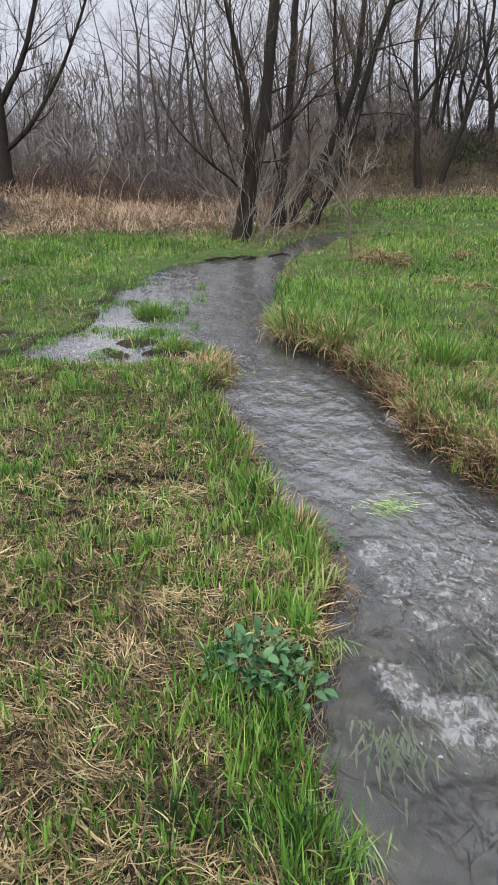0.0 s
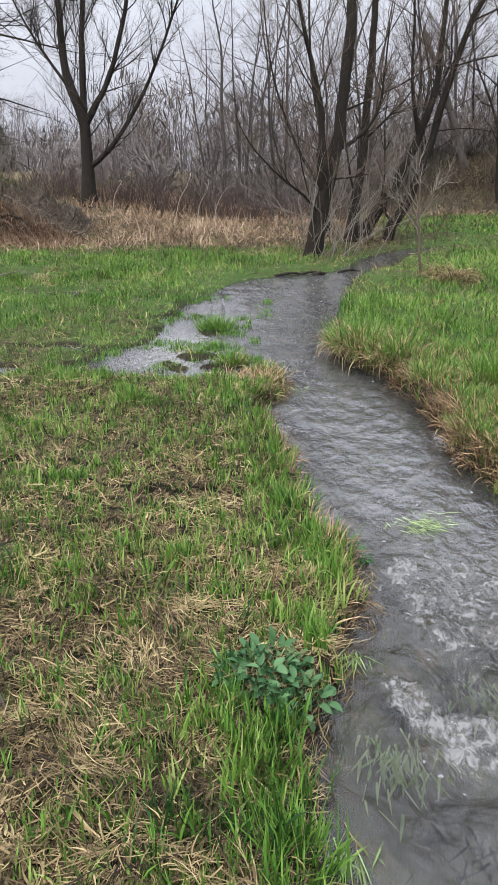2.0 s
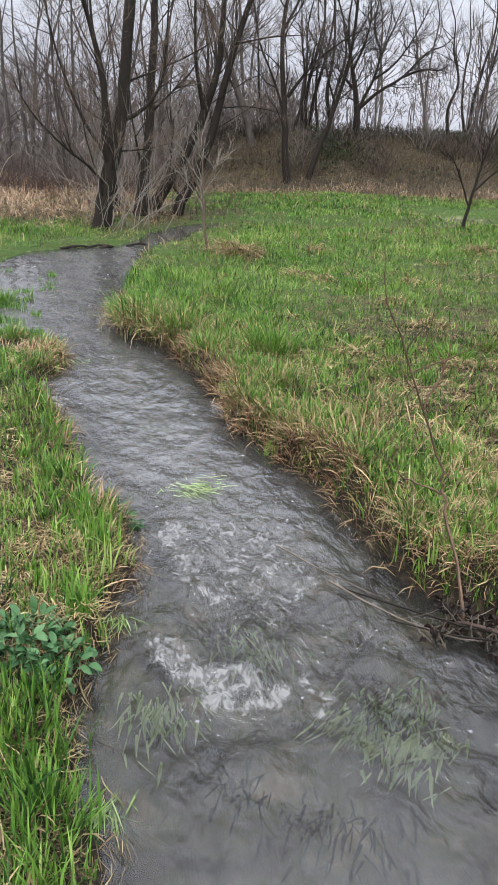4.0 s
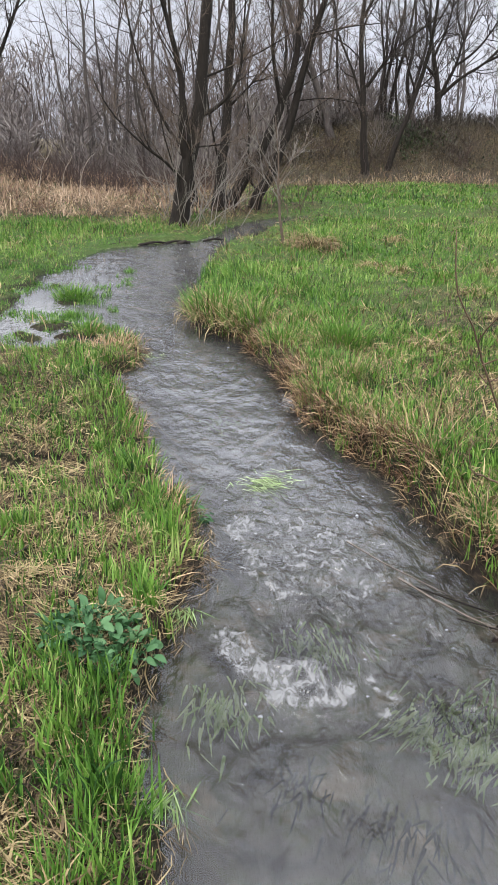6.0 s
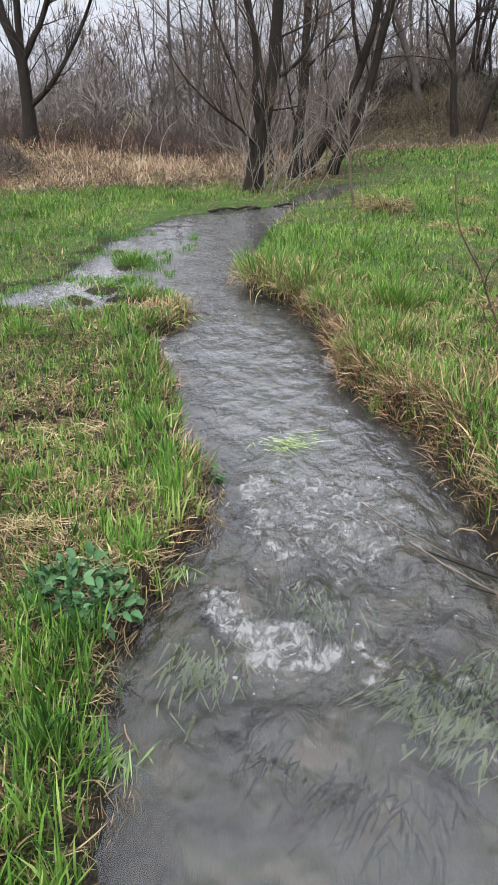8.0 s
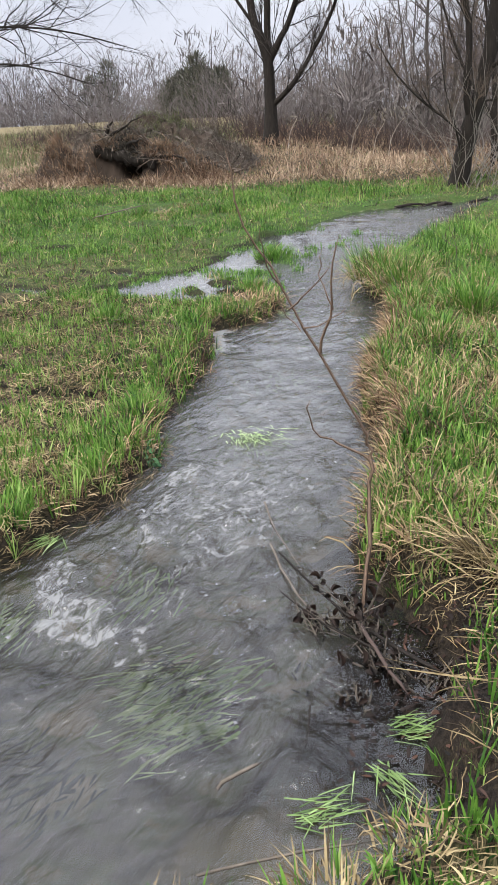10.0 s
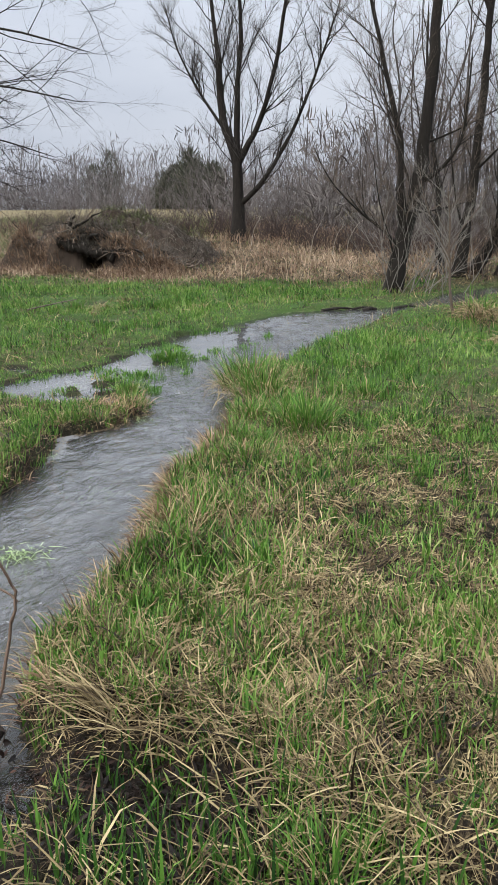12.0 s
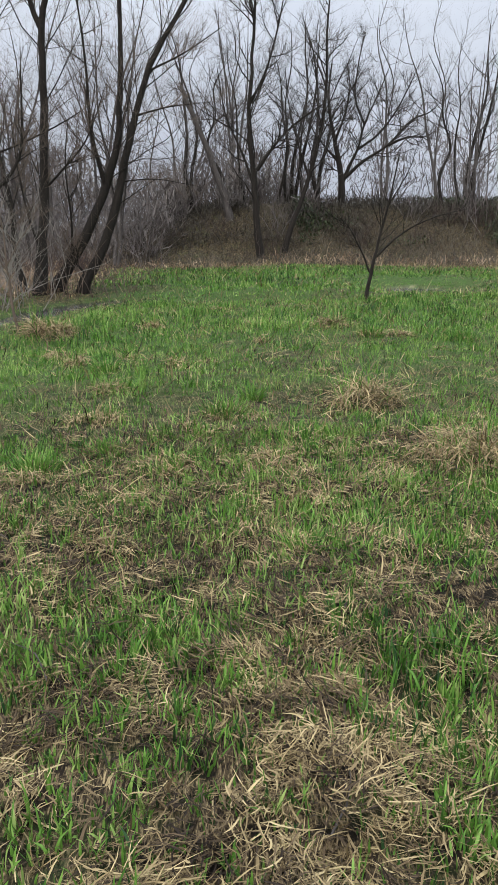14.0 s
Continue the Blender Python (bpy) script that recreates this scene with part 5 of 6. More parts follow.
# Its trunk stands off to the side; the drooping boughs reach in over the meadow.
tree("overhanging_tree", [
    ([(-8.4, 9.5, 0.05), (-8.4, 9.5, 1.2), (-8.3, 9.5, 2.4), (-8.6, 9.5, 4.2), (-8.5, 9.5, 6.5)], 0.2, 0.05),
    ([(-8.3, 9.5, 2.5), (-6.5, 9.2, 3.4), (-5.0, 9, 3.8), (-3.6, 9, 3.7), (-2.2, 9, 3.3)], 0.05, 0.006),
    ([(-8.35, 9.5, 2.1), (-6.2, 9.2, 2.9), (-5, 9, 3.2), (-3.8, 9, 3.1), (-2.4, 9, 2.8)], 0.045, 0.006),
    ([(-8.35, 9.5, 1.9), (-6.2, 9, 2.45), (-5.0, 9, 2.6), (-3.9, 9, 2.5), (-2.8, 9, 2.2)], 0.035, 0.005),
    ([(-8.35, 9.5, 1.7), (-6.4, 9, 2.1), (-5.0, 9, 2.2), (-4.2, 9, 2.1), (-3.4, 9, 1.85)], 0.03, 0.004),
    ([(-8.4, 9.5, 2.7), (-6.8, 9.6, 3.9), (-5.2, 9.7, 4.4), (-3.6, 9.8, 4.4), (-2.2, 9.8, 4.1)], 0.045, 0.006),
], "bare tree with drooping boughs reaching over the meadow", 21, [(14, 0.3, 0.8, 6, 0.014), (8, 0.45, 0.8, 4, 0.0075), (6, 0.5, 0.8, 2, 0.0055)], (BARK, BARK), rise=0.0, first=0.35)


# ---------------------------------------------------------------- the wood behind
def wood_limbs(seed, height, stems, thick=1.0):
    r = random.Random(seed)
    limbs = []
    for s in range(stems):
        a, lean = r.uniform(0, 6.28), r.uniform(0.04, 0.3)
        nodes = [(0.1 * math.cos(a) * (s > 0), 0.1 * math.sin(a) * (s > 0), 0.0)]
        for k in range(1, 6):
            nodes.append((nodes[-1][0] + math.cos(a) * lean * height / 5 * r.uniform(0.0, 1.7) + r.gauss(0, 0.28), nodes[-1][1] + math.sin(a) * lean * height / 5 * r.uniform(0.2, 1.5), height * k / 5))
        limbs.append((nodes, height * r.uniform(0.005, 0.0105) * thick, 0.009))
    return limbs


def plant_all(kinds, places):
    """The first of each kind takes a place, copies take the rest."""
    for k, (x, y, turn) in enumerate(places):
        m = pose(x, y, up(x, y) - 0.05, 0, 0, turn)
        if k < len(kinds):
            kinds[k].matrix_basis = m
        else:
            copy_thing(kinds[k % len(kinds)], m)


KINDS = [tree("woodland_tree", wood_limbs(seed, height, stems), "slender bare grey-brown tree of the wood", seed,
              [(13 if stems == 1 else 8, 0.38, 0.95, 5, 0.02), (8, 0.5, 0.85, 3, 0.0095), (6, 0.5, 0.75, 2, 0.0075)], (BARK_PALE, TWIG_FAR_HAZED), "trees of the wood", rise=0.07, first=0.18, least=1.0)
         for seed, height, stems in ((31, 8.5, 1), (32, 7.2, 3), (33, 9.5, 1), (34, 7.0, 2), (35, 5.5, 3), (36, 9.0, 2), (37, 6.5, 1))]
r = random.Random(5)
spots = [(-3.4, 29.5, 0), (-2.9, 30.2, 90), (-2.6, 29.2, 200), (-3.9, 31, 300), (-2.1, 31, 30)]
while len(spots) < 21:
    x, y = r.uniform(-1.5, 20), r.uniform(26.0, 42)
    if (0.8 < x < 3 and r.random() < 0.45) or (x > 3 and y < 29 and r.random() < 0.8) or (x > 6.8 and r.random() < 0.7) or (7.2 < x < 11.5 and y < 36):
        continue
    spots.append((x, y, r.uniform(0, 360)))
plant_all(KINDS, spots)
CREST = [tree("crest_tree", wood_limbs(seed, height, stems, 1.8), "slender dark bare tree on the embankment crest", seed, [(11, 0.34, 0.8, 4, 0.017), (7, 0.5, 0.75, 3, 0.0085), (4, 0.5, 0.75, 2, 0.0065)], (BARK, TWIG_DARK), "trees on the crest", rise=0.12, first=0.3)
         for seed, height, stems in ((38, 5.6, 1), (39, 6.4, 2), (40, 5.0, 1))]
plant_all(CREST, [(6.45, 30.2, 0), (3.6, 30.4, 50), (4.5, 30.8, 140), (5.4, 30.4, 230), (7.1, 31.2, 300), (6.85, 30.5, 70), (7.45, 30.6, 130), (8.05, 30.7, 20), (12.35, 30.3, 40), (12.95, 30.1, 160), (13.25, 30.6, 280), (14.7, 30.2, 330), (16.8, 30.6, 210)])
FAR_KINDS = [tree("distant_tree", wood_limbs(seed, height, stems), "distant bare tree of the far tree line", seed, [(14, 0.4, 0.95, 3, 0.04), (10, 0.5, 0.9, 2, 0.024)], (TWIG_DISTANT_HAZED, TWIG_DISTANT_HAZED), "far tree line", rise=0.07, first=0.12, least=1.2, split=0.1)
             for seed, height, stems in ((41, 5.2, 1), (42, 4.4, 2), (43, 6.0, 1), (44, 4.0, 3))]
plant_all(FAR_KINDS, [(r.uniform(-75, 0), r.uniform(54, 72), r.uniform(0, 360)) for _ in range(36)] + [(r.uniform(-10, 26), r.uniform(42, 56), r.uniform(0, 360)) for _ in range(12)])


def shrub(seed, height, mat, stems, label, thick=0.014, plan=((7, 0.45, 0.6, 3, 0.008), (2, 0.6, 0.55, 2, 0.007))):
    r = random.Random(seed)
    lines = []
    for _ in range(stems):
        a = r.uniform(0, 6.28)
        line = shoot((r.gauss(0, 0.3), r.gauss(0, 0.3), -0.05), (math.cos(a) * 0.45, math.sin(a) * 0.45, r.uniform(0.6, 1.4)), height * r.uniform(0.55, 1.15), thick, r, 5, 0.22, 0.04)
        lines.append(line)
        ramify(line, r, list(plan), lines, 0.04)
    return tagged(new("shrub", tubes_mesh("shrub", lines, mat, 3)), label, "shrub", "thicket shrubs")


LOW = [shrub(51, 0.9, BRIAR, 18, "low reddish-brown bare briar shrub", 0.01, ((5, 0.5, 0.8, 2, 0.007),)), shrub(52, 1.1, BRIAR, 17, "tangled reddish-brown bare briar shrub", 0.01, ((5, 0.5, 0.8, 2, 0.007),))]
TALL = [shrub(53, 2.0, TWIG_FAR_HAZED, 11, "bare grey-brown thicket shrub"), shrub(54, 3.0, TWIG_FAR_HAZED, 10, "tall bare thicket shrub"), shrub(55, 4.2, TWIG_FAR_HAZED, 9, "tall many-stemmed bare thicket shrub", 0.02)]
low_spots = [(r.uniform(-15, 0.8), r.uniform(21.8, 24.5), r.uniform(0, 360)) for _ in range(110)] + [(r.uniform(1, 16), r.uniform(27.2, 29.6), r.uniform(0, 360)) for _ in range(14)]
plant_all(LOW, low_spots)
tall_spots = [(r.uniform(-8.5, 2.5), r.uniform(25.0, 40), r.uniform(0, 360)) for _ in range(32)] + [(r.uniform(1.5, 6.5), r.uniform(29, 38), r.uniform(0, 360)) for _ in range(10)] \
    + [(r.uniform(6, 18), r.uniform(28.0, 30), r.uniform(0, 360)) for _ in range(9)] + [(r.uniform(-22, -8), r.uniform(36, 50), r.uniform(0, 360)) for _ in range(35)]
plant_all(TALL, tall_spots)


def evergreen(x, y, height, width, seed, mat, label, tops=3):
    """A bushy conifer: several ragged cones of many fine sprays."""
    ob = thing("evergreen_tree", (x, y, up(x, y)), label, "tree", "evergreens")
    q = np.random.default_rng(seed)
    part("trunk", tubes_mesh("trunk", [shoot((0, 0, -0.1), (0, 0, 1), height * 0.9, 0.09, random.Random(seed), 6, 0.03)], BARK), ob)
    groups = []
    for k in range(tops):
        cx, cy = (q.normal(0, width * 0.45, 2) if k else (0.0, 0.0))
        hh = height * (1.0 if k == 0 else q.uniform(0.55, 0.9))
        n = 1500
        zz = hh * q.random(n) ** 1.3
        rr = width * 0.95 * np.clip(1.02 - (zz / hh) ** 2, 0, 1) ** 0.5 * np.sqrt(q.uniform(0.1, 1.0, n))
        aa = q.uniform(0, 6.28, n)
        lump = 0.35 + 1.1 * field(aa * 1.2, zz, 0.45, seed + k)
        p = np.stack([cx + rr * lump * np.cos(aa), cy + rr * lump * np.sin(aa), zz], -1)
        groups.append(blades(p, q.uniform(0.2, 0.55, n), q.uniform(0.025, 0.07, n), aa + q.normal(0, 0.7, n), q.uniform(0.2, 1.2, n), q.normal(-0.2, 0.4, n), np.clip(q.normal(0.5, 0.28, n), 0, 1), 2))
    part("foliage", blade_mesh("foliage", groups, mat), ob)


DARK_FIR = "dark green bushy evergreen before the far trees"
evergreen(-19.2, 45, 3.2, 1.3, 61, FIR, DARK_FIR)
evergreen(-18.0, 45.5, 2.5, 1.1, 62, FIR, DARK_FIR)
evergreen(-20.6, 46, 2.4, 1.1, 63, FIR, DARK_FIR)
evergreen(-34, 60, 4.4, 1.3, 64, FIR, DARK_FIR)


def far_wood(stands):
    """The grey twig mass of the far woods: crowns of outward-fanning twigs, too fine to tell apart."""
    groups = []
    for trees, per, x0, x1, y0, y1, low, high in stands:
        cx, cy = rng.uniform(x0, x1, trees), rng.uniform(y0, y1, trees)
        tall = low + (high - low) * rng.random(trees) ** 1.5
        i = np.repeat(np.arange(trees), per)
        n = len(i)
        a, k = rng.uniform(0, 6.28, n), rng.random(n)
        up_k = (0.08 + 0.8 * rng.random(n) ** 0.8) if high > 4 else 0.9 * rng.random(n) ** 1.3
        reach = tall[i] * 0.42 * k * np.sin(np.pi * np.clip(up_k * 0.85 + 0.1, 0, 1)) ** 0.7
        x, y = cx[i] + reach * np.cos(a), cy[i] + reach * np.sin(a)
        z = terrain(cx, cy)[i] + tall[i] * up_k
        size = tall[i] / 5
        groups.append(blades(np.stack([x, y, z], -1), rng.uniform(0.3, 0.95, n) * (0.4 + 0.7 * size), rng.uniform(0.025, 0.075, n) * (0.5 + 0.5 * size), a + rng.normal(0, 0.5, n), np.clip(0.6 * k + np.abs(rng.normal(0.55, 0.5, n)), 0, 2.0), rng.normal(-0.15, 0.4, n), np.clip(rng.normal(0.5, 0.2, n) + rng.normal(0, 0.18, trees)[i], 0, 1), 2))
        stem = np.stack([cx, cy, terrain(cx, cy) - 0.1], -1)
        groups.append(blades(stem, tall * 0.85, 0.014 * tall, rng.uniform(0, 6.28, trees), np.abs(rng.normal(0, 0.16, trees)), rng.normal(0, 0.1, trees), rng.uniform(0.0, 0.4, trees), 3))
    return groups


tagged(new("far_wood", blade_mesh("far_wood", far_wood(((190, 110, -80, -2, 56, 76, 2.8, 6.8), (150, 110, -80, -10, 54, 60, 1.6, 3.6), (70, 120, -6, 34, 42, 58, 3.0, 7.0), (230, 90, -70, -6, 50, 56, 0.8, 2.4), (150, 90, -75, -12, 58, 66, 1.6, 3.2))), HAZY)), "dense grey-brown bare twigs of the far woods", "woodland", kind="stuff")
THICKET = blade_material("thicket_twigs", [(0.0, (0.055, 0.046, 0.043)), (0.5, (0.12, 0.104, 0.097)), (1.0, (0.2, 0.178, 0.167))], 0.1, 0.9)
tagged(new("thicket", blade_mesh("thicket", far_wood(((130, 90, -10, 3, 26, 36, 0.9, 2.2), (30, 130, -9, 1.0, 32, 42, 2.5, 5.0), (60, 100, 2.0, 8.0, 28.6, 36, 0.9, 2.4))), THICKET)), "dense brown bare twigs of the thicket's undergrowth", "thicket", kind="stuff")


# ---------------------------------------------------------------- single things by the brook
def slim(name, nodes, r0, r1, r, wobble=0.004, per=3):
    pts = smooth_line(nodes, per, wobble, r)
    n = len(pts)
    return pts, [r0 + (r1 - r0) * k / (n - 1) for k in range(n)]


def sapling(name, foot, stems, plan, label, mat, seed, least=0.2, rise=0.1, crown=None):
    """A young tree or bush: stems with twigs."""
    r = random.Random(seed)
    ob = thing(name, foot, label, "sapling")
    big, small = [], []
    for nodes, r0, r1 in stems:
        line = slim(name, [np.array(q, float) - np.array(foot) for q in nodes], r0, r1, r, 0.006)
        big.append(line)
        if plan:
            ramify(line, r, plan, small, rise, 0.3, least)
    part("stem", tubes_mesh("stem", big, mat), ob)
    if small:
        part("crown", tubes_mesh("crown", small, crown or mat), ob)
    return ob


SAP_PLAN = [(14, 0.4, 0.75, 4, 0.008), (7, 0.5, 0.6, 2, 0.005)]
sapling("sapling", (1.52, 11.3, up(1.52, 11.3) - 0.02), [
    ([(1.52, 11.3, 0.15), (1.47, 11.3, 0.6), (1.44, 11.3, 1.05), (1.42, 11.3, 1.45), (1.36, 11.3, 1.95)], 0.022, 0.008),
    ([(1.44, 11.3, 1.0), (1.25, 11.25, 1.35), (1.1, 11.2, 1.75), (1.02, 11.2, 2.1)], 0.012, 0.004),
    ([(1.44, 11.3, 1.05), (1.6, 11.3, 1.35), (1.78, 11.3, 1.6), (1.9, 11.35, 1.9)], 0.012, 0.004),
    ([(1.45, 11.3, 0.9), (1.3, 11.4, 1.15), (1.05, 11.5, 1.4), (0.9, 11.5, 1.6)], 0.010, 0.003)],
    SAP_PLAN, "young bare grey sapling on the brook bank", TWIG, 71, crown=TWIG_PALE)
sapling("sapling", (6.58, 14.4, up(6.58, 14.4) - 0.02), [
    ([(6.58, 14.4, 0.25), (6.68, 14.4, 0.8), (6.8, 14.4, 1.4), (6.95, 14.4, 2.1), (7.1, 14.4, 2.9)], 0.04, 0.008),
    ([(6.68, 14.4, 0.8), (6.5, 14.4, 1.2), (6.25, 14.3, 1.6), (6.05, 14.3, 1.75)], 0.02, 0.005),
    ([(6.75, 14.4, 1.1), (7.2, 14.4, 1.5), (7.7, 14.3, 1.75), (8.3, 14.3, 1.9)], 0.022, 0.004),
    ([(6.9, 14.4, 1.9), (7.2, 14.4, 2.4), (7.4, 14.5, 3.0)], 0.014, 0.004)],
    [(15, 0.35, 0.75, 4, 0.009), (7, 0.5, 0.6, 2, 0.005)], "small dark crooked bare tree in the meadow", BARK, 72, 0.4)
WAND = bark("shoot_bark", (0.065, 0.041, 0.029), (0.2, 0.138, 0.098), 30)
# The thin wand that leans out over the brook.
sapling("sapling", (1.60, 2.07, -0.04), [
    ([(1.60, 2.07, -0.06), (1.59, 2.15, 0.1), (1.565, 2.27, 0.28), (1.55, 2.34, 0.40), (1.53, 2.33, 0.48), (1.40, 2.27, 0.76), (1.29, 2.22, 0.97), (1.21, 2.19, 1.15), (1.16, 2.16, 1.38)], 0.009, 0.0026),
    ([(1.55, 2.35, 0.38), (1.44, 2.34, 0.43), (1.36, 2.32, 0.48), (1.35, 2.31, 0.6)], 0.0055, 0.002),
    ([(1.40, 2.27, 0.76), (1.44, 2.24, 0.88), (1.46, 2.23, 1.0), (1.48, 2.22, 1.13)], 0.0055, 0.002),
] + [
    ([(1.45, 2.25, 0.9), (1.41, 2.26, 1.0), (1.42, 2.26, 1.08)], 0.003, 0.0012),
    ([(1.29, 2.22, 0.97), (1.30, 2.1, 1.08), (1.33, 2.0, 1.18)], 0.0035, 0.0012),
    ([(1.33, 2.23, 0.9), (1.42, 2.12, 0.98), (1.52, 2.02, 1.08)], 0.0035, 0.0012),
    ([(1.36, 2.25, 0.84), (1.46, 2.16, 0.88), (1.55, 2.08, 0.95)], 0.003, 0.0012),
    ([(1.36, 2.25, 0.83), (1.3, 2.24, 0.9), (1.27, 2.24, 0.98)], 0.0025, 0.001)],
    None, "thin bare shoot leaning out over the brook", WAND, 73)
# Low bare shoots standing in the shallows and at the hummock.
for k, (x, y, h) in enumerate([(0.98, 4.95, 0.3), (1.02, 4.2, 0.22), (0.82, 5.9, 0.28), (5.2, 7.25, 0.42), (-0.3, 4.55, 0.18), (1.0, 7.6, 0.3), (-1.3, 10.2, 0.4)]):
    z = up(x, y)
    sapling("sapling", (x, y, z), [([(x, y, z - 0.02), (x + 0.02, y, z + h * 0.5), (x - 0.03, y + 0.02, z + h)], 0.004, 0.0015), ([(x + 0.02, y, z + h * 0.45), (x - 0.08, y, z + h * 0.7), (x - 0.12, y, z + h * 0.85)], 0.003, 0.001)],
            [(4, 0.4, 0.8, 2, 0.002)], "thin bare twig shoot at the water", DEADWOOD, 80 + k, 0.05)


def leaf_mesh(name, length, width, mat, tone, cup=0.2):
    """One broad leaf with a stalk, folded along its midrib."""
    n = 6
    vs, fs = [], []
    for k in range(n + 1):
        t = k / n
        w = width * 0.5 * math.sin(math.pi * min(1, t * 0.92 + 0.08)) ** 0.7 * (1.05 - 0.25 * t)
        x = 0.35 * length + t * length
        z = length * (0.35 * t - 0.45 * t * t)
        vs += [(x, -w, z + cup * w), (x, 0, z - 0.15 * cup * w), (x, w, z + cup * w)]
        if k:
            a = 3 * (k - 1)
            fs += [(a, a + 1, a + 4), (a, a + 4, a + 3), (a + 1, a + 2, a + 5), (a + 1, a + 5, a + 4)]
    o = len(vs)
    s = width * 0.035
    vs += [(0, -s, 0), (0, s, 0), (0.38 * length, -s, 0.002), (0.38 * length, s, 0.002)]
    fs += [(o, o + 1, o + 3), (o, o + 3, o + 2)]
    return mesh_of(name, vs, fs, mat, [("tone", [tone] * len(vs))], True)


LEAVES = [leaf_mesh("leaf", 0.055, 0.03, LEAF, 0.5, 0.5), leaf_mesh("leaf", 0.07, 0.034, LEAF, 0.7, 0.35), leaf_mesh("leaf", 0.045, 0.026, LEAF, 0.2, 0.6), leaf_mesh("leaf", 0.055, 0.036, LEAF, 0.95, 0.3)]


def leafy_plant(x, y, radius, height, count, label, seed, size=1.0):
    r = random.Random(seed)
    z = up(x, y)
    ob = thing("leafy_plant", (x, y, z), label, "plant")
    for k in range(count):
        a, q = r.uniform(0, 6.28), radius * math.sqrt(r.random())
        h = height * (1 - 0.6 * (q / radius) ** 2) * r.uniform(0.15, 1.1)
        leaf = part("leaf", LEAVES[r.randrange(4)], ob)
        s = size * r.uniform(0.7, 1.25)
        leaf.matrix_basis = pose(q * math.cos(a), q * math.sin(a), h, r.gauss(0, 32), r.gauss(-5, 32), math.degrees(a) + r.gauss(0, 45)) @ Matrix.Scale(s, 4)
    stalks = [shoot((r.gauss(0, 0.02), r.gauss(0, 0.02), -0.01), (math.cos(a) * 0.6, math.sin(a) * 0.6, 0.8), height * 1.1, 0.003, r, 3, 0.1) for a in [r.uniform(0, 6.28) for _ in range(12)]]
    tagged(part("stalk", tubes_mesh("stalk", stalks, GREENSTEM, 3), ob), kind="stuff")


GREENSTEM = bark("green_stalks", (0.05, 0.11, 0.03), (0.12, 0.2, 0.07), 12)
leafy_plant(-0.01, 1.97, 0.15, 0.075, 330, "broad-leaved dark green plant on the bank", 91, 0.74)
leafy_plant(0.11, 1.86, 0.10, 0.06, 80, "broad-leaved green plant spreading to the water", 92, 0.66)
leafy_plant(0.33, 2.98, 0.07, 0.1, 22, "small dark green leafy plant at the water", 93, 0.7)

# Dead burdock-like weeds, black with wet, in the inlet.
ROT = [leaf_mesh("dead_leaf", 0.022, 0.022, DEADLEAF, 0.3, 1.6), leaf_mesh("dead_leaf", 0.035, 0.014, DEADLEAF, 0.55, 1.8), leaf_mesh("dead_leaf", 0.02, 0.016, DEADLEAF, 0.1, 1.2)]


def dead_weed(x, y, height, lean, seed, leaves=26):
    r = random.Random(seed)
    ob = thing("dead_weed", (x, y, max(up(x, y), float(water_level(y)) - 0.01)), "blackened dead weed with shrivelled leaves", "dead plant", "dead weeds")
    lines = []
    for k in range(7):
        lines.append(shoot((r.gauss(0, 0.02), r.gauss(0, 0.02), -0.02), (lean + r.gauss(0, 0.35), r.gauss(0, 0.3), 1), height * r.uniform(0.6, 1.1), 0.006, r, 5, 0.2, 0.05))
        ramify(lines[-1], r, [(4, 0.35, 0.9, 3, 0.003)], lines, 0.0)
    part("stem", tubes_mesh("stem", lines, DEADWOOD, 4), ob)
    for k in range(leaves):
        pts, _ = lines[5 * r.randrange(7)]
        q = pts[r.randrange(2, len(pts))]
        leaf = part("dead_leaf", ROT[r.randrange(3)], ob)
        leaf.matrix_basis = pose(*q, r.uniform(-70, 70), r.uniform(-20, 80), r.uniform(0, 360)) @ Matrix.Scale(r.uniform(0.7, 1.2), 4)


for k, (x, y, tall, lean, leaves) in enumerate([(1.56, 2.08, 0.25, -0.1, 46), (1.62, 1.98, 0.2, -0.3, 40), (1.70, 1.9, 0.15, -0.3, 30), (1.78, 1.82, 0.12, -0.2, 20), (1.68, 1.72, 0.1, 0.1, 16), (1.86, 1.86, 0.1, 0.3, 14), (1.5, 2.02, 0.13, -0.6, 16)]):
    dead_weed(x, y, tall, lean, 101 + k, leaves)


def litter():
    """Wet black leaf litter in the inlet."""
    n = 520
    x, y = rng.uniform(1.6, 2.05, n), rng.uniform(1.3, 2.15, n)
    d = wet(x, y)
    z = np.maximum(terrain(x, y, d), water_level(y) - 0.005) + rng.uniform(0, 0.02, n)
    ok = d < 0.22
    p = np.stack([x, y, z], -1)[ok]
    n = len(p)
    return blades(p, rng.uniform(0.012, 0.045, n), rng.uniform(0.004, 0.013, n), rng.uniform(0, 6.28, n), rng.uniform(1.1, 1.6, n), rng.normal(0, 0.5, n), np.clip(rng.normal(0.4, 0.3, n), 0, 1), 2)


def hollow_litter():
    """Rotting leaves in the hollow of the meadow."""
    n = 3600
    x, y = rng.normal(HOLLOW[0] + 0.25, HOLLOW[2] * 1.1, n), rng.normal(HOLLOW[1] - 0.08, HOLLOW[3] * 1.0, n)
    p = np.stack([x, y, terrain(x, y) + rng.uniform(0, 0.03, n)], -1)
    return blades(p, rng.uniform(0.015, 0.045, n), rng.uniform(0.005, 0.014, n), rng.uniform(0, 6.28, n), rng.uniform(0.7, 1.6, n), rng.normal(0, 0.6, n), np.clip(rng.normal(0.3, 0.25, n), 0, 1), 3)


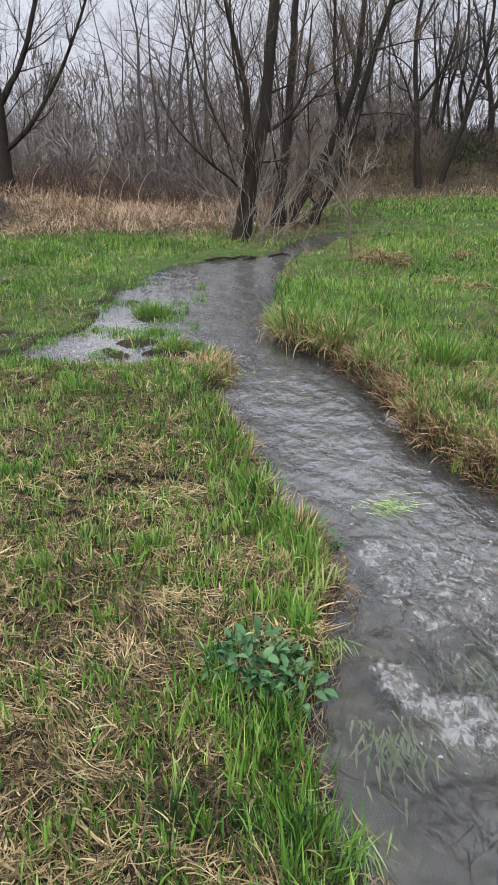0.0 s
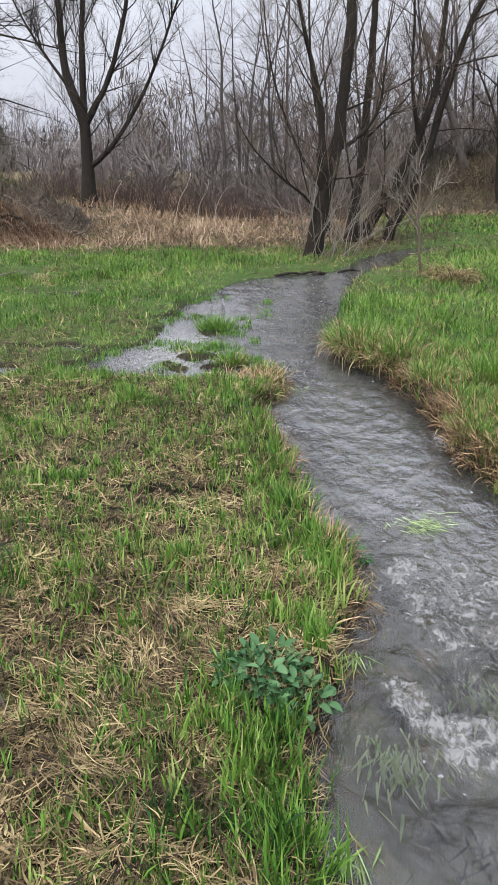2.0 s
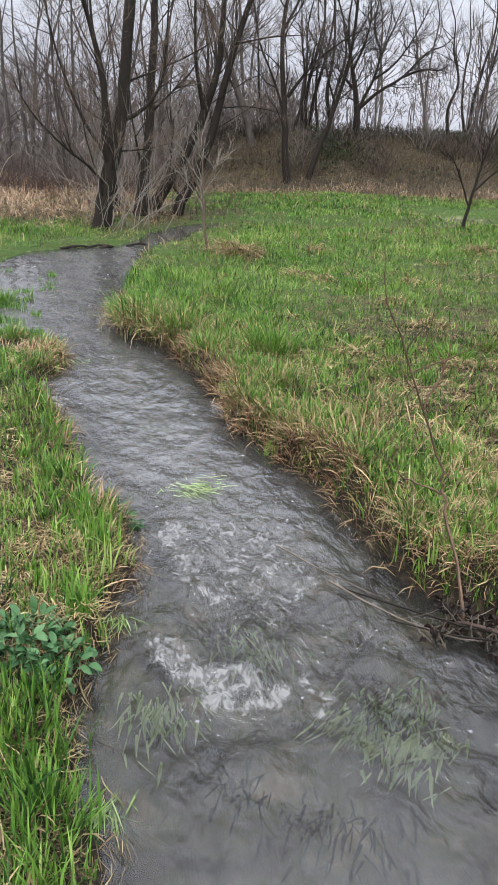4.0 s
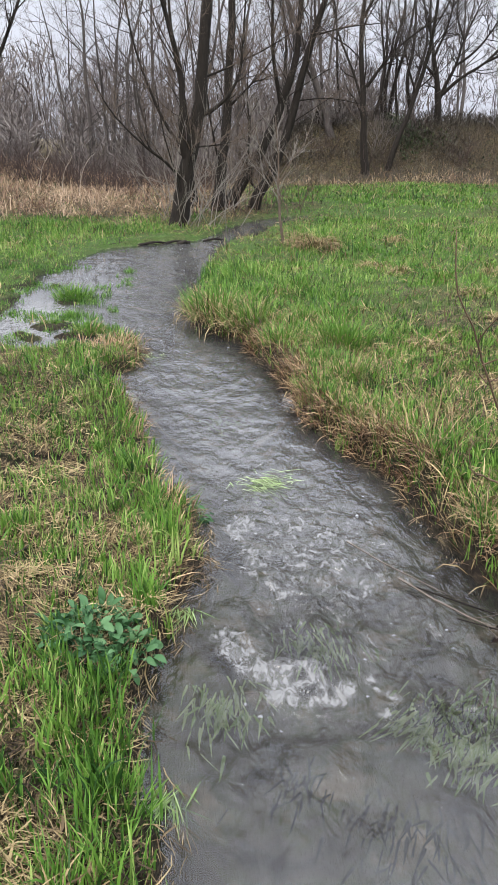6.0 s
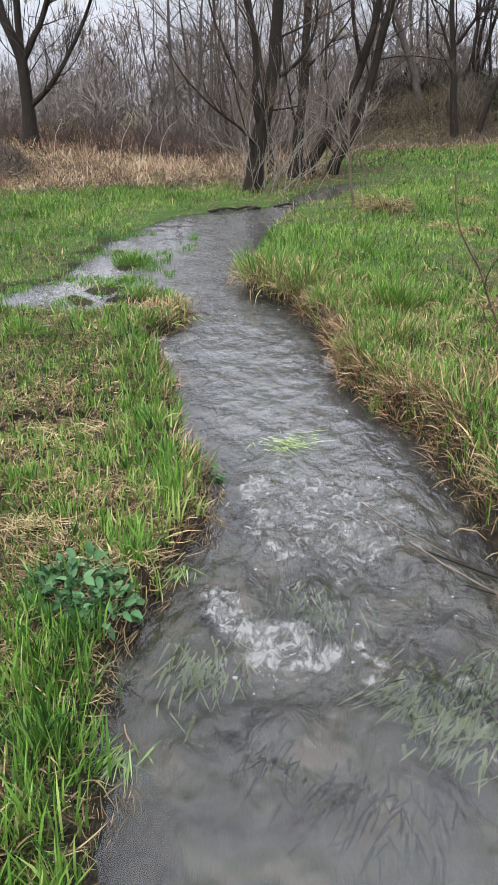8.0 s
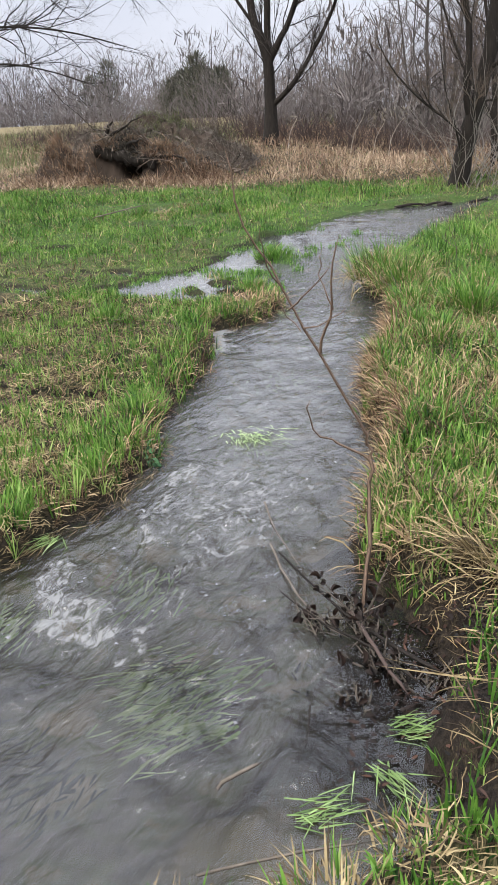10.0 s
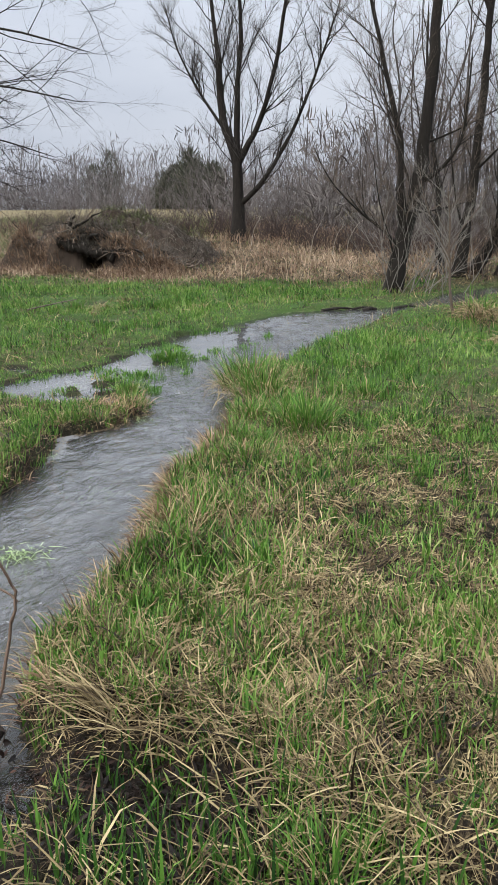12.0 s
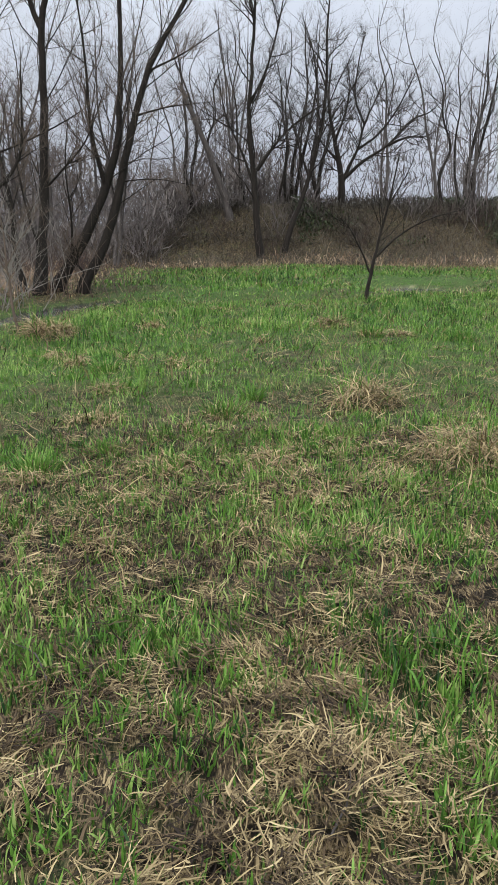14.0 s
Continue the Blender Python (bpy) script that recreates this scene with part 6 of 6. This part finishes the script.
tagged(new("leaf_litter", blade_mesh("leaf_litter_hollow", [hollow_litter()], DEADLEAF)), "dark rotting leaves in a meadow hollow", "leaf litter", kind="stuff")


def foam_flecks():
    """Small flecks of foam drifting on the brook and the pool."""
    n = 420
    x, y = rng.uniform(-1.6, 1.5, n), 1.3 + 11 * rng.random(n) ** 1.1
    ok = wet(x, y) > 0.12
    x, y = x[ok], y[ok]
    vs, fs = [], []
    for k in range(len(x)):
        s, o, z = rng.uniform(0.0025, 0.008) * (0.8 + 0.03 * y[k]), len(vs), float(water_level(y[k])) + 0.006
        ring = rng.uniform(0.25, 1.5, 7)
        for j in range(7):
            a = j * 6.283 / 7
            vs.append((x[k] + 1.4 * s * ring[j] * math.cos(a), y[k] + s * ring[j] * math.sin(a), z - 0.004))
        vs.append((x[k], y[k], z + 0.3 * s))
        fs += [(o + j, o + (j + 1) % 7, o + 7) for j in range(7)]
    return mesh_of("foam_fleck", vs, fs, FOAM, smooth=True)


FOAM = bark("foam", (0.18, 0.185, 0.185), (0.32, 0.325, 0.33), 40)
tagged(new("foam_fleck", foam_flecks()), "small white foam flecks drifting on the water", "foam", kind="stuff")


tagged(new("leaf_litter", blade_mesh("leaf_litter", [litter()], DEADLEAF)), "wet black leaf litter in the inlet", "leaf litter", kind="stuff")


# ---------------------------------------------------------------- water weeds
def water_weed(x, y, length, spread, count, label, flow=-1.5, tone=0.55, high=0.004, seed=0, mat=None):
    """A tuft trailing in the current just at the surface."""
    q = np.random.default_rng(seed)
    count = int(count * (1.7 if high > 0 else 0.75))
    p = np.stack([q.normal(0, spread, count), q.normal(0, spread * (0.7 if high > 0 else 1.1), count), np.where(q.random(count) < (0.6 if high > 0 else 0.0), q.uniform(-0.005, max(high, 0.004), count), q.uniform(-0.075, -0.03, count))], -1)
    b = blades(p, length * q.uniform(0.4, 1.2, count), q.uniform(0.0025, 0.006, count) if high > 0 else q.uniform(0.004, 0.012, count), flow + q.normal(0, 0.4 if high > 0 else 0.3, count), q.uniform(1.3, 1.55, count) if high > 0 else q.uniform(1.47, 1.62, count), q.uniform(0.05, 0.3, count) if high > 0 else q.uniform(-0.06, 0.06, count), np.clip(q.normal(tone, 0.2, count), 0, 1), 4, twist=0.2)
    ob = tagged(new("water_weed", blade_mesh("water_weed", [b], mat or WEED)), label, "water plant", "water weeds", "stuff")
    ob.location = (x, y, float(water_level(y)))


water_weed(0.50, 4.47, 0.12, 0.09, 110, "pale green weed trailing in the brook", -1.2, 0.5, -0.006, 1, WEED)
water_weed(0.68, 3.42, 0.11, 0.07, 110, "pale grassy tuft standing in the brook", -0.9, 0.6, 0.025, 2, WEED)
water_weed(0.79, 2.1, 0.11, 0.06, 150, "green weed under the riffle", -1.6, 0.55, -0.008, 3, WEED)
water_weed(0.43, 1.76, 0.11, 0.06, 150, "pale green weed trailing under water", -1.6, 0.8, -0.012, 4, WEED)
water_weed(1.17, 1.64, 0.12, 0.08, 170, "tangled green weed trailing in the current", -2.0, 0.6, -0.002, 5, WEED)
water_weed(1.20, 1.52, 0.10, 0.06, 110, "pale weed trailing in the current", -2.2, 0.85, -0.006, 6, WEED)
water_weed(1.05, 1.68, 0.10, 0.05, 80, "pale weed trailing in the current", -2.2, 0.8, -0.006, 7, WEED)
water_weed(1.28, 1.75, 0.11, 0.05, 90, "green weed trailing by the inlet", -2.2, 0.45, -0.002, 8, WEED)
water_weed(1.33, 1.56, 0.10, 0.025, 40, "pale leafy weed sunk in the brook", -2.3, 0.75, -0.006, 9, WEED)
water_weed(1.15, 1.70, 0.07, 0.07, 60, "dark rotting weed in the current", -2.2, 0.4, 0.002, 10, DARKWEED)
water_weed(0.88, 1.25, 0.09, 0.07, 70, "dark weed trailing under water", -2.1, 0.4, -0.004, 11, DARKWEED)
water_weed(1.02, 1.22, 0.08, 0.06, 60, "dark weed trailing under water", -1.7, 0.4, -0.004, 12, DARKWEED)
water_weed(0.62, 1.42, 0.10, 0.06, 50, "dark weed trailing under water", -1.9, 0.4, -0.008, 13, DARKWEED)
water_weed(1.81, 1.64, 0.10, 0.03, 30, "flattened bright green grass in the inlet", 0.3, 0.3, 0.02, 14, WEED)
water_weed(1.80, 1.47, 0.12, 0.03, 28, "flattened bright green grass in the inlet", -0.6, 0.35, 0.02, 15, WEED)
water_weed(1.66, 1.3, 0.10, 0.04, 34, "flattened bright green grass in the inlet", 0.6, 0.3, 0.02, 16, WEED)
water_weed(0.3, 2.25, 0.13, 0.03, 40, "pale grass blades combed by the current", -1.7, 0.4, 0.003, 17, WEED)
water_weed(0.27, 1.35, 0.14, 0.03, 36, "pale grass blades combed by the current", -1.7, 0.4, 0.003, 18, WEED)
water_weed(-0.2, 4.85, 0.14, 0.05, 40, "pale grass blades combed by the current", -1.2, 0.85, 0.005, 19, WEED)
water_weed(-0.05, 5.9, 0.14, 0.05, 40, "pale grass blades combed by the current", -1.0, 0.7, 0.01, 20, WEED)


# ---------------------------------------------------------------- driftwood and sticks
def stick(nodes, r0, r1, label, seed, name="stick", mat=DEADWOOD, twigs=0):
    r = random.Random(seed)
    foot = np.array(nodes[0], float)
    line = slim(name, [np.array(q, float) - foot for q in nodes], r0, r1, r, r0 * 0.4)
    lines = [line]
    if twigs:
        ramify(line, r, [(twigs, 0.3, 0.7, 3, r0 * 0.5)], lines, 0.02)
    ob = new(name, tubes_mesh(name, lines, mat, 7 if r0 > 0.02 else 5))
    ob.location = foot
    return tagged(ob, label, "driftwood")


w = float(water_level(12.6))
stick([(0.02, 12.52, w - 0.01), (0.1, 12.56, w + 0.03), (0.2, 12.62, w + 0.0)], 0.035, 0.02, "short dark wet root at the pool edge", 112, "log", BARK)
for k, (x, y, turn, long) in enumerate([(-1.1, 12.0, 0.7, 0.5), (-0.6, 12.3, 0.45, 0.55), (-0.2, 12.55, 0.3, 0.35), (0.4, 12.85, 0.5, 0.4)]):
    stick([(x, y, w + 0.0), (x + 0.5 * long * math.cos(turn), y + 0.5 * long * math.sin(turn), w + 0.035), (x + long * math.cos(turn + 0.1), y + long * math.sin(turn + 0.1), w + 0.01)], 0.022, 0.012, "dark wet root along the pool edge", 150 + k, "root", BARK, 4)
z = up(-4.4, 10.6)
stick([(-4.7, 10.5, z + 0.03), (-4.3, 10.65, z + 0.12), (-3.9, 10.8, z + 0.2)], 0.014, 0.006, "dark stick lying in the green grass", 114)
stick([(1.15, 2.42, -0.03), (1.3, 2.2, -0.035), (1.48, 2.0, -0.03), (1.6, 1.9, 0.0)], 0.005, 0.003, "thin wet stick lying in the current", 115, twigs=3)
stick([(1.0, 2.75, -0.035), (1.15, 2.5, -0.03), (1.35, 2.25, -0.03)], 0.004, 0.002, "thin wet stick lying in the current", 116, twigs=2)
stick([(1.19, 2.4, -0.05), (1.36, 2.22, -0.03), (1.55, 2.03, -0.01), (1.72, 1.9, 0.01), (1.9, 1.78, 0.03)], 0.003, 0.007, "dark wet stick lying across the inlet", 117, mat=BARK, twigs=7)
stick([(1.3, 2.12, -0.03), (1.5, 1.95, 0.0), (1.68, 1.85, 0.02), (1.86, 1.72, 0.02)], 0.0025, 0.005, "dark wet stick lying across the inlet", 119, mat=BARK, twigs=6)
stick([(1.44, 1.28, -0.05), (1.48, 1.33, -0.03), (1.53, 1.38, -0.02)], 0.006, 0.005, "short pale stick end in the shallows", 121)
stick([(1.5, 1.05, -0.05), (1.64, 1.14, -0.04), (1.86, 1.2, 0.03)], 0.004, 0.003, "thin reddish stem at the near bank", 118)
stick([(1.56, 2.06, -0.02), (1.63, 1.93, 0.03), (1.72, 1.8, 0.02), (1.82, 1.7, 0.0)], 0.008, 0.005, "reddish wet stem lying in the inlet", 122, mat=BRIAR)
stick([(1.56, 1.64, -0.05), (1.59, 1.54, -0.03), (1.61, 1.45, -0.03)], 0.0035, 0.002, "thin dark wet stick lying in the inlet", 123, mat=BARK, twigs=3)
for k, (x, y, a) in enumerate([(2.6, 2.7, 0.6), (3.4, 3.1, 2.0), (4.2, 2.4, 1.1), (-0.5, 2.4, 0.8), (-0.8, 1.7, 2.2), (3.0, 4.3, 2.6)]):
    z = up(x, y) + 0.03
    stick([(x, y, z), (x + 0.15 * math.cos(a), y + 0.15 * math.sin(a), z + 0.02), (x + 0.32 * math.cos(a + 0.2), y + 0.32 * math.sin(a + 0.2), z + 0.01)], 0.004, 0.0015, "long dry grass stalk lying on the meadow", 120 + k, "dry_stalk", BARK_PALE)


# ---------------------------------------------------------------- the brush pile at the meadow's edge
def roof_height(u, v):
    """Height of the matted roof over the brush pile's hollow."""
    return 0.74 + 0.26 * np.exp(-((u + 0.2) / 0.5) ** 2) * step(-0.5, 0.3, v) - 0.16 * step(0.1, 0.85, u) + 0.3 * (field(u, v, 0.22, 69) - 0.5) + 0.16 * (field(u, v, 0.08, 60) - 0.5)


def brush_pile(x, y):
    """An overgrown heap of earth and roots with a dark hollow in its front."""
    z0 = up(x, y) - 0.1
    ob = thing("brush_pile", (x, y, z0), "overgrown dark heap of roots and branches with a hollow", "brush pile")
    u, v = np.meshgrid(np.linspace(-2.6, 2.6, 84), np.linspace(-0.9, 3.0, 64), indexing="ij")
    crest = 0.74 + 0.32 * np.exp(-((u + 0.1) / 0.75) ** 2) + 0.12 * np.exp(-((u + 1.7) / 0.5) ** 2) - 0.6 * step(0.8, 2.3, u)
    lip = -0.35 + 0.25 * (field(u, 0 * u, 0.5, 72) - 0.5)
    front = step(lip - 0.22, lip + 0.12, v)
    h = front * crest * (0.85 + 0.5 * (field(u, v, 0.35, 70) - 0.5) + 0.3 * (field(u, v, 0.14, 71) - 0.5)) + 0.35 * step(0.3, 1.6, v) * step(-2.6, -1.2, u)
    h = h * step(2.6, 2.0, np.abs(u)) * step(3.0, 2.2, v) - 0.05
    hole = np.exp(-((u - 0.17) / 0.32) ** 4) * step(1.3, 1.1, v) + 0.55 * np.exp(-((u + 1.3) / 0.32) ** 4) * step(0.1, -0.1, v)
    h = h * (1 - 0.95 * np.clip(hole, 0, 1))
    n0, n1 = u.shape
    ids = np.arange(n0 * n1).reshape(n0, n1)
    q = np.stack([ids[:-1, :-1], ids[1:, :-1], ids[1:, 1:], ids[:-1, 1:]], -1).reshape(-1, 4)
    part("mound", mesh_of("mound", np.stack([u.ravel(), v.ravel(), h.ravel()], -1), q, MUD, smooth=True), ob, "dark bare earth")

    def top(px, py):
        i, j = np.clip(((np.asarray(px) + 2.6) / 5.2 * 83).astype(int), 0, 83), np.clip(((np.asarray(py) + 0.9) / 3.9 * 63).astype(int), 0, 63)
        on_roof = (px > -0.6) & (px < 0.83) & (py > -0.48) & (py < 1.45)
        return np.where(on_roof, np.maximum(h[i, j], roof_height(np.asarray(px, float), np.asarray(py, float))), h[i, j])

    # The matted roof of roots and earth over the hollow.
    ru, rv = np.meshgrid(np.linspace(-0.62, 0.85, 44), np.linspace(-0.5, 1.5, 50), indexing="ij")
    roof = roof_height(ru, rv)
    under = roof - 0.1 - 0.16 * field(ru, rv, 0.15, 75)
    sheet = np.arange(ru.size).reshape(ru.shape)
    lid = np.stack([sheet[:-1, :-1], sheet[1:, :-1], sheet[1:, 1:], sheet[:-1, 1:]], -1).reshape(-1, 4)
    rim = np.concatenate([sheet[:, 0], sheet[-1, 1:], sheet[-2::-1, -1], sheet[0, -2::-1]])
    hem = np.stack([rim[:-1], rim[:-1] + ru.size, rim[1:] + ru.size, rim[1:]], -1)
    part("overhang", mesh_of("overhang", np.concatenate([np.stack([ru.ravel(), rv.ravel(), roof.ravel()], -1), np.stack([ru.ravel(), rv.ravel(), under.ravel()], -1)]), np.concatenate([lid, lid[:, ::-1] + ru.size, hem]), BARK, smooth=True), ob, "matted roots and earth")

    r, tangle = random.Random(131), []
    # Roots and boughs along the lip, arching over the hollow.
    for k in range(120):
        px, py = r.gauss(0.45, 1.0), r.uniform(-0.4, 0.9)
        z = max(float(top(px, max(py, 0.0))), 0.3) * r.uniform(0.95 if abs(px - 0.12) < 0.7 else 0.6, 1.12)
        a = r.gauss(0, 0.5) + (math.pi if r.random() < 0.4 else 0)
        line = shoot((px, py, z), (math.cos(a), math.sin(a) - 0.2, r.uniform(-0.3, 0.12)), r.uniform(0.35, 1.2), r.uniform(0.008, 0.034), r, 6, 0.3, -0.03)
        ramify(line, r, [(10, 0.4, 0.9, 3, 0.01)], tangle, 0.0)
        part("branch", tubes_mesh("branch", [line], (DEADWOOD if k % 4 == 0 else BARK if k % 5 == 1 else TWIG), 5), ob)
    tagged(part("twig_tangle", tubes_mesh("twig_tangle", tangle, DEADWOOD, 3), ob), kind="stuff")
    # Upright stubs and a crooked bough above the hole.
    for px, way, long, thick in ((-0.35, (-0.15, 0, 1), 0.45, 0.05), (0.1, (0.7, -0.1, 0.5), 0.9, 0.045), (0.9, (1, -0.1, -0.1), 1.1, 0.04), (-0.3, (0.9, -0.1, 0.25), 1.2, 0.04)):
        part("branch", tubes_mesh("branch", [shoot((px, -0.3, float(top(px, 0.0)) - 0.05), way, long, thick, r, 6, 0.25, -0.05)], BARK, 7), ob)

    def cover(count, x0, x1, y0, y1, tall, tone, lean, mat, name, label, want):
        gx2, gy2 = rng.uniform(x0, x1, count), rng.uniform(y0, y1, count)
        ok = rng.random(count) < want(gx2, gy2)
        gx2, gy2 = gx2[ok], gy2[ok]
        n = len(gx2)
        b = blades(np.stack([gx2, gy2, top(gx2, gy2)], -1), rng.uniform(*tall, n), rng.uniform(0.006, 0.017, n), rng.normal(-1.57, 1.1, n), np.abs(rng.normal(lean, 0.35, n)), rng.gamma(3, 0.4, n), np.clip(rng.normal(tone, 0.25, n), 0, 1), 3)
        tagged(part(name, blade_mesh(name, [b], mat), ob, label), kind="stuff")

    cover(15000, -2.6, 2.6, -1.15, 0.6, (0.1, 0.42), 0.5, 0.6, TAN, "dead_thatch", "hanging tan dead grass",
          lambda x2, y2: (np.hypot((x2 - 0.1) / 0.45, (y2 + 0.5) / 0.9) > 1) * (0.25 + 0.75 * step(0.4, 0.6, field(x2, y2, 0.4, 73))) * step(0.6, -0.2, y2))
    cover(7000, -2.5, 2.3, 0.1, 2.8, (0.08, 0.3), 0.5, 0.6, MOSSY, "moss_growth", "olive-green moss and grass", lambda x2, y2: step(0.3, 0.55, field(x2, y2, 0.6, 74)) * step(0.0, 0.8, y2) * step(1.2, 0.3, x2))
    cover(8000, -2.5, 2.5, -0.3, 2.6, (0.08, 0.34), 0.8, 0.8, SLOPE, "leaf_cover", "dark dead leaves", lambda x2, y2: 0.8 + 0 * x2)
    cover(2600, -0.62, 0.84, -0.5, 0.5, (0.08, 0.3), 0.5, 1.1, SLOPE, "root_mat", "hanging grey-brown roots", lambda x2, y2: 0.9 + 0 * x2)
    cover(900, -0.75, 0.9, -0.5, 0.3, (0.15, 0.45), 0.5, 0.9, TAN, "dead_thatch", "hanging tan dead grass", lambda x2, y2: step(0.45, 0.6, field(x2, y2, 0.3, 80)))


MUD = bark("dark_earth", (0.012, 0.009, 0.007), (0.075, 0.054, 0.04), 9)
brush_pile(-7.5, 16.6)
PALEWOOD = bark("bleached_wood", (0.25, 0.21, 0.17), (0.5, 0.45, 0.38), 14)
# White dead stems in the briars.
for k, (x, y) in enumerate([(-3.6, 20.6), (-3.1, 20.9), (-2.6, 20.4), (-5.2, 20.5)]):
    z = up(x, y)
    stick([(x, y, z - 0.05), (x + 0.1, y, z + 0.5), (x + 0.3, y, z + 0.85), (x + 0.45 - 0.3 * (k % 2), y, z + 1.25 - 0.15 * k)], 0.008, 0.003, "pale dead bush standing in the briars", 140 + k, "dead_bush", PALEWOOD, 3)

# Pale shoots springing from the ground round the willow feet.
SHOOTS = [shrub(56, 2.6, TWIG_PALE, 14, "pale brown shoots round the willow foot", 0.009, ((5, 0.4, 0.45, 3, 0.006),)), shrub(57, 2.0, TWIG, 12, "thin brown shoots round the willow foot", 0.009, ((5, 0.4, 0.45, 3, 0.006),))]
plant_all(SHOOTS, [(0.5, 14.95, 0), (1.05, 16.7, 40), (0.3, 16.9, 120), (1.7, 17.0, 200), (0.1, 14.75, 250), (2.3, 17.6, 300)])
